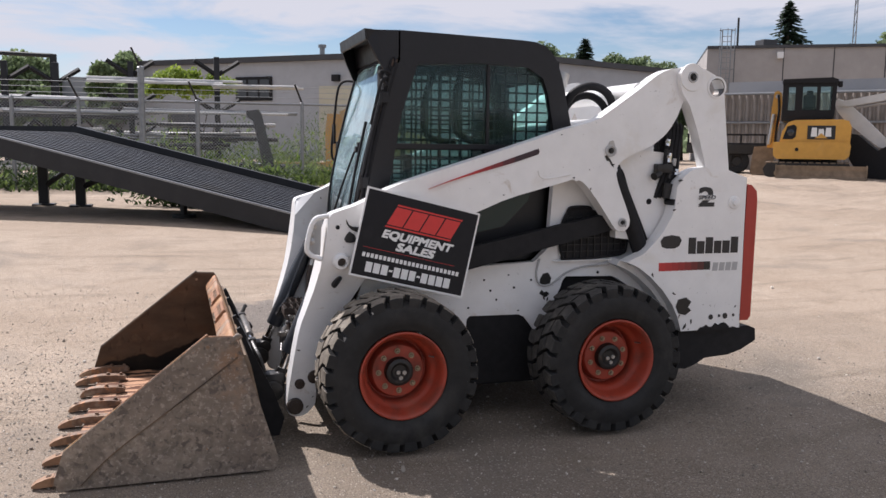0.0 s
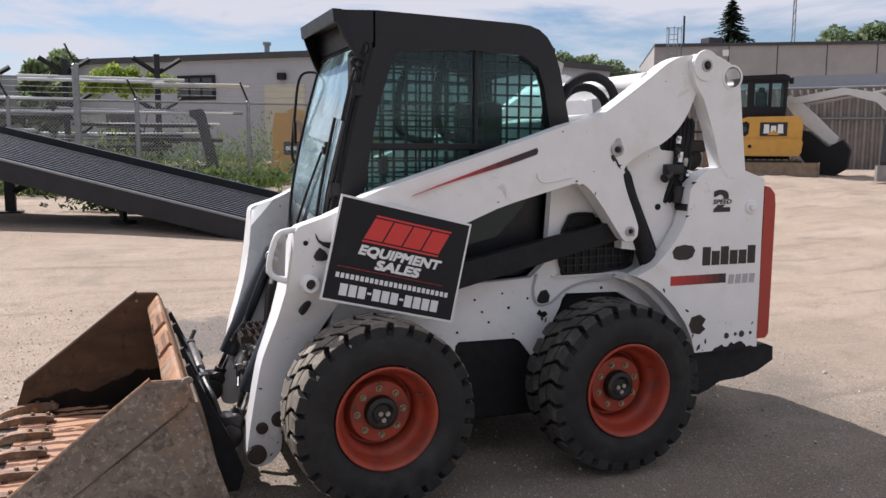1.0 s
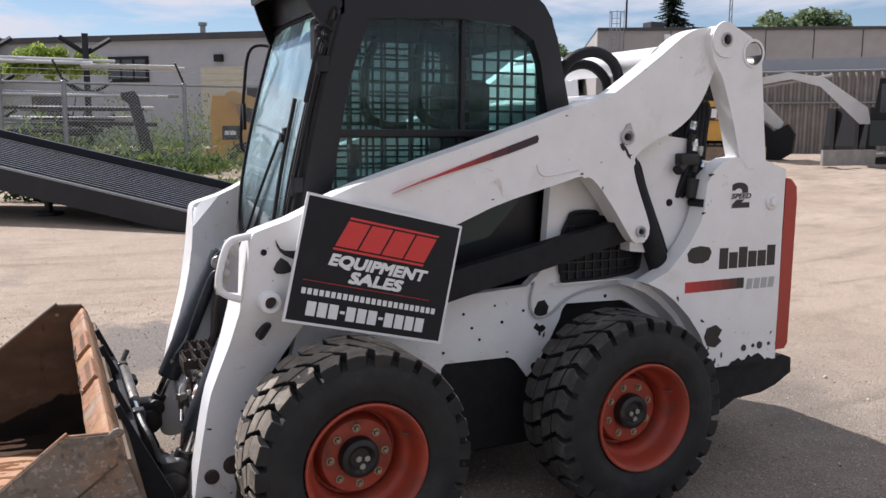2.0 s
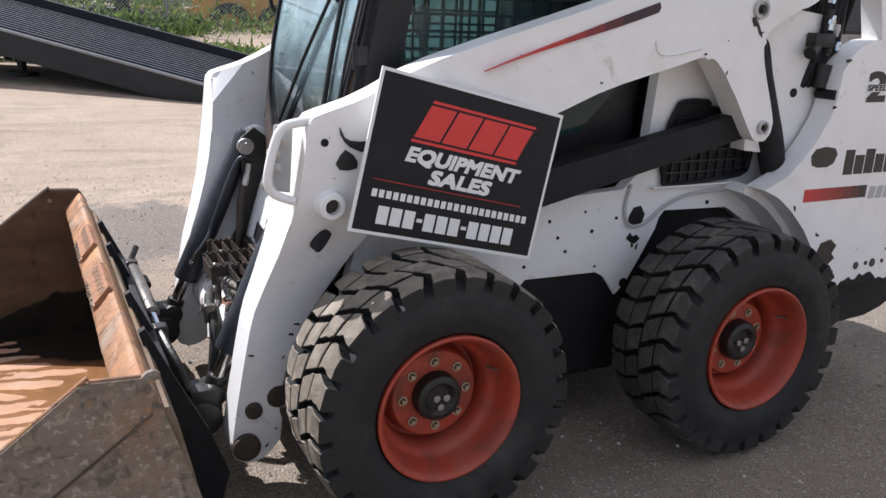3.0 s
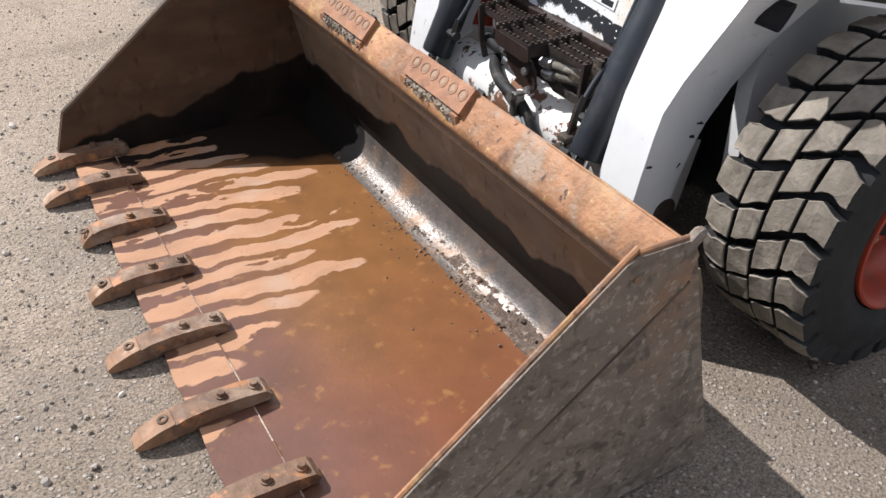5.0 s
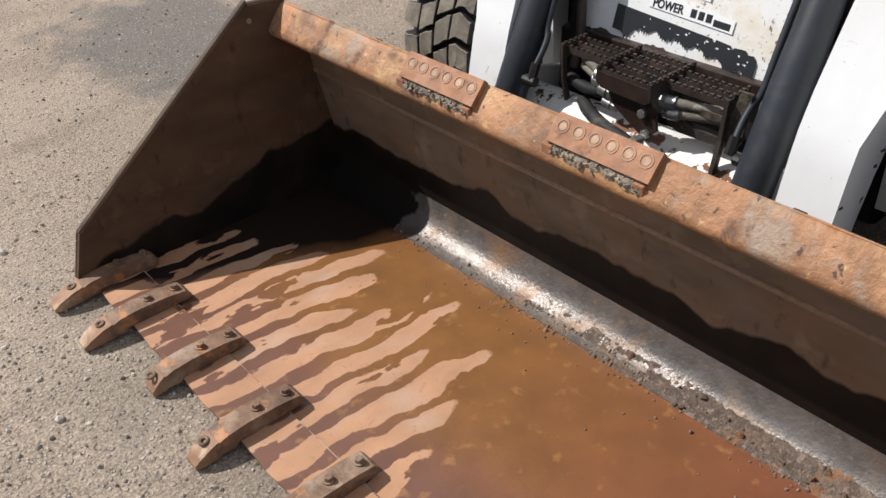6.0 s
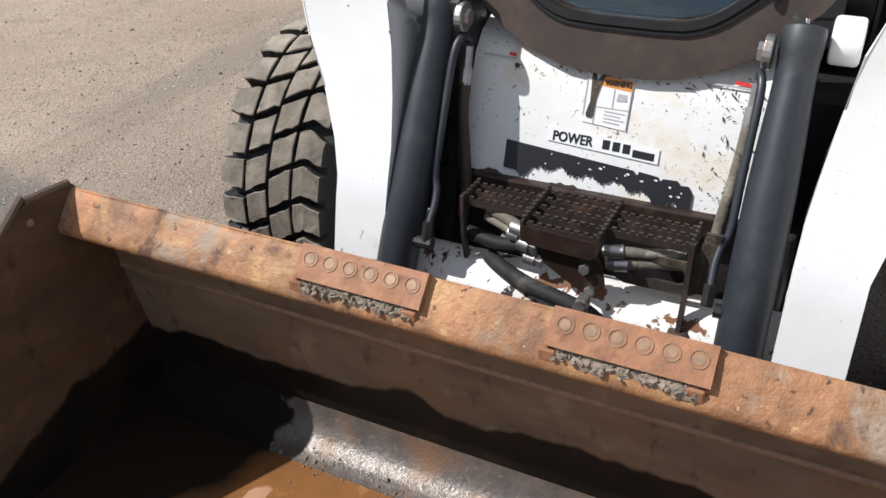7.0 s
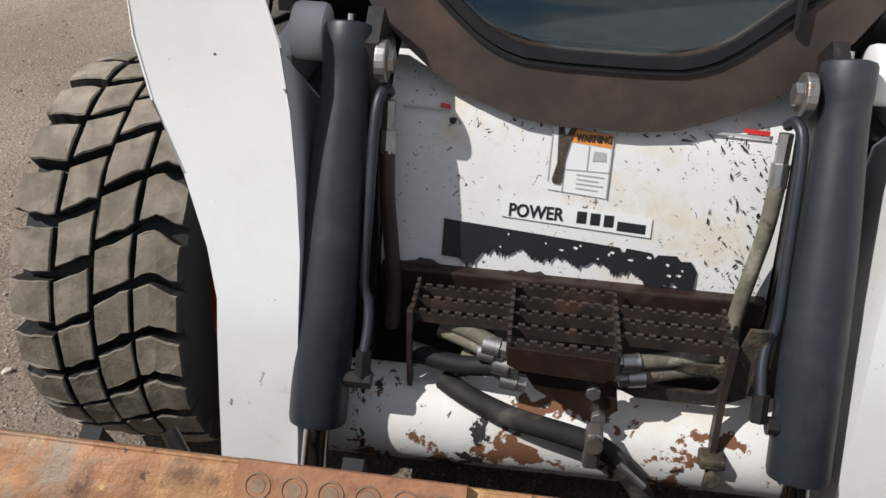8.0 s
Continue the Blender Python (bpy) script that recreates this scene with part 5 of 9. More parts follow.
# tilt cylinders with their pipes
for s_, yt, yb in ((1, 0.427, 0.433), (-1, -0.294, -0.304)):
    top, bot = Vector((-0.215, yt, 0.955)), Vector((-0.468, yb, 0.392))
    ax = (bot - top).normalized()
    full = (bot - top).length
    bm = lathe([(0.0, -0.002), (0.030, -0.002), (0.037, 0.001), (0.039, 0.006), (0.0385, 0.030), (0.0375, 0.052), (0.0362, 0.056), (0.0362, 0.09), (0.0375, 0.13), (0.0415, 0.21), (0.0445, 0.29), (0.0455, 0.36), (0.0455, full - 0.012), (0.0435, full - 0.003), (0.038, full), (0.0, full)], top, ax, 32)
    cyl = part("tilt_cylinder", bm, CYLINDER, loader, "dark grey hydraulic tilt cylinder", smooth=35)
    part("cylinder_rod", rod(bot - ax * 0.01, bot + ax * 0.13, 0.021, 20), CHROME, cyl, "chrome rod", smooth=40)
    end = bot + ax * 0.14
    part("rod_eye", merge(rod(end - Vector((0, 0.045, 0)), end + Vector((0, 0.045, 0)), 0.038, 20, None, 0.005), rod(bot + ax * 0.085, end, 0.032, 16)), DARK_STEEL, cyl, smooth=40)
    part("cylinder_pin", merge(rod(top + ax * 0.05 + Vector((0, -s_ * 0.045, 0)), top + ax * 0.05 + Vector((0, -s_ * 0.062, 0)), 0.032, 20, None, 0.003), hexbolt(top + ax * 0.05 + Vector((0, -s_ * 0.062, 0)), (0, -s_, 0), 0.018, 0.010)), STEEL, cyl)
    part("grease_nipple", rod(top, top - ax * 0.015, 0.005, 8), STEEL, cyl)
    iy = yt - s_ * 0.062
    pts = [(-0.22, iy, 0.855), (-0.245, iy + s_ * 0.004, 0.87), (-0.275, iy + s_ * 0.012, 0.84), (-0.335, iy + s_ * 0.012, 0.70), (-0.372, iy + s_ * 0.012, 0.605), (-0.385, iy + s_ * 0.002, 0.575), (-0.405, iy - s_ * 0.002, 0.545), (-0.43, iy, 0.51)]
    part("cylinder_pipe", pipe(pts, 0.0085, 8), CYLINDER, cyl, smooth=60)
    part("pipe_fitting", merge(rod((-0.428, iy, 0.515), (-0.444, iy, 0.475), 0.013, 6), rod((-0.444, iy - 0.014, 0.47), (-0.444, iy + s_ * 0.03, 0.47), 0.014, 10)), DARK_STEEL, cyl)
    part("pipe_fitting", merge(rod((-0.225, iy, 0.845), (-0.235, iy, 0.80), 0.011, 6), rod((-0.235, iy, 0.80), (-0.245, iy, 0.765), 0.014, 10)), STEEL, cyl)
    part("cylinder_hose", pipe([(-0.245, iy, 0.77), (-0.262, iy - s_ * 0.004, 0.70), (-0.27, iy - s_ * 0.012, 0.62), (-0.28, iy - s_ * 0.02, 0.54), (-0.30, iy - s_ * 0.02, 0.47)], 0.013, 8), BROWN_STEEL if s_ > 0 else TAN_HOSE, cyl, smooth=60)
    # bracket on the arm that holds the cylinder's top
    part("cylinder_boss", rod((-0.165, yt + s_ * 0.045, 0.925), (-0.165, yt + s_ * 0.10, 0.925), 0.045, 24, None, 0.008), WHITE, loader, smooth=40)

# quick attach frame behind the bucket: two uprights, a long power cylinder, levers
qa = part("attach_frame", merge(box(-0.698, -0.672, -0.52, 0.60, 0.38, 0.47, 0.006), box(-0.64, -0.60, -0.52, 0.60, 0.03, 0.13, 0.006)), MATT_BLACK, loader, "black quick attach frame")
for y0, y1 in ((-0.55, -0.525), (-0.24, -0.215), (0.30, 0.325), (0.62, 0.645)):
    part("attach_plate", prism([(-0.752, 0.588), (-0.735, 0.598), (-0.668, 0.45), (-0.580, 0.27), (-0.525, 0.12), (-0.55, 0.03), (-0.60, 0.03), (-0.63, 0.12)], "y", y0, y1, 0.004), MATT_BLACK, qa)
part("power_cylinder", merge(rod((-0.645, 0.52, 0.425), (-0.645, 0.02, 0.425), 0.024, 20, None, 0.003)), GREASY_STEEL, qa, "dull grey power cylinder", smooth=40)
part("power_rod", rod((-0.645, 0.03, 0.425), (-0.645, -0.15, 0.425), 0.013, 16), CHROME, qa, smooth=40)
part("latch_lever", merge(box(-0.670, -0.625, -0.19, -0.14, 0.37, 0.455, 0.008), pipe([(-0.65, -0.16, 0.44), (-0.64, -0.26, 0.42), (-0.62, -0.33, 0.38), (-0.60, -0.36, 0.31)], 0.012, 8)), DARK_STEEL, qa)
part("latch_lever", merge(box(-0.670, -0.625, 0.52, 0.57, 0.37, 0.455, 0.008), rod((-0.65, 0.56, 0.44), (-0.62, 0.60, 0.49), 0.012, 10)), DARK_STEEL, qa)
part("latch_spring", merge(*[rod((-0.61, 0.50 - 0.02 * k, 0.39), (-0.61, 0.49 - 0.02 * k, 0.39), 0.016, 10) for k in range(5)]), DARK_STEEL, qa)
for yy in (0.44, -0.312):
    part("attach_knuckle", merge(rod((-0.56, yy - 0.075, 0.21), (-0.56, yy + 0.075, 0.21), 0.055, 20, None, 0.006), box(-0.60, -0.50, yy - 0.05, yy + 0.05, 0.17, 0.30, 0.015)), DARK_STEEL, qa, smooth=40)

# arm front: pins, tube, holes, handle with couplings
def leg_y(x, z):
    return arm_outer(x, z)


part("arm_tube", lathe([(0.0215, 0.033), (0.034, 0.032), (0.038, 0.028), (0.039, 0.010), (0.042, 0.002), (0.042, -0.02), (0.0215, -0.02), (0.0215, 0.033)], (-0.246, leg_y(-0.246, 0.917), 0.917), (0, -1, 0), 32), WHITE, loader, smooth=35)
part("tube_bore", rod((-0.246, leg_y(-0.246, 0.917) - 0.008, 0.917), (-0.246, leg_y(-0.246, 0.917) + 0.02, 0.917), 0.022, 24), BROWN_STEEL, loader)
part("arm_slot", prism([(-0.284, 0.786), (-0.276, 0.785), (-0.266, 0.793), (-0.252, 0.812), (-0.241, 0.830), (-0.241, 0.838), (-0.250, 0.839), (-0.262, 0.832), (-0.276, 0.815), (-0.285, 0.798)], "y", -0.617, -0.53, 0), MATT_BLACK, loader)
part("arm_hole", rod((-0.262, -0.6225, 1.089), (-0.262, -0.61, 1.089), 0.011, 16), MATT_BLACK, loader)
far_in = 2 * YC - arm_inner(-0.262, 1.089)
part("arm_hole", rod((-0.262, far_in - 0.0015, 1.089), (-0.262, far_in + 0.01, 1.089), 0.011, 16), MATT_BLACK, loader)
for x, z, r, out in ((-0.438, 0.274, 0.026, 0.012), (-0.463, 0.160, 0.042, 0.020), (-0.362, 0.305, 0.036, 0.002)):
    y0 = leg_y(x, z)
    part("arm_pin", merge(rod((x, y0 + 0.02, z), (x, y0 - out, z), r, 24, None, 0.003), rod((x, y0 - out, z), (x, y0 - out - 0.002, z), r * 0.6, 20)), BROWN_STEEL, loader, smooth=40)
bm = pipe([(-0.29, -0.60, 1.146), (-0.335, -0.60, 1.140), (-0.370, -0.60, 1.128), (-0.392, -0.60, 1.085), (-0.411, -0.60, 1.005), (-0.405, -0.60, 0.965), (-0.378, -0.60, 0.944), (-0.340, -0.60, 0.930)], 0.0125, 10)
part("coupling_guard", bm, WHITE, loader, "white bent bar guard", smooth=60)
part("coupling_plate", prism([(-0.380, 1.13), (-0.33, 1.135), (-0.34, 0.945), (-0.402, 0.955)], "y", -0.560, -0.552, 0.002), GREY_PRINT, loader)
for k, (z, dx) in enumerate(((1.095, 0.0), (1.055, -0.012), (1.015, -0.004), (0.972, -0.016))):
    x = -0.368 - 0.006 * k + dx
    part("hydraulic_coupling", merge(rod((x, -0.556, z), (x - 0.004, -0.588, z + 0.004), 0.0175, 14, None, 0.002), rod((x - 0.004, -0.586, z + 0.004), (x - 0.006, -0.606, z + 0.006), 0.0105, 12, None, 0.002), rod((x - 0.002, -0.570, z), (x - 0.003, -0.578, z), 0.0185, 6)), STEEL, loader, "silver quick coupling", smooth=40)
# worn front edge of the wheel-side arm
part("hose_guard", pipe([(-0.13, -0.48, 0.80), (-0.16, -0.475, 0.72), (-0.20, -0.47, 0.65)], 0.02, 8), DARK_STEEL, loader, smooth=60)

# paint knocked off along edges and round holes
def paint_chip(x, z, y, r, seed, mat=DARK_STEEL):
    rng = random.Random(seed)
    n_ = 11
    tilt = rng.uniform(0, 3.14)
    pts = []
    for k in range(n_):
        a = 2 * math.pi * k / n_
        q = r * rng.uniform(0.45, 1.15)
        u, v = q * math.cos(a) * 1.7, q * math.sin(a) * 0.7
        pts.append((x + u * math.cos(tilt) - v * math.sin(tilt), z + u * math.sin(tilt) + v * math.cos(tilt)))
    return part("paint_chip", prism(pts, "y", y - 0.0015, y + 0.004), mat, loader)


chips = random.Random(17)
for k, (x, z) in enumerate(((-0.192, 0.715), (-0.216, 0.672), (-0.236, 0.640), (-0.262, 0.598), (-0.302, 0.530), (-0.320, 0.500), (-0.162, 0.760), (-0.346, 0.430), (-0.372, 0.200), (-0.40, 0.150), (-0.440, 0.45), (-0.408, 0.59))):
    paint_chip(x, z, arm_outer(x, z), chips.uniform(0.004, 0.008), 100 + k, DARK_STEEL if k % 3 else BROWN_STEEL)
for k, (x, z, r) in enumerate(((0.60, 1.245, 0.005), (1.00, 1.335, 0.006), (1.19, 1.435, 0.009), (1.23, 1.405, 0.007), (1.32, 1.075, 0.006), (1.10, 1.275, 0.005), (0.92, 1.56, 0.004), (0.30, 1.12, 0.004))):
    paint_chip(x, z, arm_outer(x, z), r, 200 + k)
for k, (x, z, r) in enumerate(((0.915, 0.665, 0.010), (0.935, 0.655, 0.008), (0.875, 0.875, 0.006), (0.76, 0.60, 0.005))):
    paint_chip(x, z, -0.5005, r, 300 + k, DARK_STEEL if k % 2 else BROWN_STEEL)
for k, (x, z, r) in enumerate(((1.70, 0.50, 0.012), (1.74, 0.525, 0.009), (1.62, 0.69, 0.009), (2.03, 0.60, 0.005), (1.60, 1.16, 0.008), (1.63, 1.32, 0.009), (1.66, 0.56, 0.008), (1.48, 0.80, 0.008))):
    paint_chip(x, z, -0.690, r, 400 + k)

# ---- decals ----
def side_shape(pts, y, mat, name, th=0.0012):
    bm = bmesh.new()
    add_prism(bm, pts, "y", y - th, y + 0.0004)
    return part(name, bm, mat, loader)


part("arm_seam", pipe([(0.79, -0.6565, 1.372), (0.80, -0.6565, 1.345), (0.83, -0.6565, 1.330), (0.90, -0.6565, 1.338), (0.98, -0.6565, 1.352)], 0.0035, 6), WHITE, loader, smooth=60)
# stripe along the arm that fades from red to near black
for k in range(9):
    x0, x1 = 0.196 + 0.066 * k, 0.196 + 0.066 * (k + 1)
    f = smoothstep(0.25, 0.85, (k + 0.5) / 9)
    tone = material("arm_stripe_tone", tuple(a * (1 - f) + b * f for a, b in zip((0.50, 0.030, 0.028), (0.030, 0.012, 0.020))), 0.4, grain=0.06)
    up = [1.278 + (x - 0.196) * 0.372 - 0.035 * (x - 0.196) ** 2 for x in (x0, x1)]
    thick = [0.030 * smoothstep(0.0, 0.55, x - 0.196) for x in (x0, x1)]
    end = [(x0, up[0]), (x1, up[1]), (x1 + 0.006 * (k == 8), up[1] - thick[1] * 0.5), (x1, up[1] - thick[1]), (x0, up[0] - thick[0])]
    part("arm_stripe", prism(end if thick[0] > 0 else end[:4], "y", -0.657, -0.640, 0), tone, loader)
TM = Matrix.Translation((1.802, YQ - 0.0012, 1.224)) @ Matrix(((1, 0, 0, 0), (0, 0, -1, 0), (0, 1, 0, 0), (0, 0, 0, 1)))
part("lettering", text_mesh("2", 0.145, TM, 0.0006, width=0.095, bold=0.005), BLACK_PRINT, loader)
side_shape([(1.748, 1.212), (1.858, 1.212), (1.862, 1.240), (1.752, 1.240)], YQ - 0.0012, WHITE_PRINT, "decal_strip")
part("lettering", text_mesh("SPEED", 0.030, Matrix.Translation((0.003, -0.0030, 0.002)) @ TM, 0.0004, shear=0.2, width=0.108, bold=0.0008), BLACK_PRINT, loader)
# the maker's word and badge as plain shapes
for k in range(6):
    x = 1.700 + 0.0555 * k
    side_shape([(x, 0.912), (x + 0.049, 0.911), (x + 0.049, 1.003 if k in (0, 2, 5) else 0.982), (x, 1.004 if k in (0, 2, 5) else 0.983)], YQ, BLACK_PRINT, "lettering_bar")
side_shape([(1.53, 0.955), (1.56, 0.945), (1.61, 0.945), (1.64, 0.957), (1.655, 0.99), (1.64, 1.012), (1.59, 1.02), (1.54, 1.012), (1.52, 0.988)], YQ, BLACK_PRINT, "badge")
for k in range(8):
    f = k / 7
    m_ = material("side_stripe_tone", (0.50 * (1 - f) + 0.012 * f, 0.030 * (1 - f) + 0.012 * f, 0.030 * (1 - f) + 0.013 * f), 0.4, grain=0.06)
    x0, x1 = 1.516 + 0.0415 * k, 1.516 + 0.0415 * (k + 1)
    side_shape([(x0, 0.820), (x1, 0.819), (x1, 0.866), (x0, 0.867)], YQ, m_, "side_stripe")
for k in range(4):
    x = 1.862 + 0.043 * k
    side_shape([(x, 0.812), (x + 0.034, 0.811), (x + 0.040, 0.858), (x + 0.006, 0.859)], YQ, GREY_PRINT, "lettering_bar")
ya = leg_y(-0.17, 1.05)
for pts in ([(-0.221, 1.130), (-0.218, 1.108), (-0.206, 1.088), (-0.190, 1.074), (-0.163, 1.062), (-0.130, 1.056), (-0.130, 1.090), (-0.163, 1.089), (-0.190, 1.092), (-0.207, 1.102)],
            [(-0.204, 1.068), (-0.182, 1.054), (-0.169, 1.034), (-0.171, 1.016), (-0.197, 1.011), (-0.220, 1.014), (-0.231, 1.030), (-0.219, 1.052)]):
    part("badge", prism(pts, "y", ya - 0.0045, ya + 0.01, 0), BLACK_PRINT, loader)

# ---- sign board hung on the arm ----
SX = Vector((0.602, 0.024, -0.148)).normalized()
SU = Vector((0.097, 0.03, 0.432))
SU = (SU - SX * SU.dot(SX)).normalized()
SN = SX.cross(SU)
SO = Vector((0.125, -0.676, 1.007))
SIGN = Matrix(((SX.x, SU.x, SN.x, SO.x), (SX.y, SU.y, SN.y, SO.y), (SX.z, SU.z, SN.z, SO.z), (0, 0, 0, 1)))
sign = root("sign_board", tuple(SO), "black sign board with red and white print on the arm", "sign")


def sign_piece(name, pts, z0, z1, mat, bev=0.0):
    bm = prism(pts, "z", z0, z1, bev)
    bm.transform(SIGN)
    return part(name, bm, mat, sign)


def rect(x0, x1, y0, y1, s=0.0):
    return [(x0 + s * y0, y0), (x1 + s * y0, y0), (x1 + s * y1, y1), (x0 + s * y1, y1)]


WSG, HSG = 0.307, 0.222
sign_piece("board", rect(-WSG, WSG, -HSG, HSG), -0.006, 0.0, WHITE_PRINT, 0.001)
SIGN_BLACK = material("black_sign_print", (0.010, 0.010, 0.013), 0.45, spec=0.25, grain=0.08, grain_scale=30, spots=[((0.024, 0.023, 0.026), 6.0, 0.60, 0.3, 0.5)])
sign_piece("black_field", rect(-WSG + 0.009, WSG - 0.009, -HSG + 0.009, HSG - 0.009), 0.0, 0.0006, SIGN_BLACK)
for y in (0.160, 0.047):
    sign_piece("red_rule", rect(-0.197, 0.158, y, y + 0.008, 0.37), 0.0006, 0.0012, RED_PRINT)
for k in range(4):
    x = -0.196 + 0.0895 * k
    sign_piece("red_block", rect(x, x + 0.082, 0.061, 0.154, 0.37), 0.0006, 0.0014, RED_PRINT)
part("lettering", text_mesh("EQUIPMENT", 0.054, SIGN @ Matrix.Translation((0.008, 0.011, 0.0012)), 0.0005, shear=0.25, width=0.372, bold=0.0028), WHITE_PRINT, sign)
part("lettering", text_mesh("SALES", 0.054, SIGN @ Matrix.Translation((0.006, -0.040, 0.0012)), 0.0005, shear=0.25, width=0.200, bold=0.0028), WHITE_PRINT, sign)
sign_piece("thin_rule", rect(-0.264, 0.227, -0.0715, -0.070), 0.0006, 0.0012, RED_PRINT)
x = -0.262
while x < 0.250:
    w_ = 0.0195
    h_ = 0.021
    sign_piece("lettering_bar", rect(x, x + w_ - 0.004, -0.118, -0.118 + h_), 0.0006, 0.0012, WHITE_PRINT)
    x += w_ + 0.0025
x = -0.233
for k in range(12):
    if k in (3, 7):
        sign_piece("lettering_bar", rect(x, x + 0.018, -0.168, -0.158), 0.0006, 0.0012, WHITE_PRINT)
        x += 0.024
        continue
    sign_piece("lettering_bar", rect(x, x + 0.034, -0.190, -0.140), 0.0006, 0.0012, WHITE_PRINT)
    x += 0.0415

# ---- bucket on the ground in front of the loader ----
RUST_TOOTH = material("rusty_tooth_steel", (0.215, 0.125, 0.076), 0.72, 0.1, grain=0.30, grain_scale=30,
                      spots=[((0.105, 0.066, 0.045), 9.0, 0.55, 0.12, 0.7), ((0.31, 0.225, 0.16), 7.0, 0.53, 0.12, 0.75), ((0.38, 0.175, 0.075), 16.0, 0.55, 0.08, 0.7)], bump=0.3, bump_scale=80)
TIP = material("orange_tooth_tip", (0.31, 0.175, 0.098), 0.72, 0.1, grain=0.25, grain_scale=30, spots=[((0.20, 0.11, 0.066), 8.0, 0.55, 0.12, 0.7), ((0.42, 0.30, 0.20), 12.0, 0.56, 0.1, 0.7)], bump=0.25, bump_scale=80)
RUST_GREY = material("scratched_bucket_side", (0.265, 0.212, 0.164), 0.66, 0.0, grain=0.35, grain_scale=22,
                     spots=[((0.175, 0.135, 0.106), 3.2, 0.46, 0.2, 0.6), ((0.28, 0.155, 0.085), 2.0, 0.60, 0.15, 0.7), ((0.32, 0.265, 0.215), 55.0, 0.54, 0.08, 0.45, 0.4), ((0.105, 0.082, 0.066), 26.0, 0.545, 0.08, 0.55, 0.5), ((0.115, 0.090, 0.072), 9.0, 0.57, 0.14, 0.5, 0.6), ((0.30, 0.165, 0.085), 30.0, 0.65, 0.04, 0.7)], bump=0.8, bump_scale=28)
PALE_SEAM = material("rubbed_pale_seam", (0.55, 0.43, 0.34), 0.6, grain=0.4, grain_scale=60, spots=[((0.20, 0.10, 0.06), 18.0, 0.50, 0.05, 0.9)])
RUST_IN = material("dark_rust_plate", (0.165, 0.105, 0.065), 0.6, 0.1, grain=0.3, grain_scale=9,
                   spots=[((0.050, 0.034, 0.024), 3.5, 0.50, 0.2, 0.55), ((0.22, 0.115, 0.055), 7.0, 0.62, 0.12, 0.75)], bump=0.15, bump_scale=40)
LIP = material("orange_rust_lip", (0.36, 0.175, 0.080), 0.60, 0.1, grain=0.35, grain_scale=14,
               spots=[((0.17, 0.092, 0.055), 3.2, 0.48, 0.10, 0.7), ((0.45, 0.20, 0.085), 3.4, 0.54, 0.12, 0.7), ((0.43, 0.255, 0.105), 6.0, 0.53, 0.14, 0.55), ((0.28, 0.205, 0.145), 7.5, 0.54, 0.10, 0.6), ((0.13, 0.068, 0.042), 10.0, 0.57, 0.08, 0.75),
                      ((0.50, 0.33, 0.15), 19.0, 0.62, 0.06, 0.65), ((0.085, 0.05, 0.035), 40.0, 0.63, 0.04, 0.8), ((0.46, 0.36, 0.26), 70.0, 0.66, 0.04, 0.8)], bump=0.6, bump_scale=34)
PAD = material("red_rust_pad", (0.34, 0.158, 0.078), 0.66, 0.1, grain=0.25, grain_scale=25, spots=[((0.16, 0.07, 0.04), 18.0, 0.55, 0.12, 0.8)], bump=0.25, bump_scale=90)
PAD_RING = material("bare_ring_steel", (0.30, 0.195, 0.125), 0.55, 0.3, grain=0.25, grain_scale=60)
MUD = material("dried_grey_mud", (0.33, 0.27, 0.205), 0.95, grain=0.35, grain_scale=60, bump=0.8, bump_scale=120)
HEEL = material("polished_heel_steel", (0.18, 0.158, 0.142), 0.36, 0.5, grain=0.25, grain_scale=20,
                spots=[((0.20, 0.12, 0.07), 5.0, 0.50, 0.15, 0.6), ((0.19, 0.15, 0.115), 60.0, 0.58, 0.06, 0.9), ((0.10, 0.06, 0.04), 9.0, 0.62, 0.06, 0.8)], bump=0.25, bump_scale=90)


def heel_material():
    """Scoured steel whose far end is painted near black: cast shade and some wet."""
    m = HEEL.copy()
    m.name = "heel_steel_with_mud"
    t = m.node_tree
    b = t.nodes["Principled BSDF"]
    geo = t.nodes.new("ShaderNodeNewGeometry")
    sep = t.nodes.new("ShaderNodeSeparateXYZ")
    t.links.new(geo.outputs["Position"], sep.inputs[0])
    nz = t.nodes.new("ShaderNodeTexNoise")
    nz.inputs["Scale"].default_value, nz.inputs["Detail"].default_value = 14.0, 6.0
    t.links.new(geo.outputs["Position"], nz.inputs["Vector"])
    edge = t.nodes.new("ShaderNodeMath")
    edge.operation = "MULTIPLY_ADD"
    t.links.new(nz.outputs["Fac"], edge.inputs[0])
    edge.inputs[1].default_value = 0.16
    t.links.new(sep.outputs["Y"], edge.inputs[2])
    # the painted shade starts near the side plate's shadow edge
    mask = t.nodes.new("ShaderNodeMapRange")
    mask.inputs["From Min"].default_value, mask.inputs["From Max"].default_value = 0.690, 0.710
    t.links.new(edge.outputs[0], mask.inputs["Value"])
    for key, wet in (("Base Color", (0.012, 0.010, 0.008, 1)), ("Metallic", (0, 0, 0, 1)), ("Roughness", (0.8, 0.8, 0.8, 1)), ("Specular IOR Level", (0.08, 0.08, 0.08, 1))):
        mix = t.nodes.new("ShaderNodeMixRGB")
        t.links.new(mask.outputs["Result"], mix.inputs["Fac"])
        if b.inputs[key].is_linked:
            t.links.new(b.inputs[key].links[0].from_socket, mix.inputs["Color1"])
        else:
            v = b.inputs[key].default_value
            mix.inputs["Color1"].default_value = (v, v, v, 1)
        mix.inputs["Color2"].default_value = wet
        t.links.new(mix.outputs["Color"], b.inputs[key])
    return m


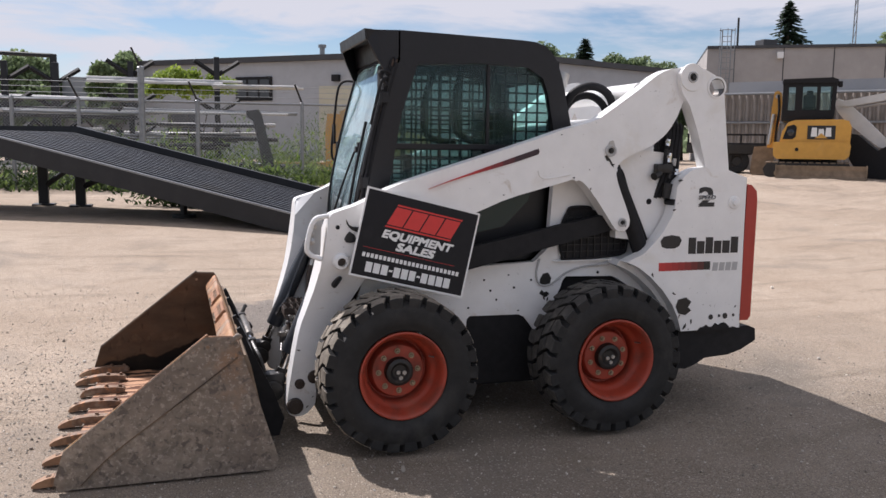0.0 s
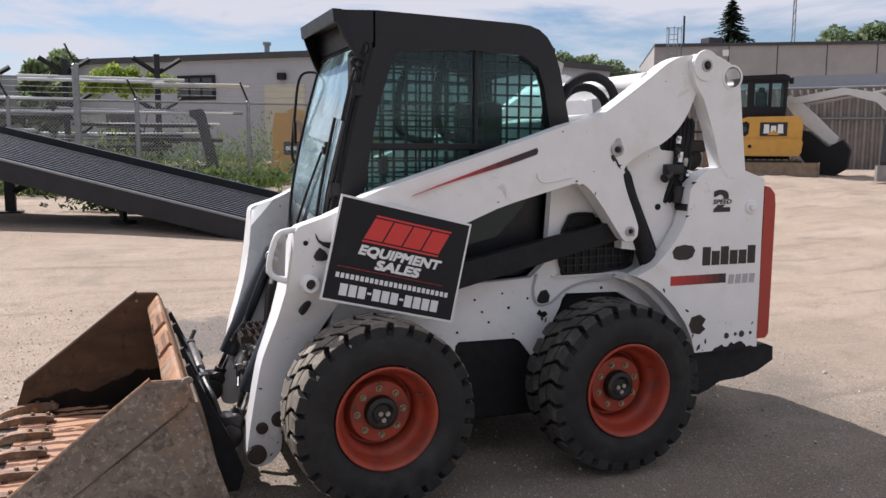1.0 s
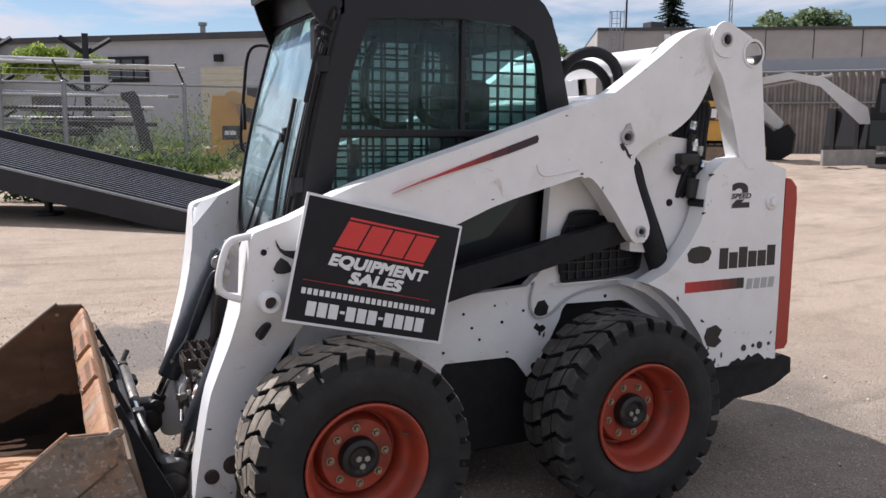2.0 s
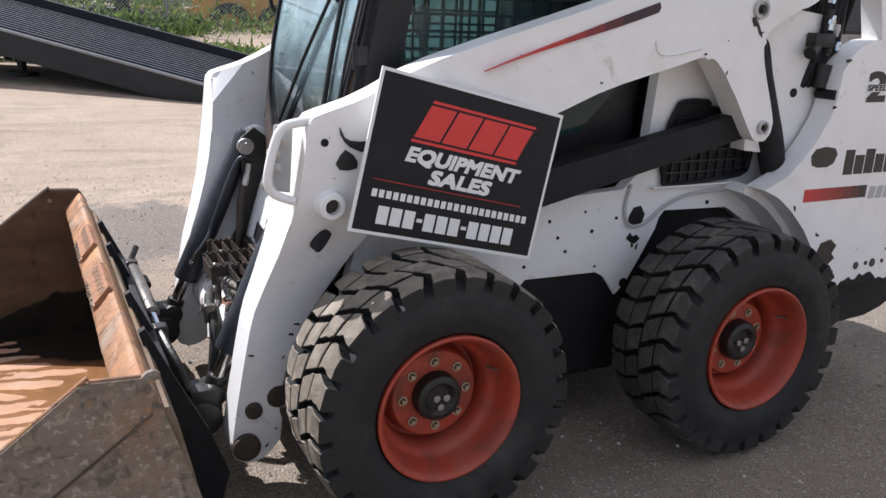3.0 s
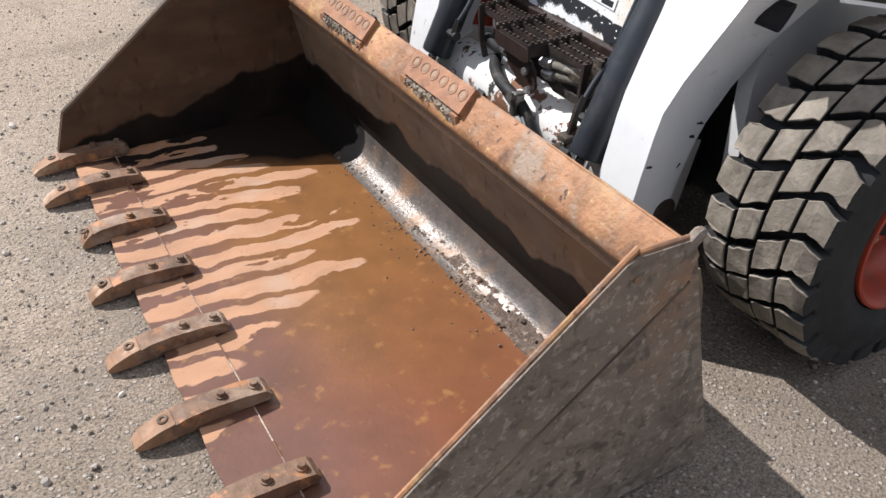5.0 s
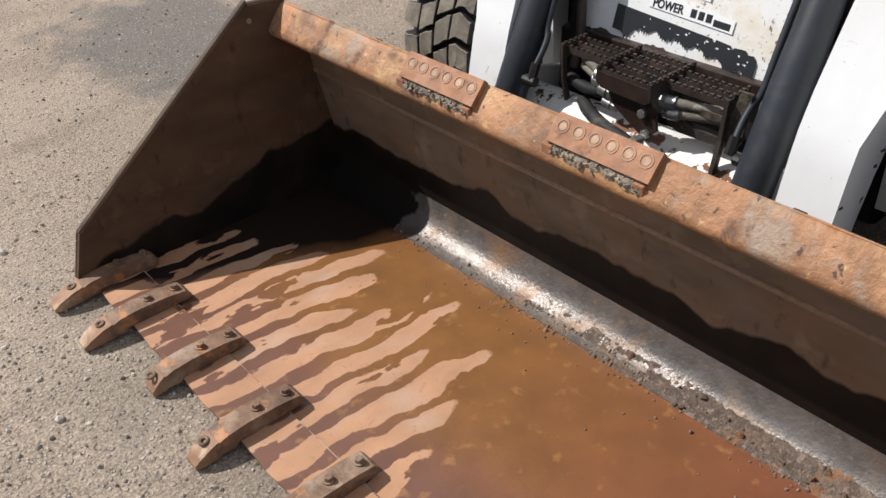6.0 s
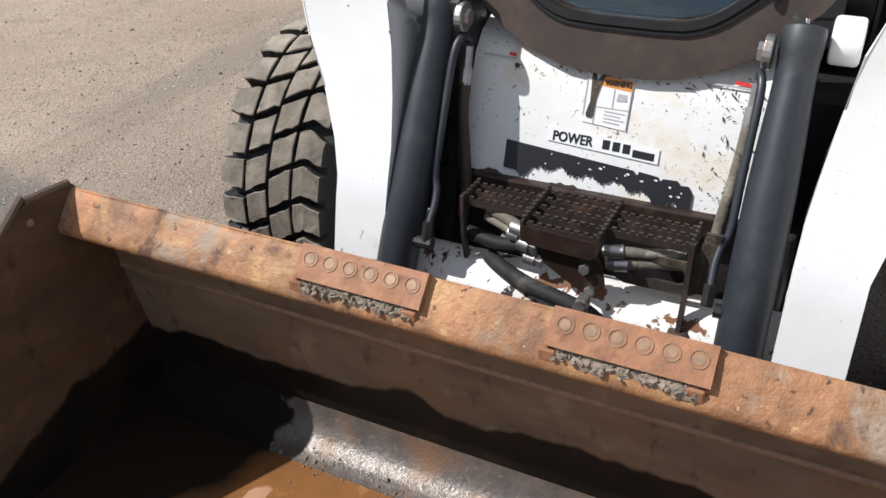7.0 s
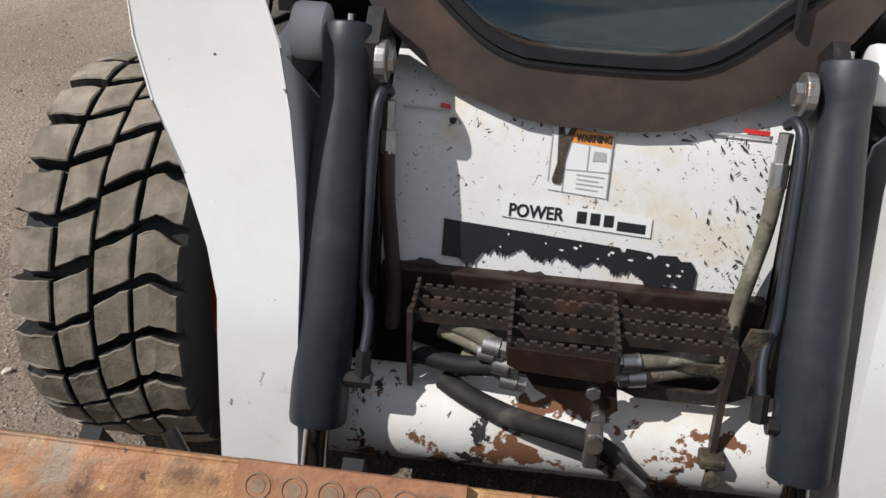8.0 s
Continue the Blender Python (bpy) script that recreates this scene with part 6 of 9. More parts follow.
def stained(name, wet, wet2, dry, kind):
    """Plate with a tide mark of its own shape: dry fingers on the floor from the lip inwards, a wavy wet line on the back."""
    m = bpy.data.materials.new(name)
    m.use_nodes = True
    t = m.node_tree
    b = t.nodes["Principled BSDF"]
    geo = t.nodes.new("ShaderNodeNewGeometry")
    sep = t.nodes.new("ShaderNodeSeparateXYZ")
    t.links.new(geo.outputs["Position"], sep.inputs[0])

    def nz(scale, stretch=(1, 1, 1), detail=4.0, rough=0.55):
        mp = t.nodes.new("ShaderNodeMapping")
        mp.inputs["Scale"].default_value = stretch
        t.links.new(geo.outputs["Position"], mp.inputs["Vector"])
        n = t.nodes.new("ShaderNodeTexNoise")
        n.inputs["Scale"].default_value, n.inputs["Detail"].default_value, n.inputs["Roughness"].default_value = scale, detail, rough
        t.links.new(mp.outputs["Vector"], n.inputs["Vector"])
        return n.outputs["Fac"]

    def calc(op, a, c, d=None):
        n = t.nodes.new("ShaderNodeMath")
        n.operation = op
        for i, v in enumerate((a, c) if d is None else (a, c, d)):
            if isinstance(v, (int, float)):
                n.inputs[i].default_value = v
            else:
                t.links.new(v, n.inputs[i])
        return n.outputs[0]

    def ramp(f, lo, hi):
        r = t.nodes.new("ShaderNodeMapRange")
        r.inputs["From Min"].default_value, r.inputs["From Max"].default_value = lo, hi
        t.links.new(f, r.inputs["Value"])
        return r.outputs["Result"]

    def mix(f, a, c):
        n = t.nodes.new("ShaderNodeMixRGB")
        for key, v in (("Fac", f), ("Color1", a), ("Color2", c)):
            if isinstance(v, tuple):
                n.inputs[key].default_value = (*v, 1)
            elif isinstance(v, (int, float)):
                n.inputs[key].default_value = v
            else:
                t.links.new(v, n.inputs[key])
        return n.outputs["Color"]

    if kind == "floor":
        # dry fingers that run in from the lip, each with its own length and a rounded tip, parted by wet lines
        v = calc("ADD", sep.outputs["Y"], calc("MULTIPLY", calc("ADD", sep.outputs["X"], 0.9), 0.09))
        v = calc("ADD", v, calc("MULTIPLY", calc("SUBTRACT", nz(3.2, (1, 1, 1), 3.0), 0.5), 0.13))
        v = calc("ADD", v, calc("MULTIPLY", calc("SUBTRACT", nz(16.0, (1, 1, 1), 3.0), 0.5), 0.025))
        cell = calc("DIVIDE", v, 0.090)
        pick = t.nodes.new("ShaderNodeTexWhiteNoise")
        pick.noise_dimensions = "1D"
        t.links.new(calc("FLOOR", cell, 0.0), pick.inputs["W"])
        q = calc("MULTIPLY", calc("ABSOLUTE", calc("SUBTRACT", calc("FRACT", cell, 0.0), 0.5), 0.0), 2.0)
        tip = calc("ADD", -1.05, calc("MULTIPLY", pick.outputs["Value"], 0.24))
        tip = calc("SUBTRACT", tip, calc("MULTIPLY", calc("MAXIMUM", calc("SUBTRACT", 0.02, v), 0.0), 1.25))
        tip = calc("SUBTRACT", tip, calc("MULTIPLY", calc("MAXIMUM", calc("SUBTRACT", v, 0.60), 0.0), 0.55))
        ahead = calc("SUBTRACT", calc("SUBTRACT", tip, calc("MULTIPLY", calc("POWER", q, 2.5), 0.20)), sep.outputs["X"])
        ahead = calc("DIVIDE", calc("ADD", ahead, calc("MULTIPLY", calc("SUBTRACT", nz(24.0, (1, 1, 1), 4.0), 0.5), 0.05)), 0.012)
        wide = calc("ADD", 0.68, calc("MULTIPLY", calc("SUBTRACT", nz(7.0, (0.6, 1.3, 1), 5.0), 0.5), 1.2))
        side = calc("DIVIDE", calc("SUBTRACT", wide, q), 0.05)
        pool = calc("DIVIDE", calc("SUBTRACT", 0.60, nz(6.5, (0.7, 1.6, 1), 4.0)), 0.012)
        dryness = ramp(calc("MINIMUM", calc("MINIMUM", ahead, side), pool), 0.0, 1.0)
        red = ramp(calc("ADD", sep.outputs["Y"], calc("MULTIPLY", nz(2.2), 0.9)), 0.48, -0.20)
        maroon = ramp(calc("ADD", sep.outputs["X"], calc("MULTIPLY", nz(3.0), 0.45)), -0.88, -1.10)
        base = mix(red, wet, wet2)
        base = mix(calc("MULTIPLY", maroon, 0.85), base, (0.145, 0.070, 0.052))
        base = mix(ramp(nz(9.0, (1, 1, 1), 6.0), 0.35, 0.75), base, mix(0.4, base, (0.07, 0.035, 0.02)))
        base = mix(calc("MULTIPLY", ramp(nz(26.0, (1, 1, 1), 5.0), 0.60, 0.72), 0.6), base, (0.34, 0.17, 0.06))
        # far corner's cast shadow painted near black, together with some wet
        damp_shade = ramp(calc("ADD", calc("ADD", sep.outputs["Y"], calc("MULTIPLY", calc("ADD", sep.outputs["X"], 0.67), 0.42)), calc("MULTIPLY", calc("SUBTRACT", nz(5.0), 0.5), 0.16)), 0.565, 0.625)
        base = mix(calc("MULTIPLY", damp_shade, 0.97), base, (0.013, 0.010, 0.008))
        dry_col = mix(ramp(nz(6.0, (1, 2, 1), 6.0), 0.3, 0.7), dry, tuple(c * 0.74 for c in dry))
        dry_col = mix(calc("MULTIPLY", ramp(nz(4.0), 0.52, 0.7), 0.8), dry_col, (0.40, 0.29, 0.215))
        dry_col = mix(calc("MULTIPLY", ramp(nz(60.0, (1, 1, 1), 4.0), 0.60, 0.75), 0.5), dry_col, (0.24, 0.12, 0.07))
        rough_wet, rough_dry = 0.30, 0.8
    else:
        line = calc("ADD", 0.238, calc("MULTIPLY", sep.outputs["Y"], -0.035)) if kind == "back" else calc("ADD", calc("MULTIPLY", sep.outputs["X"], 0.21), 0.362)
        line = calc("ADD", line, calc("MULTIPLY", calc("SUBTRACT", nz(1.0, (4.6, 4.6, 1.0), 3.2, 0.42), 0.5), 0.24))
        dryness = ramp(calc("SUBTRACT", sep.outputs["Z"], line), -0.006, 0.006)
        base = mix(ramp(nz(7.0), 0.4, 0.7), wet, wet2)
        dry_col = mix(ramp(nz(5.0, (1, 1, 2.5), 6.0), 0.3, 0.7), dry, tuple(c * 0.6 for c in dry))
        dry_col = mix(calc("MULTIPLY", ramp(nz(3.0, (1, 1, 1.6), 6.0), 0.48, 0.68), 0.7), dry_col, (dry[0] * 1.05, dry[1] * 0.86, dry[2] * 0.70))
        dry_col = mix(calc("MULTIPLY", ramp(nz(11.0, (1, 1, 1), 6.0), 0.56, 0.68), 0.6), dry_col, tuple(c * 1.35 for c in dry))
        dry_col = mix(calc("MULTIPLY", ramp(nz(26.0, (1, 1, 0.4), 5.0), 0.60, 0.70), 0.7), dry_col, tuple(c * 0.4 for c in dry))
        rough_wet, rough_dry = 0.6, 0.75
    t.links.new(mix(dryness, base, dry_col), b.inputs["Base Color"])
    rough_mix = mix(dryness, (rough_wet,) * 3, (rough_dry,) * 3)
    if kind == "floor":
        # the painted corner shade is kept dull
        rough_mix = mix(damp_shade, rough_mix, (0.8,) * 3)
        t.links.new(mix(damp_shade, (0.5,) * 3, (0.08,) * 3), b.inputs["Specular IOR Level"])
    else:
        b.inputs["Specular IOR Level"].default_value = 0.12
    t.links.new(rough_mix, b.inputs["Roughness"])
    bn = t.nodes.new("ShaderNodeBump")
    bn.inputs["Strength"].default_value, bn.inputs["Distance"].default_value = 0.15, 0.008
    t.links.new(nz(45.0, (1, 1, 1), 7.0, 0.65), bn.inputs["Height"])
    t.links.new(bn.outputs["Normal"], b.inputs["Normal"])
    return m


def worn_run(profile, ya, yb, amp, still):
    """A bar of the given section along y, dented and scaled by use; the last points of the section stay true."""
    bm = bmesh.new()
    n = int(abs(yb - ya) / 0.012)
    rings = []
    for k in range(n + 1):
        y = ya + (yb - ya) * k / n
        ring = []
        for i, (x, z) in enumerate(profile):
            w = amp * (noise.noise((y * 4.0, i * 0.35, 2.0)) + 0.6 * noise.noise((y * 17.0, i * 0.8, 5.0)) + 0.35 * noise.noise((y * 60.0, i * 1.7, 9.0)))
            w = 0.0 if i == 0 or i >= len(profile) - still else w
            ring.append(bm.verts.new((x + 0.75 * w, y, z - 0.6 * w)))
        rings.append(ring)
    for p, q in zip(rings, rings[1:]):
        for i in range(len(profile)):
            j = (i + 1) % len(profile)
            bm.faces.new((p[i], p[j], q[j], q[i]))
    bm.faces.new(rings[0])
    bm.faces.new(rings[-1])
    bmesh.ops.recalc_face_normals(bm, faces=bm.faces)
    return bm


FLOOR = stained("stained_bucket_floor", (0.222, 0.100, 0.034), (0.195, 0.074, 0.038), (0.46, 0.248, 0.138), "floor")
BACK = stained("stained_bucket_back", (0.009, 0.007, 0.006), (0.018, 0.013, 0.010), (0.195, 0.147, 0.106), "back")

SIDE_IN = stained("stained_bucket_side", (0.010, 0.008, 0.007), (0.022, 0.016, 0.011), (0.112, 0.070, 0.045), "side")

BN, BF = -0.94, 1.02  # near and far side plates
bucket = root("loader_bucket", (-1.05, 0.04, 0.0), "rusty steel toothed bucket resting on the gravel", "bucket")
SIDE = [(-1.535, 0.006), (-1.545, 0.05), (-1.505, 0.175), (-0.925, 0.632), (-0.905, 0.640), (-0.785, 0.634), (-0.765, 0.60), (-0.598, 0.06), (-0.605, 0.02), (-0.63, 0.006)]
BAND = [(-1.537, 0.022), (-1.547, 0.05), (-1.507, 0.177), (-0.926, 0.634), (-0.905, 0.642), (-0.785, 0.636), (-0.766, 0.60), (-0.78, 0.545), (-1.30, 0.16), (-1.44, 0.022)]
for y0, y1, o in ((BN + 0.006, BN + 0.016, -1), (BF - 0.016, BF, 1)):
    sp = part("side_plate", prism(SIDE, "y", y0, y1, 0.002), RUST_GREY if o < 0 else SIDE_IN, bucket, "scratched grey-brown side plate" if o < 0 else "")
    face = y0 if o < 0 else y1
    part("edge_band", prism(BAND, "y", min(face, face + o * 0.005), max(face, face + o * 0.005), 0.0015), RUST_GREY, sp)
    part("band_weld", pipe([(-0.772, face + o * 0.004, 0.545), (-1.04, face + o * 0.004, 0.347), (-1.30, face + o * 0.004, 0.158), (-1.44, face + o * 0.004, 0.024)], 0.003, 6, 5), RUST_IN, sp)
    # pale plug paints the sunlight that shows through the hole
    part("bolt_hole", rod((-0.902, face + o * 0.0095, 0.600), (-0.902, y1 + 0.0015 if o < 0 else y0 - 0.0015, 0.600), 0.008, 14), PAD_RING, sp)
    part("plate_edge", pipe([(-1.503, (y0 + y1) / 2, 0.178), (-1.20, (y0 + y1) / 2, 0.417), (-0.924, (y0 + y1) / 2, 0.635), (-0.90, (y0 + y1) / 2, 0.642), (-0.79, (y0 + y1) / 2, 0.636)], 0.0062 if o < 0 else 0.0095, 8, 2), LIP if o < 0 else RUST_IN, sp, "bare orange rust edge" if o < 0 else "dark rusted edge")
Y0, Y1 = BN + 0.016, BF - 0.016
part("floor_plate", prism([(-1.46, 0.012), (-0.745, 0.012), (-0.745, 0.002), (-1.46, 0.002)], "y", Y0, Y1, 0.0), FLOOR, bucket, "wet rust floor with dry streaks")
HEELP = [(-0.745, 0.014), (-0.715, 0.018), (-0.690, 0.030), (-0.672, 0.048), (-0.658, 0.075), (-0.652, 0.11), (-0.636, 0.11), (-0.640, 0.065), (-0.655, 0.032), (-0.68, 0.010), (-0.715, 0.003), (-0.745, 0.002)]
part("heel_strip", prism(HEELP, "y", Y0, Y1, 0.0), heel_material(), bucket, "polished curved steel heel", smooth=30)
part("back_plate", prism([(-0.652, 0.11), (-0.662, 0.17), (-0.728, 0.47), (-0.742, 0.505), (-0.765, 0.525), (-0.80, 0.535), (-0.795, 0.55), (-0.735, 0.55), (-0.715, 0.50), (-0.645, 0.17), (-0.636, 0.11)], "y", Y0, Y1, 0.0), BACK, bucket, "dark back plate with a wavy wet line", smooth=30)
part("back_weld", worn_run([(-0.7105, 0.392), (-0.7165, 0.396), (-0.7185, 0.401), (-0.7165, 0.406), (-0.7125, 0.409)], Y0, Y1, 0.0012, 1), PAD_RING, bucket, "rubbed weld bead along the back", smooth=60)
LIPP = [(-0.800, 0.5335), (-0.822, 0.5345), (-0.836, 0.5395), (-0.8435, 0.547), (-0.8455, 0.556), (-0.842, 0.566), (-0.824, 0.590), (-0.806, 0.612), (-0.798, 0.622), (-0.789, 0.627), (-0.779, 0.622), (-0.768, 0.60), (-0.748, 0.551), (-0.795, 0.551)]


part("top_lip", worn_run(LIPP, Y0, Y1, 0.0030, 3), LIP, bucket, "rounded orange rusted top lip", smooth=50)
part("lip_ridge", pipe([(-0.788, Y1 - 0.004, 0.6255), (-0.789, 0.55, 0.6262), (-0.787, -0.1, 0.6255), (-0.789, Y0 + 0.004, 0.626)], 0.0028, 8, 6), LIP, bucket, "worn rolled top edge", smooth=60)
part("lip_weld", pipe([(-0.812, Y0 + 0.02, 0.590), (-0.808, Y0 - 0.005, 0.602), (-0.775, Y0 - 0.010, 0.640), (-0.760, Y0 - 0.002, 0.632)], 0.012, 8), RUST_GREY, bucket)

# two worn pads with six ringed studs each, lumps of mud packed under them
for ya, yb in ((0.425, 0.175), (-0.045, -0.297)):
    d = Vector((-0.052, 0, -0.060)).normalized()   # down the slope of the lip
    nrm = Vector((-0.762, 0, 0.648)).normalized()
    o = Vector((-0.794, 0, 0.622))
    bm = bmesh.new()
    c0 = [o - d * 0.012, o + d * 0.052]
    vs = []
    for yy in (ya, yb):
        for lift in (0.0, 0.016):
            for c in c0:
                vs.append(bm.verts.new(Vector((c.x, yy, c.z)) + nrm * lift))
    for f in ((0, 1, 3, 2), (4, 5, 7, 6), (0, 1, 5, 4), (2, 3, 7, 6), (0, 2, 6, 4), (1, 3, 7, 5)):
        bm.faces.new([vs[i] for i in f])
    pad = part("wear_pad", bevel(bm, 0.004), PAD, bucket, "rusty bolted wear pad")
    for k in range(6):
        yy = ya - 0.024 + (yb - ya + 0.048) * k / 5
        c = Vector((o.x, yy, o.z)) + d * 0.014 + nrm * 0.0155
        part("stud_ring", lathe([(0.0, 0.0012), (0.0085, 0.0012), (0.0095, -0.001), (0.0115, -0.001), (0.013, 0.002), (0.0145, 0.002), (0.0155, -0.001)], c, nrm, 18), PAD_RING, pad)
    # a crust of dried mud below the pad: a ragged slab with grit on it
    rm = random.Random(int(ya * 100) + 70)
    n_ = 34
    up_edge = [(ya - 0.012 + (yb - ya + 0.024) * k / n_, 0.046) for k in range(n_ + 1)]
    low_edge = [(ya - 0.012 + (yb - ya + 0.024) * k / n_, 0.056 + 0.022 * (0.5 + 0.5 * noise.noise((k * 0.31, ya * 9, 0.0))) + rm.uniform(0, 0.008)) for k in range(n_ + 1)]
    mud = bmesh.new()
    rows_ = []
    for (y_, d0), (_, d1) in zip(up_edge, low_edge):
        ring = []
        for j in range(6):
            dd = d0 + (d1 - d0) * j / 5
            lift_ = 0.0005 if j == 5 else rm.uniform(0.003, 0.010)
            ring.append(mud.verts.new(Vector((o.x, y_ + rm.uniform(-0.002, 0.002), o.z)) + d * dd + nrm * lift_))
        rows_.append(ring)
    for r0, r1 in zip(rows_, rows_[1:]):
        for j in range(5):
            mud.faces.new((r0[j], r0[j + 1], r1[j + 1], r1[j]))
    for k in range(90):
        yy = ya - 0.014 + (yb - ya + 0.028) * rm.random()
        s = 0.0015 + 0.004 * rm.random() ** 2
        c = Vector((o.x, yy, o.z)) + d * rm.uniform(0.048, 0.072) + nrm * 0.006
        bmesh.ops.create_icosphere(mud, subdivisions=1, radius=s, matrix=Matrix.LocRotScale(c, Euler((rm.random() * 6, rm.random() * 6, 0)), (1.3, 1.5, 0.8)))
    part("mud_crust", mud, MUD, pad, "packed grey mud")
    for yy in (ya - 0.004, yb + 0.02):
        c = Vector((o.x, yy, o.z)) + d * 0.062
        part("pad_tab", box(c.x - 0.008, c.x + 0.006, yy - 0.014, yy + 0.014, c.z - 0.012, c.z + 0.010, 0.003), PAD, pad)

# cutting edge in plates between the teeth
TEETH = (0.985, 0.775, 0.505, 0.234, -0.043, -0.314, -0.582, -0.850)
edges_y = [Y1] + [y for t_ in TEETH[1:-1] for y in (t_,)] + [Y0]
for a, b in zip(edges_y, edges_y[1:]):
    wob = 0.008 * math.sin(a * 23)
    part("edge_plate", prism([(-1.500 + wob, a - 0.003), (-1.385, a - 0.003), (-1.385, b + 0.003), (-1.500 + wob, b + 0.003), (-1.508 + wob, (a + b) / 2)], "z", 0.0125, 0.0185, 0.0015), FLOOR, bucket)
part("edge_weld", pipe([(-1.383, Y1 - 0.01, 0.0155), (-1.385, 0.3, 0.0155), (-1.382, -0.3, 0.0155), (-1.384, Y0 + 0.01, 0.0180)], 0.0022, 6, 8), PALE_SEAM, bucket, "pale rubbed seam")
for k, yk in enumerate(TEETH):
    rt = random.Random(k)
    sh = rt.uniform(-0.006, 0.006)
    holder = [(-1.345, 0.020), (-1.338, 0.034), (-1.350, 0.048), (-1.400, 0.055), (-1.480, 0.058), (-1.530, 0.054), (-1.565, 0.044), (-1.565, 0.012), (-1.520, 0.010), (-1.510, 0.020)]
    tooth = part("tooth", prism([(x + sh, z) for x, z in holder], "y", yk - 0.027, yk + 0.027, 0.005), RUST_TOOTH, bucket)
    tip = bmesh.new()
    worn = (0.025, 0.030, 0.075, 0.050, 0.03, 0.02, 0.02, 0.02)[k]
    secs = ((-1.555, 0.050, 0.008, 0.026), (-1.595 + 0.4 * worn, 0.043, 0.006, 0.026), (-1.640 + 0.8 * worn, 0.028, 0.004, 0.024), (-1.664 + worn, 0.013, 0.003, 0.019))
    rings = [[tip.verts.new((x + sh, yk + sy * w, z)) for sy, z in ((-1, z0), (1, z0), (1, z1), (-1, z1))] for x, z1, z0, w in secs]
    tip.faces.new(rings[0])
    tip.faces.new(rings[-1])
    for a, b in zip(rings, rings[1:]):
        for i in range(4):
            tip.faces.new((a[i], a[(i + 1) % 4], b[(i + 1) % 4], b[i]))
    part("tooth_tip", bevel(tip, 0.003), TIP, tooth)
    for x in (-1.370, -1.445):
        zt = 0.052 if x > -1.4 else 0.057
        part("tooth_bolt", merge(rod((x + sh, yk, zt - 0.004), (x + sh, yk, zt + 0.004), 0.013, 14, None, 0.001), hexbolt((x + sh, yk, zt + 0.004), (0.1, 0, 1), 0.0095, 0.009)), RUST_TOOTH, tooth)
    part("tip_pin", lathe([(0.006, -0.004), (0.006, 0.0), (0.010, 0.0015), (0.0125, 0.0), (0.013, -0.004)], (-1.575 + sh, yk + 0.004, 0.0485), (-0.15, 0, 1), 14), RUST_IN, tooth)
CRUMB = material("dry_sandy_crumbs", (0.27, 0.195, 0.135), 0.95, grain=0.3, grain_scale=90, bump=0.4, bump_scale=200)
# crumbs of mud along the heel
crumbs = bmesh.new()
rc = random.Random(3)
for k in range(900):
    yy = Y0 + 0.05 + (0.60 - Y0) * rc.random() ** 1.6
    x = -0.735 + rc.gauss(0, 0.012) if rc.random() < 0.9 else -0.75 - abs(rc.gauss(0, 0.06))
    s = rc.uniform(0.001, 0.0038) * (2.0 if rc.random() < 0.06 else 1)
    z = 0.012 + s * 0.3 + max(0.0, (x + 0.735)) * 0.35
    bmesh.ops.create_icosphere(crumbs, subdivisions=1, radius=s, matrix=Matrix.LocRotScale((x, yy, z), Euler((rc.random() * 6, rc.random() * 6, 0)), (1.2, 1, 0.7)))
tagged(part("mud_crumbs", crumbs, CRUMB), "small crumbs of dried mud along the bucket heel", "mud", kind="stuff")
# a crust of half-dry mud that thickens along the heel towards the near end
HEEL_MUD = material("half_dry_heel_mud", (0.165, 0.122, 0.096), 0.9, grain=0.4, grain_scale=70, spec=0.2, spots=[((0.25, 0.19, 0.152), 60.0, 0.54, 0.08, 0.7), ((0.06, 0.045, 0.036), 70.0, 0.62, 0.04, 0.85), ((0.28, 0.13, 0.055), 11.0, 0.54, 0.1, 0.7)], bump=0.7, bump_scale=160)
crust = bmesh.new()
across = [(-0.752, 0.0126), (-0.742, 0.0142), (-0.732, 0.0158), (-0.722, 0.0172), (-0.712, 0.0195), (-0.704, 0.0232), (-0.697, 0.0268), (-0.690, 0.0305), (-0.684, 0.0355), (-0.678, 0.0420)]
rows_ = []
for k in range(300):
    y = 0.25 - (0.25 - Y0 - 0.004) * k / 299
    full = smoothstep(0.25, -0.70, y)
    ring = []
    for j, (x, z) in enumerate(across):
        v = j / 9
        bump_ = noise.noise((y * 14, j * 0.4, 1.0)) + 0.6 * noise.noise((y * 60, j * 1.3, 4.0)) + 0.5 * noise.noise((y * 170, j * 2.9, 7.0))
        lift_ = 0.0024 * bump_ + 0.0022 * full * math.sin(math.pi * min(1.0, v * 1.05)) - 0.0016 * (1 - full) - 0.0022 * (j in (0, 9))
        lift_ = min(lift_, 0.0055)
        ring.append(crust.verts.new((x - 0.5 * v * lift_, y, z + lift_)))
    rows_.append(ring)
for r0, r1 in zip(rows_, rows_[1:]):
    for j in range(9):
        crust.faces.new((r0[j], r0[j + 1], r1[j + 1], r1[j]))
lumps = random.Random(19)
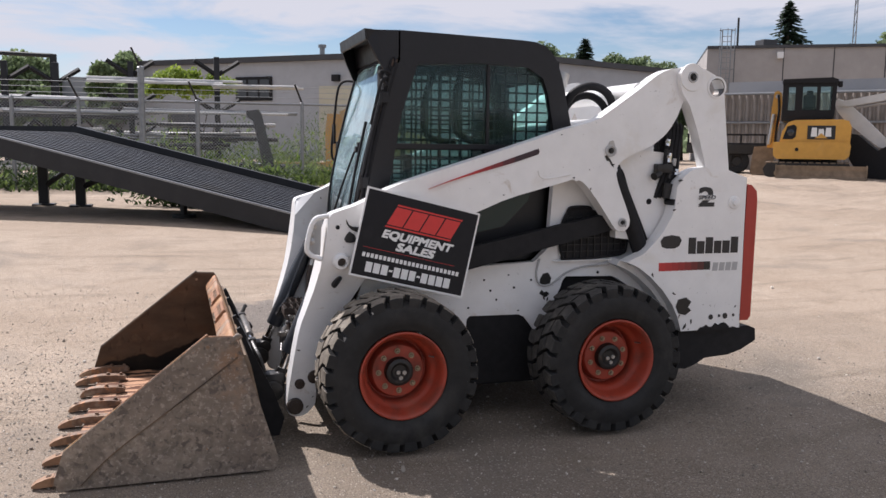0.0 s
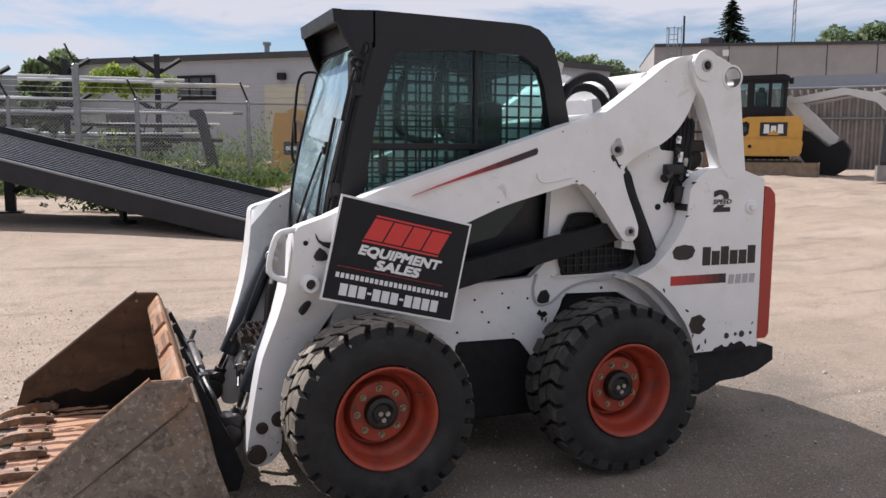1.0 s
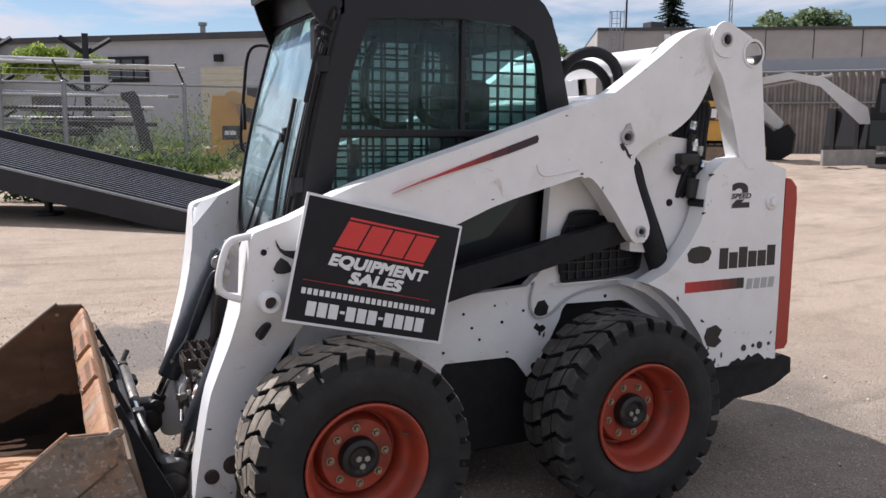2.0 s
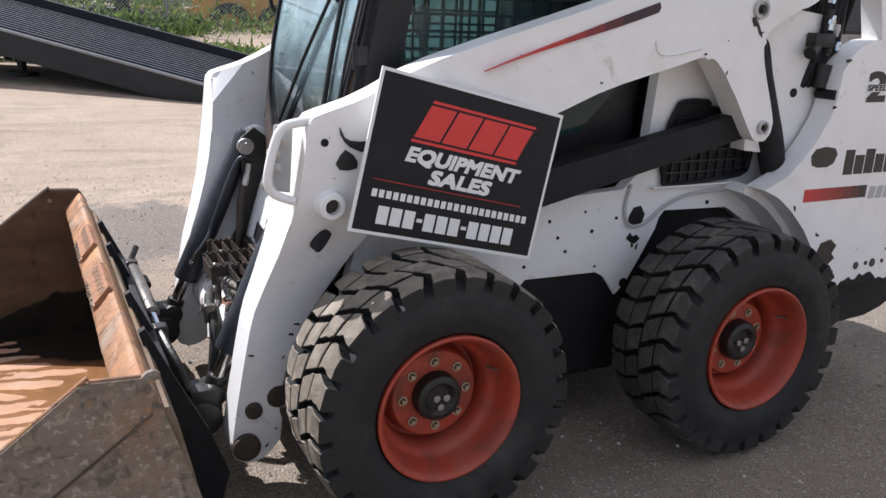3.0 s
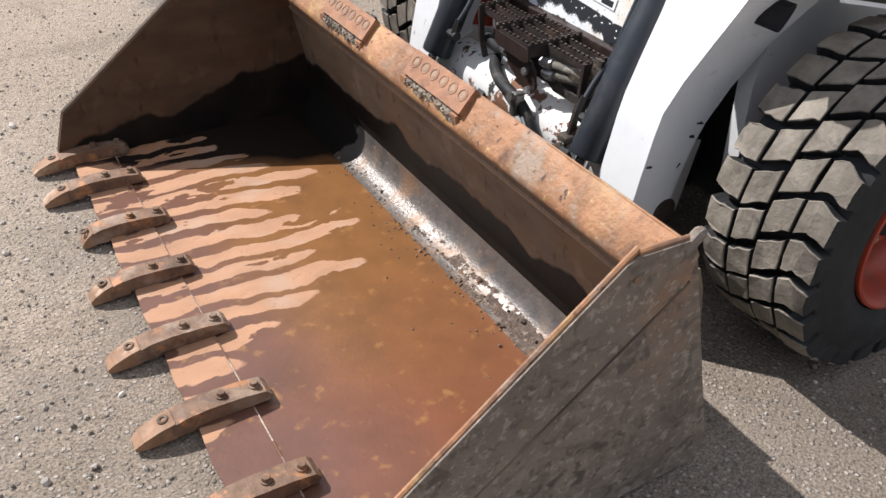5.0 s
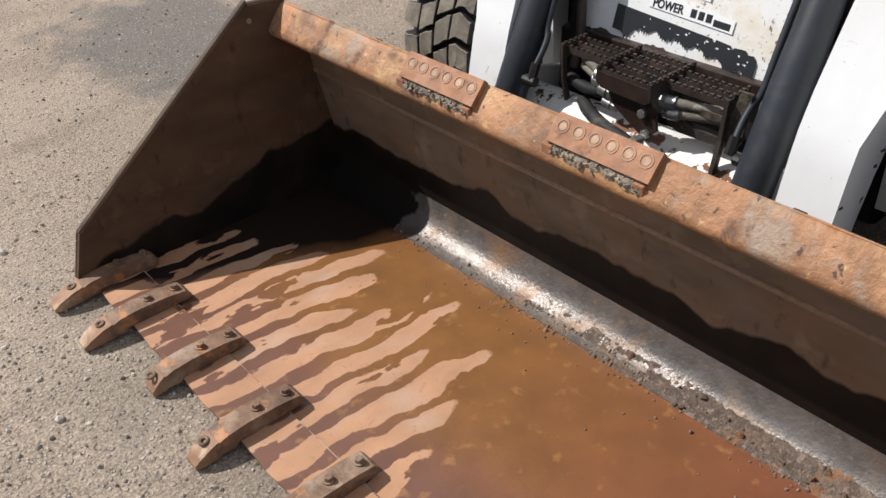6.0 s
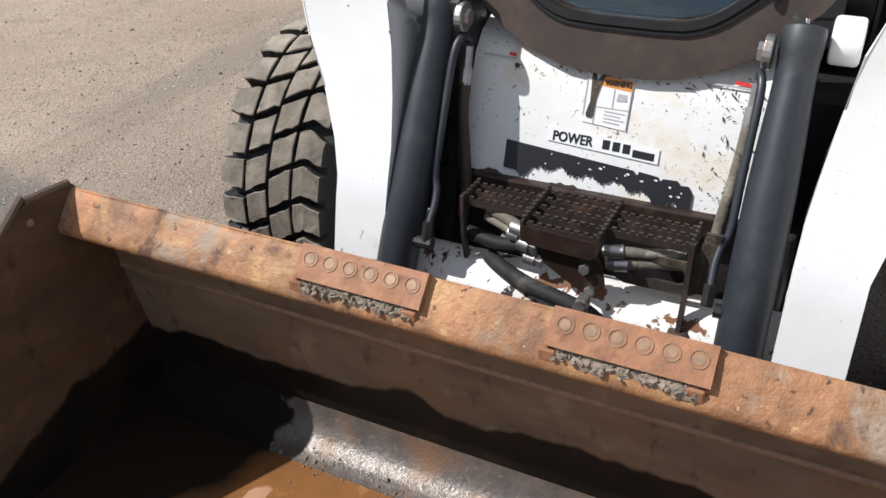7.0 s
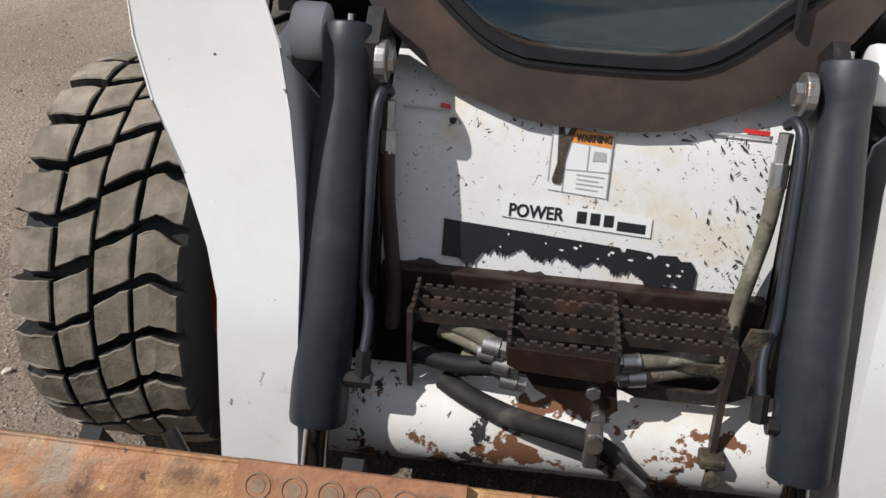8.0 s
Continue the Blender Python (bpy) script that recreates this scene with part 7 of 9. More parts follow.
for k in range(26):
    y = lumps.uniform(Y0 + 0.03, -0.15)
    c = Vector((lumps.uniform(-0.745, -0.690), y, 0.0))
    c.z = float(np.interp(c.x, [q[0] for q in across], [q[1] for q in across])) + 0.002
    r = 0.003 + 0.007 * lumps.random() ** 2
    made = bmesh.ops.create_icosphere(crust, subdivisions=2, radius=r, matrix=Matrix.LocRotScale(c, Euler((lumps.random() * 6, lumps.random() * 6, lumps.random() * 6)), (1.5, 1.1, 0.6)))
    for v_ in made["verts"]:
        v_.co += (v_.co - c) * 0.35 * noise.noise(v_.co * 190)
part("heel_mud", crust, HEEL_MUD, bucket, "crust of half-dry mud on the heel", smooth=50)

# ---- things behind: ramp, fence, racks, machines, buildings, trees ----
def spot(az, dist, z=0.0):
    """A place by its bearing from +y towards +x, in degrees, and its distance from the start of the walk."""
    return Vector((-1.02 + dist * math.sin(radians(az)), -4.70 + dist * math.cos(radians(az)), z))


def seat_on_ground(p, lift=0.0):
    return Vector((p.x, p.y, ground_z(p.x, p.y) + lift))


SIDING = material("grey_metal_siding", (0.37, 0.382, 0.405), 0.55, grain=0.05, grain_scale=2.0, spots=[((0.315, 0.325, 0.345), 0.6, 0.52, 0.3, 0.6)])
CONCRETE = material("grey_block_wall", (0.37, 0.345, 0.33), 0.8, grain=0.07, grain_scale=1.5, spots=[((0.29, 0.275, 0.265), 0.4, 0.52, 0.3, 0.8)])
ROOF_DARK = material("dark_roof_edge", (0.05, 0.05, 0.055), 0.6, grain=0.1, grain_scale=2)
CREAM = material("cream_door_paint", (0.50, 0.47, 0.36), 0.6, grain=0.05, grain_scale=3)
GALV = material("galvanised_steel", (0.27, 0.28, 0.29), 0.42, 0.6, grain=0.12, grain_scale=8)
WIRE = material("fence_wire", (0.33, 0.34, 0.35), 0.5, 0.5, grain=0.1, grain_scale=8)
PALE_PIPE = material("pale_pipe", (0.62, 0.61, 0.59), 0.5, grain=0.08, grain_scale=4)
RAMP_BLACK = material("black_ramp_steel", (0.010, 0.011, 0.0145), 0.5, 0.1, grain=0.25, grain_scale=4, spots=[((0.035, 0.034, 0.034), 1.5, 0.55, 0.3, 0.7)])
RAMP_GRATE = material("worn_ramp_grating", (0.046, 0.049, 0.058), 0.5, 0.2, grain=0.3, grain_scale=6, spots=[((0.036, 0.035, 0.036), 1.1, 0.48, 0.25, 0.6)])
YELLOW = material("machine_yellow", (0.61, 0.320, 0.052), 0.45, grain=0.08, grain_scale=5, spots=[((0.40, 0.25, 0.10), 2.5, 0.60, 0.3, 0.7)])
PALE_YELLOW = material("faded_machine_yellow", (0.52, 0.31, 0.085), 0.5, grain=0.1, grain_scale=5, spots=[((0.38, 0.24, 0.10), 2.0, 0.58, 0.3, 0.7)])
BLADE_GREY = material("dusty_grey_steel", (0.30, 0.28, 0.265), 0.6, 0.2, grain=0.2, grain_scale=4, spots=[((0.20, 0.16, 0.13), 2.5, 0.55, 0.2, 0.6)])
DARK_MACHINE = material("dark_green_machine_paint", (0.016, 0.022, 0.022), 0.45, grain=0.1, grain_scale=4)
MACHINE_WHITE = material("machine_white", (0.66, 0.65, 0.63), 0.45, grain=0.06, grain_scale=5)
DIRTY_STEEL = material("dirt_covered_steel", (0.24, 0.18, 0.125), 0.85, grain=0.25, grain_scale=6, bump=0.2)
CORRUGATED = material("dull_corrugated_sheet", (0.25, 0.225, 0.205), 0.6, 0.2, grain=0.12, grain_scale=3, spots=[((0.19, 0.155, 0.13), 0.9, 0.55, 0.25, 0.7)])
DARK_GLASS = material("dark_pane", (0.02, 0.022, 0.025), 0.08, spec=0.7, grain=0.0)
TIMBER = material("yellow_timber", (0.46, 0.32, 0.13), 0.8, grain=0.2, grain_scale=9)


def leaf_material(name, base, hi):
    m = bpy.data.materials.new(name)
    m.use_nodes = True
    t = m.node_tree
    b = t.nodes["Principled BSDF"]
    g = t.nodes.new("ShaderNodeNewGeometry")
    r = t.nodes.new("ShaderNodeValToRGB")
    r.color_ramp.elements[0].color, r.color_ramp.elements[1].color = (*base, 1), (*hi, 1)
    t.links.new(g.outputs["Random Per Island"], r.inputs["Fac"])
    t.links.new(r.outputs["Color"], b.inputs["Base Color"])
    b.inputs["Roughness"].default_value = 0.65
    b.inputs["Specular IOR Level"].default_value = 0.25
    thin = t.nodes.new("ShaderNodeBsdfTranslucent")
    t.links.new(r.outputs["Color"], thin.inputs["Color"])
    both = t.nodes.new("ShaderNodeMixShader")
    both.inputs["Fac"].default_value = 0.45
    t.links.new(b.outputs["BSDF"], both.inputs[1])
    t.links.new(thin.outputs["BSDF"], both.inputs[2])
    t.links.new(both.outputs["Shader"], t.nodes["Material Output"].inputs["Surface"])
    return m


LEAF = leaf_material("tree_leaves", (0.10, 0.145, 0.070), (0.26, 0.33, 0.165))
LEAF_BRIGHT = leaf_material("bush_leaves", (0.16, 0.24, 0.03), (0.34, 0.42, 0.08))
NEEDLE = leaf_material("spruce_needles", (0.016, 0.030, 0.019), (0.045, 0.070, 0.040))
WEED = leaf_material("weed_leaves", (0.040, 0.075, 0.018), (0.20, 0.27, 0.075))
# weed leaves with the shade beyond the ramp put into their colour
SHADED_WEED = leaf_material("shaded_undergrowth_leaves", (0.018, 0.030, 0.010), (0.060, 0.090, 0.030))
BARK = material("bark", (0.085, 0.065, 0.05), 0.9, grain=0.3, grain_scale=6, bump=0.3)


def face_mesh(name, verts, faces, mat, parent=None, label="", kind=""):
    me = bpy.data.meshes.new(name)
    me.from_pydata(verts, [], faces)
    me.materials.append(mat)
    ob = new(name, me)
    if parent is not None:
        attach(ob, parent)
    return tagged(ob, label, kind=kind)


def wall_run(a, b, z0, z1, th):
    """A straight wall from a to b; its body lies to the left of that way."""
    a, b = Vector(a), Vector(b)
    d = (b - a).normalized()
    n = Vector((-d.y, d.x, 0)) * th
    bm = bmesh.new()
    vs = [bm.verts.new((p.x, p.y, z)) for z in (z0, z1) for p in (a, b, b + n, a + n)]
    for f in ((0, 1, 2, 3), (4, 5, 6, 7), (0, 1, 5, 4), (1, 2, 6, 5), (2, 3, 7, 6), (3, 0, 4, 7)):
        bm.faces.new([vs[i] for i in f])
    return bm


# ---- loading ramp ----
RU, RN = Vector((0.846, -0.533, 0)), Vector((0.533, 0.846, 0))
RA = Vector((-4.30, 11.19, 0))       # near edge where the slope begins
ramp = root("loading_ramp", tuple(RA), "black steel loading ramp with grated deck, sloping to the ground", "loading ramp")


def ramp_pt(s, w, z):
    p = RA + RU * s + RN * w
    return Vector((p.x, p.y, z))


def deck_z(s):
    return 1.677 - 0.211 * max(s, 0.15)


def ramp_strip(w0, w1, s0, s1, low, high):
    """A bar along the ramp between two offsets across it, following the slope."""
    ss = [s0] + ([0.15] if s0 < 0.15 < s1 else []) + [s1]
    bm = bmesh.new()
    rings = [[bm.verts.new(ramp_pt(s, w, deck_z(s) + h)) for w, h in ((w0, low), (w1, low), (w1, high), (w0, high))] for s in ss]
    for a, b in zip(rings, rings[1:]):
        for i in range(4):
            bm.faces.new((a[i], a[(i + 1) % 4], b[(i + 1) % 4], b[i]))
    bm.faces.new(rings[0])
    bm.faces.new(rings[-1])
    return bm


RW = 2.54
part("side_beam", ramp_strip(-0.02, 0.10, -5.0, 6.75, -0.30, 0.02), RAMP_BLACK, ramp)
part("side_beam", ramp_strip(RW - 0.10, RW + 0.02, -5.0, 6.75, -0.30, 0.02), RAMP_BLACK, ramp)
part("kerb_rail", ramp_strip(RW - 0.04, RW + 0.06, -3.6, 6.75, 0.02, 0.15), RAMP_BLACK, ramp)
part("deck_plate", ramp_strip(0.10, RW - 0.10, -5.0, 6.75, -0.06, -0.02), RAMP_BLACK, ramp)
part("edge_strip", ramp_strip(-0.03, 0.0, -5.0, 6.75, 0.0, 0.028), GALV, ramp, "bright worn edge strip")
gb = bmesh.new()
for k in range(15):
    w = 0.14 + (RW - 0.36) * k / 14
    gb = merge(gb, ramp_strip(w, w + 0.055, -4.9, 6.75, -0.02, 0.035))
part("deck_grating", gb, RAMP_GRATE, ramp, "rows of worn grating bars")
for s, sides in ((-4.9, (0.15, RW - 0.15)), (-0.56, (RW - 0.15,)), (0.29, (RW - 0.15,))):
    for w in sides:
        p = ramp_pt(s, w, 0)
        z1 = deck_z(s) - 0.30
        gz = ground_z(p.x, p.y)
        part("leg", box(p.x - 0.09, p.x + 0.09, p.y - 0.09, p.y + 0.09, gz - 0.02, z1, 0.01), RAMP_BLACK, ramp)
        part("foot", box(p.x - 0.20, p.x + 0.20, p.y - 0.20, p.y + 0.20, gz - 0.02, gz + 0.03, 0.006), RAMP_BLACK, ramp)
        q = ramp_pt(s + 0.95, w, deck_z(s + 0.95) - 0.40)
        part("brace", rod((p.x, p.y, gz + 0.35), q, 0.055, 4), RAMP_BLACK, ramp)
for s in (3.46,):
    p = ramp_pt(s, 0.9, 0)
    gz = ground_z(p.x, p.y)
    part("support_jack", merge(rod((p.x, p.y, gz), (p.x, p.y, deck_z(s) - 0.05), 0.06, 10), rod((p.x, p.y, gz), (p.x, p.y, gz + 0.05), 0.20, 16)), RAMP_BLACK, ramp)

# ---- chain link fence ----
FA, FB = spot(-20, 26.0), spot(24, 25.0)
FU = (FB - FA).normalized()
FLEN = (FB - FA).length
fence = root("chain_link_fence", tuple(FA), "galvanised chain link fence with angled barb arms", "fence")
FH = 2.62


def fence_s(az):
    """How far along the fence a bearing meets it."""
    w = Vector((math.sin(radians(az)), math.cos(radians(az)), 0))
    o = spot(0, 0)
    n = Vector((-FU.y, FU.x, 0))
    d = (FA - o).dot(n) / w.dot(n)
    return (o + w * d - FA).dot(FU)


for az, r, h in ((-16.5, 0.05, FH), (-9.3, 0.05, FH), (-5.6, 0.05, FH), (-1.9, 0.085, 3.45), (1.5, 0.06, FH), (8.2, 0.05, FH), (15.0, 0.05, FH), (21.5, 0.05, FH)):
    p = FA + FU * fence_s(az)
    part("post", merge(rod((p.x, p.y, -0.1), (p.x, p.y, h), r, 14), rod((p.x, p.y, h), (p.x, p.y, h + 0.05), r * 1.15, 14, r * 0.3)), GALV, fence, smooth=40)
    if r < 0.09 and az > -9:
        part("barb_arm", rod((p.x, p.y, h), (p.x - 0.22, p.y - 0.15, h + 0.50), 0.028, 6), DARK_STEEL, fence)
for z in (FH - 0.04, 0.12):
    part("rail", rod((FA.x, FA.y, z), (FB.x, FB.y, z), 0.028, 10), GALV, fence, smooth=40)
wv, wf = [], []


def ribbon(p, q, w, up):
    i = len(wv)
    s = up * w
    wv.extend([tuple(p - s), tuple(q - s), tuple(q + s), tuple(p + s)])
    wf.append((i, i + 1, i + 2, i + 3))


s = -FH
while s < FLEN:
    for sign_ in (1, -1):
        a0, a1 = max(0.0, s), min(FLEN, s + FH)
        z0, z1 = (a0 - s, a1 - s) if sign_ > 0 else (FH - (a0 - s), FH - (a1 - s))
        if a1 > a0:
            ribbon(FA + FU * a0 + Vector((0, 0, z0)), FA + FU * a1 + Vector((0, 0, z1)), 0.0042, (FU * -sign_ + Vector((0, 0, 1))).normalized())
    s += 0.085
face_mesh("chain_link", wv, wf, WIRE, fence, "woven wire mesh", "stuff")
for k in range(3):
    part("barbed_wire", rod(FA + Vector((-0.06 * k, -0.05 * k, FH + 0.14 + 0.14 * k)), FB + Vector((-0.06 * k, -0.05 * k, FH + 0.14 + 0.14 * k)), 0.007, 4), WIRE, fence)

# ---- cantilever racks with pipes ----
def pipe_rack(az, dist, h, arms):
    p = spot(az, dist)
    r = root("pipe_rack", tuple(p), "black steel cantilever rack with upswept arms, holding long pipes", "rack", "pipe racks")
    part("post", box(p.x - 0.09, p.x + 0.09, p.y - 0.09, p.y + 0.09, -0.1, h, 0.01), RAMP_BLACK, r)
    for z in arms:
        for sx in (-1, 1):
            part("arm", rod((p.x, p.y, z), (p.x + sx * 0.72, p.y - 0.1, z + 0.46), 0.075, 4), MATT_BLACK, r)
    part("foot", box(p.x - 0.9, p.x + 0.9, p.y - 0.12, p.y + 0.12, -0.1, 0.12, 0.01), RAMP_BLACK, r)
    return r


for az, d, h, arms in ((-9.6, 29.0, 3.9, (1.6, 2.5, 3.3)), (-6.8, 30.0, 4.0, (1.7, 2.5, 3.35)), (-2.5, 29.5, 4.1, (1.6, 2.6, 3.65)), (2.75, 29.5, 4.35, (1.5, 2.5, 3.75)), (-13.5, 29.0, 3.8, (1.5, 2.4, 3.2))):
    pipe_rack(az, d, h, arms)
gantry = root("storage_frame", tuple(spot(-9.5, 31)), "dark steel storage frame with a level top beam", "frame")
for az in (-14.0, -6.9):
    p = spot(az, 31.0)
    part("post", box(p.x - 0.1, p.x + 0.1, p.y - 0.1, p.y + 0.1, -0.1, 4.35, 0.01), RAMP_BLACK, gantry)
a_, b_ = spot(-14.0, 31.0, 4.3), spot(-6.9, 31.0, 4.3)
part("beam", rod(a_, b_, 0.07, 6), RAMP_BLACK, gantry)
rp = random.Random(12)
for az0, az1, d, z, n in ((-10.5, -1.9, 28.8, 2.75, 3), (-5.2, 3.6, 29.0, 3.35, 4), (-3.0, 7.4, 28.6, 2.40, 5), (-3.5, 4.6, 29.2, 1.62, 5), (-12, -4, 29.0, 1.75, 4), (2.2, 8.0, 28.9, 3.28, 2), (-11.0, -2.5, 28.6, 1.05, 5), (-1.5, 6.0, 28.4, 0.75, 4)):
    for k in range(n):
        q0, q1 = spot(az0 + rp.uniform(-0.8, 0.8), d + 0.16 * k), spot(az1 + rp.uniform(-0.8, 0.8), d + 0.16 * k)
        zz = z + rp.uniform(0, 0.12) + 0.03 * k
        pp = part("pipe", rod((q0.x, q0.y, zz), (q1.x, q1.y, zz + rp.uniform(-0.04, 0.04)), rp.uniform(0.03, 0.065), 10), rp.choice((PALE_PIPE, PALE_PIPE, GALV, GALV, DARK_STEEL, DARK_STEEL)), smooth=40)
        tagged(pp, "long straight steel pipe lying on the rack arms", "pipe", "stacked pipes")

# lower stacks under the racks
for az0, az1, d, z, n in ((-11, -3.0, 28.2, 0.55, 6), (-4.0, 3.2, 28.0, 1.25, 4), (-2.0, 5.5, 28.2, 2.0, 3), (-0.5, 6.5, 27.9, 0.40, 6), (0.8, 5.2, 28.4, 1.55, 4), (-10, -2.0, 28.4, 2.15, 6)):
    for k in range(n):
        q0, q1 = spot(az0 + rp.uniform(-1.2, 1.2), d + 0.22 * k), spot(az1 + rp.uniform(-1.5, 1.5), d + 0.22 * k)
        zz = z + rp.uniform(0, 0.30) + 0.02 * k
        pp = part("pipe", rod((q0.x, q0.y, zz), (q1.x, q1.y, zz + rp.uniform(-0.06, 0.06)), rp.uniform(0.03, 0.07), 8), rp.choice((PALE_PIPE, PALE_PIPE, GALV, GALV, DARK_STEEL) if az0 < -5 else (PALE_PIPE, DARK_STEEL, DARK_STEEL, DARK_STEEL, DIRTY_STEEL)), smooth=40)
        tagged(pp, "long straight steel pipe in a low stack", "pipe", "stacked pipes")

# ---- machines behind the fence ----
def yellow_loader():
    p = spot(12.9, 27.0)
    u = Vector((0.93, -0.36, 0)).normalized()
    n = Vector((u.y, -u.x, 0))
    M = Matrix(((u.x, -n.x, 0, p.x), (u.y, -n.y, 0, p.y), (0, 0, 1, 0), (0, 0, 0, 1)))
    r = root("wheel_loader", tuple(p), "yellow compact loader with black tyres parked in the weeds", "loader")

    def put(name, bm, mat, smooth=None):
        bm.transform(M)
        return part(name, bm, mat, r, smooth=smooth)
    put("body", prism([(-1.35, 0.45), (-1.38, 1.9), (-1.3, 2.45), (-0.75, 2.45), (-0.55, 1.75), (1.4, 1.35), (1.5, 0.55)], "y", -0.75, 0.75, 0.04), YELLOW)
    put("lift_arm", prism([(-0.9, 2.5), (-0.7, 2.6), (1.9, 1.75), (2.1, 0.6), (1.9, 0.6), (1.7, 1.45), (-0.8, 2.3)], "y", -0.98, -0.80, 0.02), PALE_YELLOW)
    put("cab", prism([(-0.4, 1.7), (-0.35, 2.75), (0.75, 2.75), (1.0, 1.5)], "y", -0.55, 0.55, 0.04), MATT_BLACK)
    put("badge_panel", box(-1.05, -0.55, -0.765, -0.75, 1.2, 1.6, 0.005), BLACK_PRINT)
    put("number_bar", box(-0.98, -0.66, -0.772, -0.765, 1.34, 1.46, 0.0), WHITE_PRINT)
    for x in (-0.35, 0.95):
        put("tyre", lathe([(0.30, -0.16), (0.52, -0.16), (0.58, -0.10), (0.58, 0.10), (0.52, 0.16), (0.30, 0.16), (0.30, -0.16)], (x, -0.88, 0.56), (0, 1, 0), 28), RUBBER, 40)
        put("rim", lathe([(0.0, 0.10), (0.22, 0.10), (0.30, 0.15), (0.31, 0.0), (0.0, 0.0)], (x, -0.88, 0.56), (0, -1, 0), 24), YELLOW, 40)


yellow_loader()
p = spot(5.9, 26.6)
auger = root("auger_attachment", tuple(p), "black steel arm attachment lying among weeds", "attachment")
part("arm", prism([(-0.62, 2.36), (-0.28, 2.42), (-0.17, 2.30), (0.02, 1.5), (0.22, 0.75), (-0.12, 0.7), (-0.25, 1.4), (-0.42, 2.1), (-0.6, 2.2)], "y", -0.15, 0.15, 0.02), RAMP_BLACK, auger)
auger.children[0].data.transform(Matrix.Translation(p) @ Matrix.Diagonal((1.0, 1, 1.05, 1)))
part("base", merge(box(p.x - 1.9, p.x - 0.45, p.y - 0.4, p.y + 0.4, 0.55, 0.92, 0.09), box(p.x - 1.95, p.x - 1.5, p.y - 0.5, p.y + 0.1, 0.62, 1.02, 0.08), box(p.x - 1.6, p.x + 1.2, p.y - 0.3, p.y + 0.3, 0.0, 0.55, 0.03)), MATT_BLACK, auger)
part("bracket", merge(box(p.x - 0.72, p.x - 0.60, p.y - 0.5, p.y - 0.1, 0.45, 1.05, 0.02), box(p.x - 0.60, p.x - 0.38, p.y - 0.48, p.y - 0.15, 0.6, 0.72, 0.02)), STEEL, auger)
part("drum", rod((p.x + 0.1, p.y - 0.4, 0.62), (p.x + 1.1, p.y - 0.2, 0.62), 0.27, 20), MATT_BLACK, auger)
for k in range(6):
    q = spot(7.2 + 0.28 * k, 28.5)
    tagged(part("timber_plank", box(-1.4, 1.4, -0.09, 0.09, 0.5 + 0.07 * k, 0.56 + 0.07 * k, 0.004, Matrix.Translation((q.x, q.y, 0)) @ Matrix.Rotation(-0.25 + 0.03 * k, 4, "Z")), TIMBER), "pale yellow timber plank in a loose pile", "plank", "timber pile")

# ---- warehouse ----
w0, w1, w2 = Vector((-2.8, 47.0, 0)), Vector((12.8, 33.4, 0)), Vector((25.8, 38.3, 0))
grey_building = root("warehouse", tuple(w1), "long low grey metal-clad warehouse with dark roof edge", "building")
part("wall", wall_run(w0, w1, -0.5, 5.8, 9), SIDING, grey_building)
part("wall", wall_run(w1 + (w2 - w1).normalized() * 0.02, w2, -0.5, 5.8, 9), SIDING, grey_building)
wu, wu2 = (w1 - w0).normalized(), (w2 - w1).normalized()
wn, wn2 = Vector((wu.y, -wu.x, 0)), Vector((wu2.y, -wu2.x, 0))
part("roof_edge", wall_run(w0 + wn * 0.25, w1 + wn * 0.25, 5.8, 6.08, 9.3), ROOF_DARK, grey_building)
part("roof_edge", wall_run(w1 + wn2 * 0.25, w2 + wn2 * 0.25, 5.8, 6.08, 9.3), ROOF_DARK, grey_building)
# low wing at the left, with its own roof line
part("wing_wall", wall_run(w0 - wu * 6 + wn * 0.0, w0, -0.5, 5.3, 9), SIDING, grey_building)

def on_wall(s, z0, z1, half, mat, name, parent, proud=0.06, base=w0, u=wu, n=wn):
    c = base + u * s
    return part(name, wall_run(c - u * half + n * proud, c + u * half + n * proud, z0, z1, proud), mat, parent)


win = on_wall(7.9, 3.80, 5.05, 1.15, MATT_BLACK, "window", grey_building, 0.10)
for k in (-1, 0, 1):
    c = w0 + wu * (7.9 + k * 0.73) + wn * 0.13
    part("pane", wall_run(c - wu * 0.30, c + wu * 0.30, 3.95, 4.90, 0.03), DARK_GLASS, win)
gate_door = on_wall(13.1, 0.0, 4.5, 1.15, CREAM, "roller_door", grey_building, 0.05)
for k in range(7):
    part("door_panel", wall_run(w0 + wu * 12.03 + wn * 0.07, w0 + wu * 14.17 + wn * 0.07, 0.1 + 0.62 * k, 0.69 + 0.62 * k, 0.02), CREAM, gate_door)
on_wall(13.0, 4.72, 5.05, 0.2, MATT_BLACK, "wall_lamp", grey_building, 0.25)
on_wall(3.0, 0.0, 3.3, 1.0, ROOF_DARK, "side_door", grey_building, 0.05)
for s_, h in ((10.9, 0.6), (17.2, 0.45)):
    c = w0 + wu * s_ - wn * 2.0
    part("roof_vent", merge(rod((c.x, c.y, 6.0), (c.x, c.y, 6.1 + h), 0.14, 12), rod((c.x, c.y, 6.1 + h), (c.x, c.y, 6.25 + h), 0.22, 12)), GALV, grey_building)

# ---- flat block building with a roof ladder ----
b0, b1 = spot(34.75, 52.6), spot(56, 58)
bu = (b1 - b0).normalized()
bn_ = Vector((bu.y, -bu.x, 0))
block_building = root("block_building", tuple(b0), "flat-roofed grey block building with caged roof ladder", "building")
part("wall", wall_run(b0, b1, -0.5, 7.35, 14), CONCRETE, block_building)
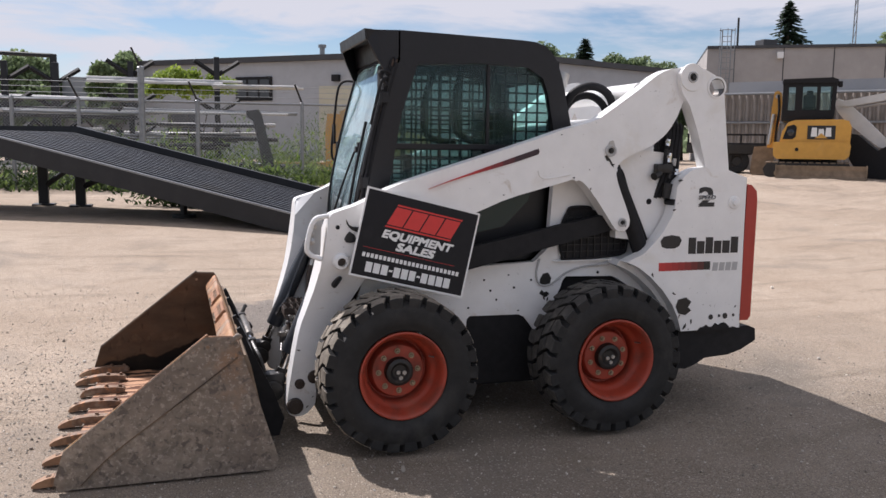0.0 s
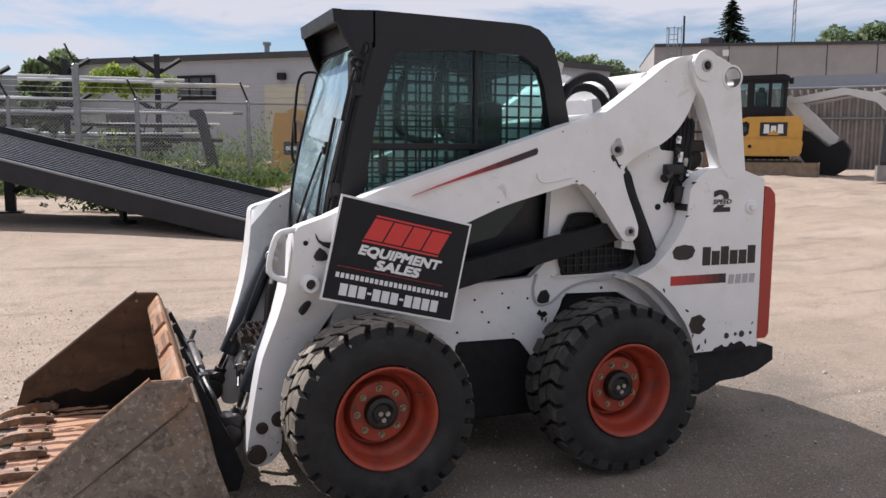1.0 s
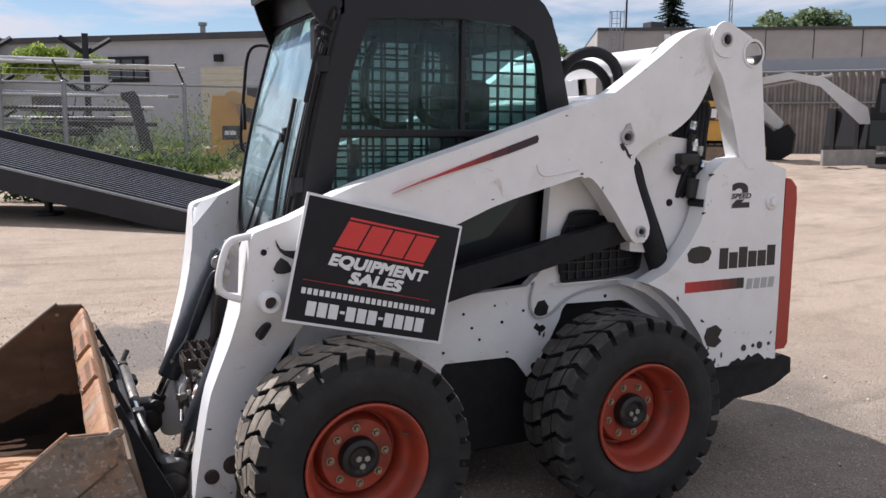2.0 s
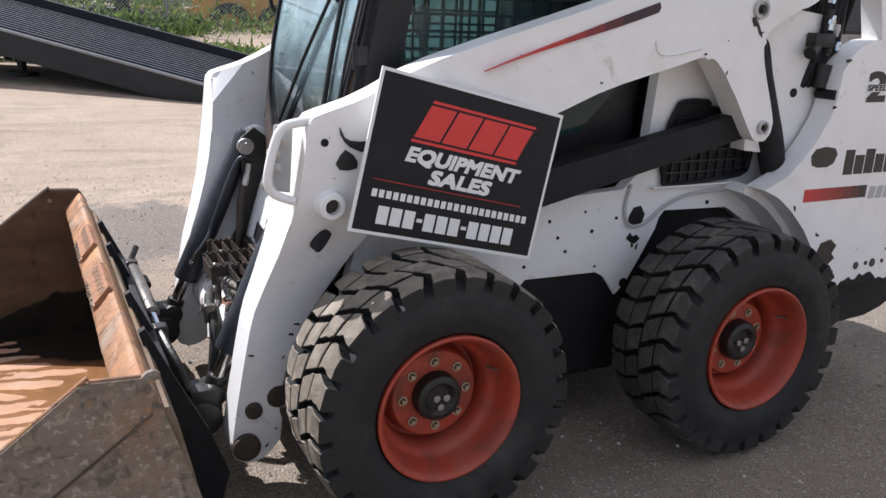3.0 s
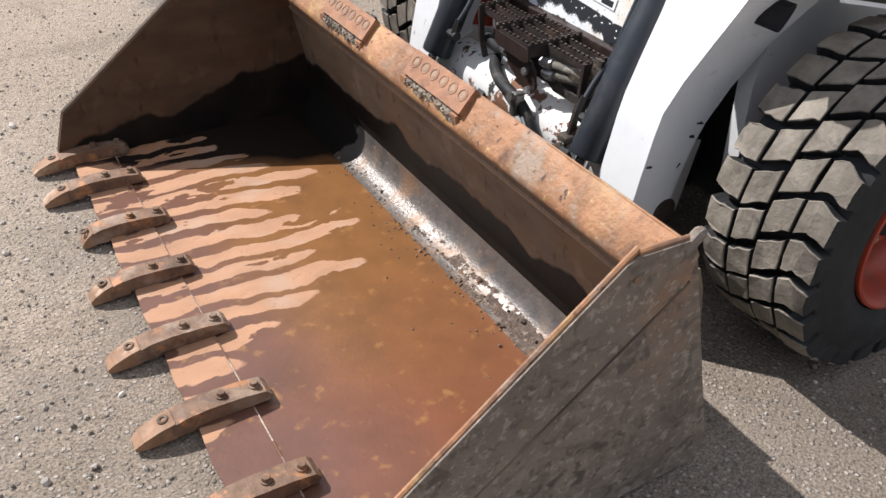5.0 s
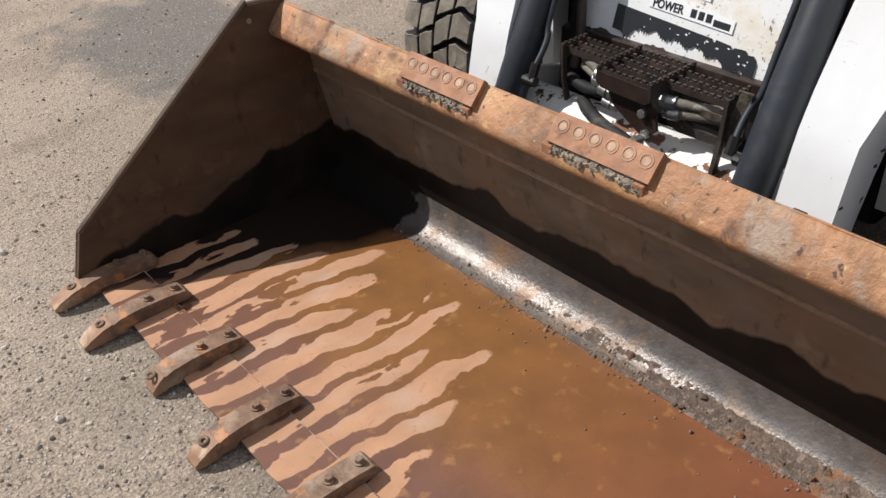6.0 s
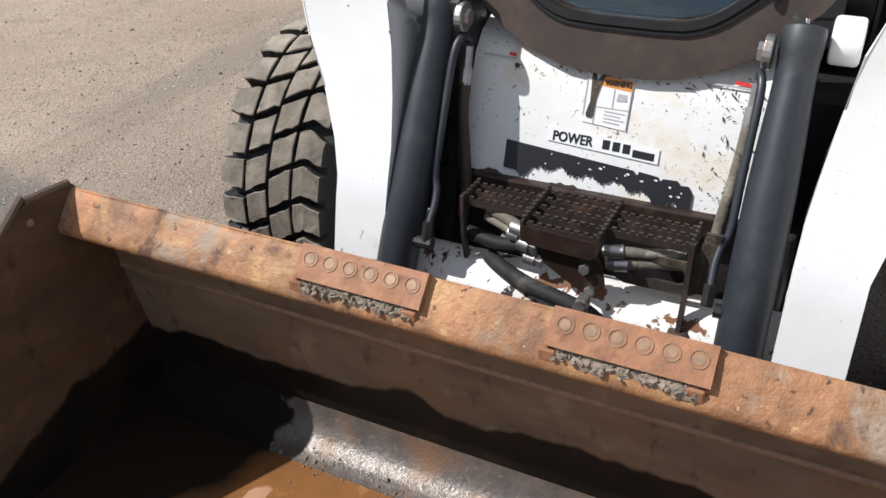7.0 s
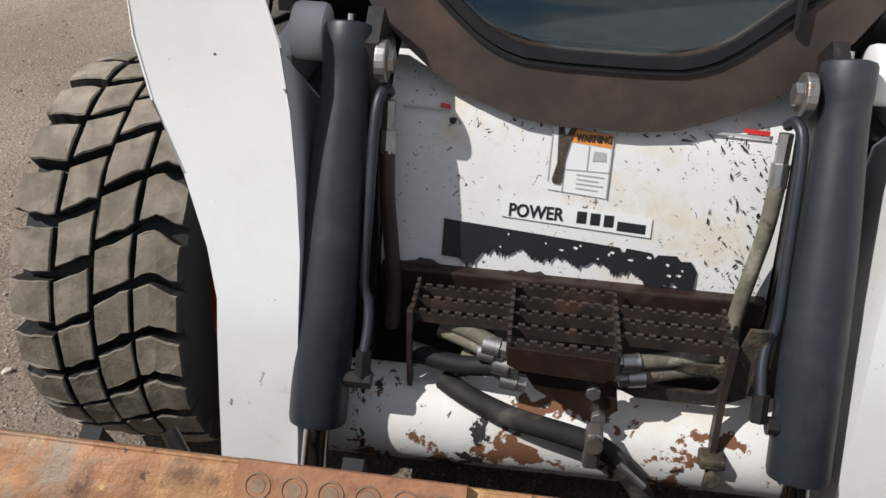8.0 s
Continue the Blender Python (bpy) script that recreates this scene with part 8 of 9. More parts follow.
part("parapet_cap", wall_run(b0 + bn_ * 0.12, b1 + bn_ * 0.12, 7.35, 7.52, 14.2), ROOF_DARK, block_building)
for k in range(9):
    c = b0 + bu * (1.5 + 2.7 * k) + bn_ * 0.02
    part("wall_joint", wall_run(c, c + bu * 0.05, 0, 7.35, 0.02), ROOF_DARK, block_building)
for s_ in (11.5, 13.3):
    w_ = on_wall(s_, 4.55, 5.25, 0.78, ROOF_DARK, "window", block_building, 0.07, b0, bu, bn_)
    c = b0 + bu * s_ + bn_ * 0.09
    part("pane", wall_run(c - bu * 0.66, c + bu * 0.66, 4.65, 5.15, 0.02), DARK_GLASS, w_)
on_wall(4.0, 6.75, 7.1, 0.16, WHITE_PRINT, "flood_lamp", block_building, 0.4, b0, bu, bn_)
c = b0 + bu * 1.0 + bn_ * 0.5
ladder = bmesh.new()
for ds in (-0.25, 0.25):
    ladder = merge(ladder, rod(c + bu * ds + Vector((0, 0, 1.5)), c + bu * ds + Vector((0, 0, 8.35)), 0.035, 6))
for k in range(22):
    ladder = merge(ladder, rod(c - bu * 0.25 + Vector((0, 0, 1.7 + 0.3 * k)), c + bu * 0.25 + Vector((0, 0, 1.7 + 0.3 * k)), 0.02, 5))
for k in range(5):
    z = 3.9 + 1.1 * k
    ladder = merge(ladder, pipe([c - bu * 0.3 + Vector((0, 0, z)), c - bu * 0.4 + bn_ * 0.5 + Vector((0, 0, z)), c + bu * 0.4 + bn_ * 0.5 + Vector((0, 0, z)), c + bu * 0.3 + Vector((0, 0, z))], 0.022, 5, 3))
for ds in (-0.4, 0.0, 0.4):
    ladder = merge(ladder, rod(c + bu * ds + bn_ * 0.5 + Vector((0, 0, 3.9)), c + bu * ds + bn_ * 0.5 + Vector((0, 0, 8.4)), 0.02, 5))
part("roof_ladder", ladder, GALV, block_building, "galvanised caged ladder")
for s_, h, r_ in ((1.75, 1.75, 0.06), (4.1, 1.5, 0.02)):
    c = b0 + bu * s_ - bn_ * 1.0
    part("mast", rod((c.x, c.y, 7.3), (c.x, c.y, 7.5 + h), r_, 8), DARK_STEEL, block_building)
c = b0 + bu * 3.4 - bn_ * 1.2
part("roof_unit", box(c.x - 0.5, c.x + 0.5, c.y - 0.4, c.y + 0.4, 7.3, 7.95, 0.03), ROOF_DARK, block_building)
mast = root("radio_mast", tuple(spot(43.2, 90)), "thin lattice radio mast", "mast")
p = spot(43.2, 90)
part("pole", merge(rod((p.x - 0.3, p.y, 0), (p.x - 0.1, p.y, 19), 0.06, 5), rod((p.x + 0.3, p.y, 0), (p.x + 0.1, p.y, 19), 0.06, 5), *[rod((p.x - 0.28 + 0.01 * k, p.y, k), (p.x + 0.28 - 0.01 * k, p.y, k + 0.9), 0.03, 4) for k in range(18)]), GALV, mast)

# ---- corrugated yard fence ----
c0, c1 = spot(35.6, 37.0), spot(62, 36.5)
cu = (c1 - c0).normalized()
cn = Vector((cu.y, -cu.x, 0))
sheet_fence = root("corrugated_fence", tuple(c0), "tall dull corrugated sheet metal yard fence", "fence")
clen = (c1 - c0).length
vv, ff = [], []
n = int(clen / 0.07)
for k in range(n + 1):
    o = c0 + cu * (clen * k / n) + cn * (0.06 if k % 4 in (0, 1) else -0.04)
    vv += [(o.x, o.y, 0.2), (o.x, o.y, 3.72), (o.x - cn.x * 0.12, o.y - cn.y * 0.12, 3.72)]
    if k:
        i = 3 * k
        ff += [(i - 3, i, i + 1, i - 2), (i - 2, i + 1, i + 2, i - 1)]
face_mesh("corrugated_sheet", vv, ff, CORRUGATED, sheet_fence)
for z in (2.6, 3.75):
    part("rail", rod(c0 + cn * 0.10 + Vector((0, 0, z)), c1 + cn * 0.10 + Vector((0, 0, z)), 0.05, 6), GALV, sheet_fence)
part("pale_band", wall_run(c0 - cn * 1.5, c1 - cn * 1.5, 3.0, 4.35, 0.3), SIDING, sheet_fence)

# ---- yellow excavator ----
def excavator():
    p = seat_on_ground(spot(41.05, 27.9), -0.03)
    face = Vector((0.66, 0.75, 0)).normalized()       # away from the walk's start
    u = Vector((face.y, -face.x, 0))                  # to the right as seen from there
    M = Matrix(((u.x, face.x, 0, p.x), (u.y, face.y, 0, p.y), (0, 0, 1, p.z), (0, 0, 0, 1)))
    r = root("excavator", tuple(p), "yellow compact excavator with black glazed cab, parked on dirt", "excavator")

    def put(name, bm, mat, smooth=None, parent=None, label=""):
        bm.transform(M)
        return part(name, bm, mat, parent or r, label, smooth=smooth)
    for yy in (-0.75, 0.75):
        tr = put("track", prism([(-1.15, 0.12), (-0.95, 0.0), (0.95, 0.0), (1.15, 0.12), (1.22, 0.32), (1.1, 0.5), (-1.1, 0.5), (-1.22, 0.32)], "y", yy - 0.2, yy + 0.2, 0.04), DARK_STEEL)
        for k in range(5):
            put("roller", rod((-0.8 + 0.4 * k, yy - 0.22, 0.2), (-0.8 + 0.4 * k, yy + 0.22, 0.2), 0.10, 14), DIRTY_STEEL, 40, tr)
        for k in range(12):
            x = -1.08 + 2.16 * k / 11
            put("track_pad", box(x - 0.07, x + 0.07, yy - 0.21, yy + 0.21, 0.495, 0.53, 0.006), DIRTY_STEEL, None, tr)
    put("undercarriage", box(-0.8, 0.8, -0.55, 0.55, 0.25, 0.66, 0.04), MATT_BLACK)
    blade = put("blade", prism([(-1.44, 0.02), (-1.40, 0.02), (-1.34, 0.14), (-1.33, 0.30), (-1.38, 0.44), (-1.42, 0.44), (-1.38, 0.30), (-1.39, 0.14)], "x", -0.82, 1.55, 0.004), DIRTY_STEEL, None, None, "dirt-crusted dozer blade")
    put("blade_end", box(-0.845, -0.82, -1.45, -1.28, 0.02, 0.46, 0.004), DIRTY_STEEL, None, blade)
    put("blade_end", box(1.55, 1.575, -1.45, -1.28, 0.02, 0.46, 0.004), DIRTY_STEEL, None, blade)
    put("blade_arm", box(-0.72, -0.58, -1.36, -0.4, 0.30, 0.44, 0.02), DIRTY_STEEL)
    put("blade_arm", box(1.02, 1.16, -1.36, -0.4, 0.20, 0.34, 0.02), DIRTY_STEEL)
    # counterweight: a wide rounded skirt below a narrower hood
    body = put("body", prism([(-0.86, 0.62), (-0.95, 0.72), (-0.97, 1.02), (-0.94, 1.12), (1.08, 1.12), (1.13, 1.02), (1.10, 0.72), (1.0, 0.62)], "y", -0.92, 0.85, 0.06, 3), YELLOW, 40)
    put("hood", prism([(-0.80, 1.10), (-0.74, 1.44), (-0.58, 1.70), (-0.40, 1.76), (0.86, 1.78), (1.04, 1.74), (1.12, 1.56), (1.10, 1.10)], "y", -0.84, 0.80, 0.07, 3), YELLOW, 40, body)
    badge = put("badge_panel", box(-0.05, 0.70, -0.858, -0.830, 1.20, 1.60, 0.01), BLACK_PRINT, None, body)
    for k, top in ((0, 1.54), (1, 1.50), (2, 1.54)):
        x = 0.05 + 0.19 * k
        put("badge_bar", prism([(x, 1.28), (x + 0.165, 1.28), (x + 0.15, top), (x + 0.015, top)], "y", -0.864, -0.858), WHITE_PRINT, None, badge)
    put("badge_wedge", prism([(0.16, 1.23), (0.50, 1.23), (0.33, 1.38)], "y", -0.870, -0.865), YELLOW, None, badge)
    lamp_ = put("lamp_recess", prism([(-0.72, 1.20), (-0.60, 1.58), (-0.42, 1.63), (-0.34, 1.56), (-0.36, 1.28), (-0.44, 1.20)], "y", -0.850, -0.83, 0.01), MATT_BLACK, None, body)
    put("tail_lamp", rod((-0.50, -0.852, 1.40), (-0.50, -0.866, 1.40), 0.10, 18, None, 0.004), DARK_GLASS, 40, lamp_)
    put("tow_hole", rod((-0.31, -0.915, 0.90), (-0.31, -0.928, 0.90), 0.055, 16), MATT_BLACK, 40, body)
    put("hood_vent", box(1.00, 1.125, -0.80, -0.30, 1.20, 1.58, 0.02), MATT_BLACK, None, body)
    # cab: a dark shell with three panes behind
    cab = put("cab", box(-0.78, 0.56, -0.55, 0.65, 1.72, 1.90, 0.03), MATT_BLACK)
    put("cab_roof", prism([(-0.82, 2.86), (-0.78, 2.97), (0.55, 3.0), (0.70, 2.94), (0.72, 2.84)], "y", -0.62, 0.72, 0.03), MATT_BLACK, 40, cab)
    for x0, x1 in ((-0.79, -0.64), (-0.44, -0.24), (0.14, 0.24), (0.54, 0.64)):
        put("cab_post", prism([(x0, 1.74), (x1, 1.74), (x1 + 0.04 * (x1 > 0.5), 2.88), (x0 + 0.04 * (x0 > 0.5), 2.88)], "y", -0.57, -0.49, 0.015), MATT_BLACK, None, cab)
    put("cab_sill", box(-0.76, 0.60, -0.56, -0.50, 1.86, 2.06, 0.01), MATT_BLACK, None, cab)
    put("cab_header", box(-0.76, 0.66, -0.56, -0.50, 2.74, 2.88, 0.01), MATT_BLACK, None, cab)
    for x, y in ((-0.73, 0.62), (0.56, 0.62), (-0.73, 0.05), (0.58, 0.05)):
        put("cab_post", rod((x, y, 1.74), (x + 0.02, y, 2.88), 0.06, 6), MATT_BLACK, None, cab)
    for x0, x1 in ((-0.64, -0.44), (-0.24, 0.14), (0.24, 0.55)):
        put("cab_pane", box(x0, x1, -0.53, -0.52, 2.05, 2.76, 0.0), GLASS, None, cab)
    put("cab_seat", merge(box(-0.30, 0.18, -0.30, 0.25, 1.88, 2.15, 0.05), box(-0.22, 0.12, -0.38, -0.22, 2.1, 2.52, 0.05), box(-0.14, 0.04, -0.36, -0.26, 2.48, 2.64, 0.03)), MATT_BLACK, None, cab)
    put("cab_lamp", box(0.70, 0.82, -0.50, -0.40, 2.72, 2.90, 0.02), MATT_BLACK, None, cab)
    # boom that leans up beside the cab, with its cylinder and hoses
    boom = put("boom", prism([(-1.22, 0.95), (-1.02, 0.95), (-0.90, 1.7), (-0.84, 2.35), (-0.88, 2.66), (-0.98, 2.74), (-1.08, 2.68), (-1.14, 2.2), (-1.16, 1.6)], "y", 0.85, 1.10, 0.03), YELLOW)
    put("boom_cylinder", rod((-1.16, 0.80, 1.05), (-1.06, 0.80, 2.0), 0.06, 12), STEEL, 40, boom)
    put("boom_hose", pipe([(-0.98, 0.82, 1.1), (-0.96, 0.80, 1.6), (-0.92, 0.80, 2.1), (-0.96, 0.80, 2.6)], 0.035, 8), MATT_BLACK, 60, boom)
    put("boom_pin", rod((-0.98, 0.80, 2.55), (-0.98, 1.15, 2.55), 0.07, 14), STEEL, 40, boom)
    put("stick", prism([(-1.40, 0.3), (-1.22, 0.3), (-1.02, 1.2), (-1.14, 1.28)], "y", 1.1, 1.26, 0.02), YELLOW)
    put("digging_bucket", prism([(-1.70, 0.20), (-1.62, 0.02), (-1.2, -0.02), (-1.0, 0.25), (-1.0, 0.80), (-1.15, 1.0), (-1.60, 0.98), (-1.66, 0.6)], "y", 0.9, 1.5, 0.03), DIRTY_STEEL)


excavator()


def white_excavator():
    p = seat_on_ground(spot(52.0, 28.0), -0.03)
    face = Vector((0.79, 0.61, 0)).normalized()
    u = Vector((face.y, -face.x, 0))
    M = Matrix(((u.x, face.x, 0, p.x), (u.y, face.y, 0, p.y), (0, 0, 1, p.z), (0, 0, 0, 1)))
    r = root("excavator", tuple(p), "compact excavator with dark body, white boom and grey blade", "excavator")

    def put(name, bm, mat, smooth=None):
        if name in ("boom", "stick", "boom_cylinder"):
            bm.transform(Matrix.Diagonal((1.0, 1.0, 1.15, 1.0)))
        bm.transform(M)
        return part(name, bm, mat, r, smooth=smooth)
    for yy in (-0.7, 0.7):
        put("track", prism([(-1.0, 0.12), (-0.85, 0.0), (0.85, 0.0), (1.0, 0.12), (1.06, 0.3), (0.95, 0.45), (-0.95, 0.45), (-1.06, 0.3)], "y", yy - 0.18, yy + 0.18, 0.04), BLADE_GREY)
        put("track_pad", prism([(-0.80, 0.10), (0.80, 0.10), (0.9, 0.3), (-0.9, 0.3)], "y", yy - 0.19, yy + 0.19, 0.02), MATT_BLACK)
    put("blade", prism([(-2.02, -2.67), (-1.96, -2.72), (-0.72, -1.12), (-0.79, -1.07)], "z", 0.08, 0.50, 0.02), BLADE_GREY)
    for a_, b_ in (((-1.55, -2.0, 0.30), (-0.6, -0.6, 0.42)), ((-1.05, -1.4, 0.30), (-0.1, -0.4, 0.42))):
        put("blade_arm", rod(a_, b_, 0.06, 6), BLADE_GREY)
    put("body", prism([(-0.9, 0.6), (-0.92, 1.3), (0.9, 1.3), (1.0, 0.9), (0.95, 0.6)], "y", -0.75, 0.75, 0.06), DARK_MACHINE, 40)
    put("cab", prism([(-0.85, 1.3), (-0.75, 2.45), (0.35, 2.45), (0.45, 1.3)], "y", -0.7, 0.1, 0.05), MATT_BLACK, 40)
    put("cab_pane", box(-0.7, 0.3, -0.715, -0.705, 1.5, 2.3, 0.0), DARK_GLASS)
    put("boom", prism([(-0.9, 1.05), (-1.0, 1.45), (-2.2, 2.22), (-3.2, 2.38), (-4.62, 2.14), (-4.66, 2.02), (-4.4, 2.00), (-3.1, 2.20), (-2.3, 2.0), (-1.2, 1.05)], "y", 0.2, 0.42, 0.03), MACHINE_WHITE, 40)
    put("stick", prism([(-4.80, 2.14), (-4.70, 2.22), (-4.45, 2.12), (-3.95, 1.72), (-3.25, 1.10), (-3.30, 0.92), (-3.50, 0.94), (-4.45, 1.60), (-4.74, 1.92)], "y", 0.24, 0.40, 0.03), MACHINE_WHITE, 40)
    put("boom_cylinder", rod((-2.0, 0.31, 2.28), (-4.2, 0.31, 1.98), 0.04, 10), STEEL, 40)
    put("bucket", prism([(-4.42, 1.52), (-4.05, 1.45), (-3.5, 0.98), (-3.1, 1.20), (-2.9, 0.9), (-2.95, 0.35), (-3.3, 0.12), (-3.9, 0.18), (-4.25, 0.7)], "y", 0.0, 0.62, 0.03), MATT_BLACK)


white_excavator()
for k, (az, d, h) in enumerate(((49.4, 29.5, 1.65),)):
    p = seat_on_ground(spot(az, d), -0.05)
    a = root("bucket_attachment", tuple(p), "black steel bucket attachment stored on the dirt", "attachment", "stored attachments")
    bm = prism([(-0.35, 0.0), (0.45, 0.0), (0.5, 0.15), (0.1, 0.25), (-0.1, h * 0.6), (-0.05, h), (-0.3, h), (-0.4, 0.5)], "y", -0.75, 0.75, 0.02)
    bm.transform(Matrix.Translation(p) @ Matrix.Rotation(0.9 * k, 4, "Z"))
    part("shell", bm, MATT_BLACK, a)
    for y0 in (-0.5, 0.35):
        bm = box(-0.42, -0.34, y0, y0 + 0.15, 0.1, h, 0.01)
        bm.transform(Matrix.Translation(p) @ Matrix.Rotation(0.9 * k, 4, "Z"))
        part("mount_plate", bm, DARK_STEEL, a)


def flat_trailer():
    p = seat_on_ground(spot(36.6, 31.0), -0.02)
    face = Vector((0.60, 0.80, 0)).normalized()
    u = Vector((face.y, -face.x, 0))
    M = Matrix(((u.x, face.x, 0, p.x), (u.y, face.y, 0, p.y), (0, 0, 1, p.z), (0, 0, 0, 1)))
    r = root("flat_trailer", tuple(p), "dark flat deck trailer with black tyres and a low rail", "trailer")

    def put(name, bm, mat, smooth=None, parent=None):
        bm.transform(M)
        return part(name, bm, mat, parent or r, smooth=smooth)
    put("deck", box(-1.5, 1.05, -0.9, 1.4, 0.86, 1.02, 0.02), MATT_BLACK)
    put("side_beam", box(-1.5, 1.05, -0.95, -0.90, 0.66, 0.96, 0.01), DARK_STEEL)
    for x in (-1.45, -0.6, 0.25, 1.0):
        put("rail_post", box(x - 0.03, x + 0.03, -0.93, -0.87, 1.0, 1.30, 0.004), MATT_BLACK)
    put("rail", box(-1.5, 1.05, -0.93, -0.87, 1.26, 1.32, 0.006), MATT_BLACK)
    for x, y in ((-0.55, -0.72), (0.15, -0.72), (-0.55, 1.2), (0.15, 1.2)):
        t_ = put("tyre", lathe([(0.20, -0.12), (0.36, -0.13), (0.40, -0.09), (0.40, 0.09), (0.36, 0.13), (0.20, 0.12), (0.20, -0.12)], (x, y, 0.40), (0, 1, 0), 26), RUBBER, 40)
        put("rim", lathe([(0.0, 0.06), (0.14, 0.06), (0.20, 0.11), (0.21, 0.0), (0.0, 0.0)], (x, y, 0.40), (0, -1, 0), 20), DARK_STEEL, 40, t_)
    put("axle_guard", box(-1.05, 0.62, -0.94, -0.60, 0.62, 0.86, 0.03), MATT_BLACK)
    put("tail_plate", box(0.85, 1.05, -0.96, -0.94, 0.62, 0.80, 0.005), DIRTY_STEEL)


flat_trailer()


# ---- trees ----
def leaf_cloud(rng, clumps, leaves, size, squash=0.8):
    """Many small leaf quads scattered in clumps: (centre, radius) each."""
    vs, fs = [], []
    total = sum(c[1] ** 2 for c in clumps)
    for c, r in clumps:
        for _ in range(int(leaves * r * r / total)):
            d = Vector((rng.gauss(0, 1), rng.gauss(0, 1), rng.gauss(0, 1) * squash))
            d = d.normalized() * r * (rng.random() ** 0.4)
            p = c + d
            a = Vector((rng.uniform(-1, 1), rng.uniform(-1, 1), rng.uniform(-1, 1))).normalized()
            b = a.orthogonal().normalized()
            s_ = size * rng.uniform(0.6, 1.4)
            i = len(vs)
            vs += [tuple(p + a * s_), tuple(p + b * s_ * 0.6), tuple(p - a * s_), tuple(p - b * s_ * 0.6)]
            fs.append((i, i + 1, i + 2, i + 3))
    return vs, fs


def broad_tree(p, h, w, seed, leaves=7500, label="leafy green tree behind the yard"):
    rng = random.Random(seed)
    t = root("tree", tuple(p), label, "tree")
    limbs = [rod((p.x, p.y, -0.2), (p.x + rng.uniform(-0.2, 0.2), p.y, h * 0.55), 0.22, 9, 0.12)]
    clumps = []
    for k in range(13):
        a = rng.uniform(0, 6.28)
        rr = w * rng.uniform(0.15, 0.80)
        z = h * rng.uniform(0.40, 0.93)
        rr *= 1.0 - 0.6 * max(0.0, (z / h - 0.6) / 0.4)
        c = Vector((p.x + rr * math.cos(a), p.y + rr * math.sin(a), z))
        clumps.append((c, w * rng.uniform(0.22, 0.42)))
        limbs.append(rod((p.x, p.y, h * rng.uniform(0.28, 0.5)), c, 0.09, 6, 0.02))
    part("trunk", merge(*limbs), BARK, t)
    vs, fs = leaf_cloud(rng, clumps, leaves, 0.16 * max(1.0, h / 8))
    face_mesh("crown", vs, fs, LEAF, t)


def spruce(p, h, w, seed):
    rng = random.Random(seed)
    t = root("spruce_tree", tuple(p), "tall dark spruce behind the buildings", "tree")
    part("trunk", rod((p.x, p.y, -0.2), (p.x, p.y, h), 0.2, 8, 0.02), BARK, t)
    vs, fs = [], []
    n = int(h * 7)
    for k in range(n):
        f = k / n
        z = h * (0.12 + 0.88 * f)
        reach = w * (1 - f) ** 0.85 * rng.uniform(0.75, 1.12) + 0.12
        for j in range(9):
            a = rng.uniform(0, 6.28)
            d = Vector((math.cos(a), math.sin(a), -0.25))
            side = Vector((-math.sin(a), math.cos(a), 0))
            for m_ in range(4):
                c = Vector((p.x, p.y, z)) + d * reach * (0.30 + 0.22 * m_)
                s_ = (0.34 - 0.05 * m_) * rng.uniform(0.7, 1.2)
                i = len(vs)
                vs += [tuple(c - d * s_), tuple(c + side * s_ * 0.6 + Vector((0, 0, -0.10))), tuple(c + d * s_), tuple(c - side * s_ * 0.6 + Vector((0, 0, -0.10)))]
                fs.append((i, i + 1, i + 2, i + 3))
    face_mesh("crown", vs, fs, NEEDLE, t)


spruce(spot(39.5, 68), 12.4, 4.6, 1)
spruce(spot(27.0, 62), 9.3, 3.0, 2)
spruce(spot(41.9, 66), 8.9, 2.0, 3)
spruce(spot(43.0, 68), 9.2, 2.6, 4)
for k, (az, d, h, w) in enumerate(((-9.4, 56, 6.6, 3.4), (-8.2, 57, 6.3, 3.0), (-6.4, 58, 5.2, 2.4), (-3.2, 52, 7.3, 1.9), (-4.2, 54, 6.2, 1.8), (-1.4, 57, 7.0, 2.6), (-4.8, 58, 5.0, 2.4), (-12.0, 56, 5.8, 3.4), (-16, 55, 6.5, 3.4), (24.6, 64, 9.2, 3.2), (25.8, 64, 8.6, 3.0), (28.4, 62, 8.0, 2.6), (29.8, 64, 7.9, 2.4), (31.0, 62, 8.1, 2.6), (32.2, 63, 7.5, 2.4), (33.4, 64, 7.5, 2.4), (34.8, 66, 7.4, 2.4), (23.0, 64, 8.8, 3.0), (46.5, 72, 9.6, 3.6), (44.8, 72, 9.6, 2.6), (45.6, 70, 10.2, 3.0), (47.6, 71, 10.6, 3.2), (50, 72, 10, 3.8), (22, 66, 7.5, 2.5))):
    broad_tree(spot(az, d), h, w, 40 + k)
pb = spot(1.15, 34.5)
bush = root("bush", tuple(pb), "bright yellow-green bush behind the racks", "bush")
rb = random.Random(77)
vs, fs = leaf_cloud(rb, [(Vector((pb.x + q_, pb.y + rb.uniform(-0.3, 0.3), 3.50 + rb.uniform(0.0, 0.75) * (1 - (q_ / 1.9) ** 2))), rb.uniform(0.20, 0.42)) for q_ in (rb.uniform(-1.5, 1.5) for _ in range(34))], 6000, 0.07)
face_mesh("crown", vs, fs, LEAF_BRIGHT, bush)
part("stem", merge(*[rod((pb.x, pb.y, -0.1), (pb.x + dx, pb.y, 2.8), 0.05, 6, 0.02) for dx in (-0.9, -0.2, 0.6, 1.1)]), BARK, bush)

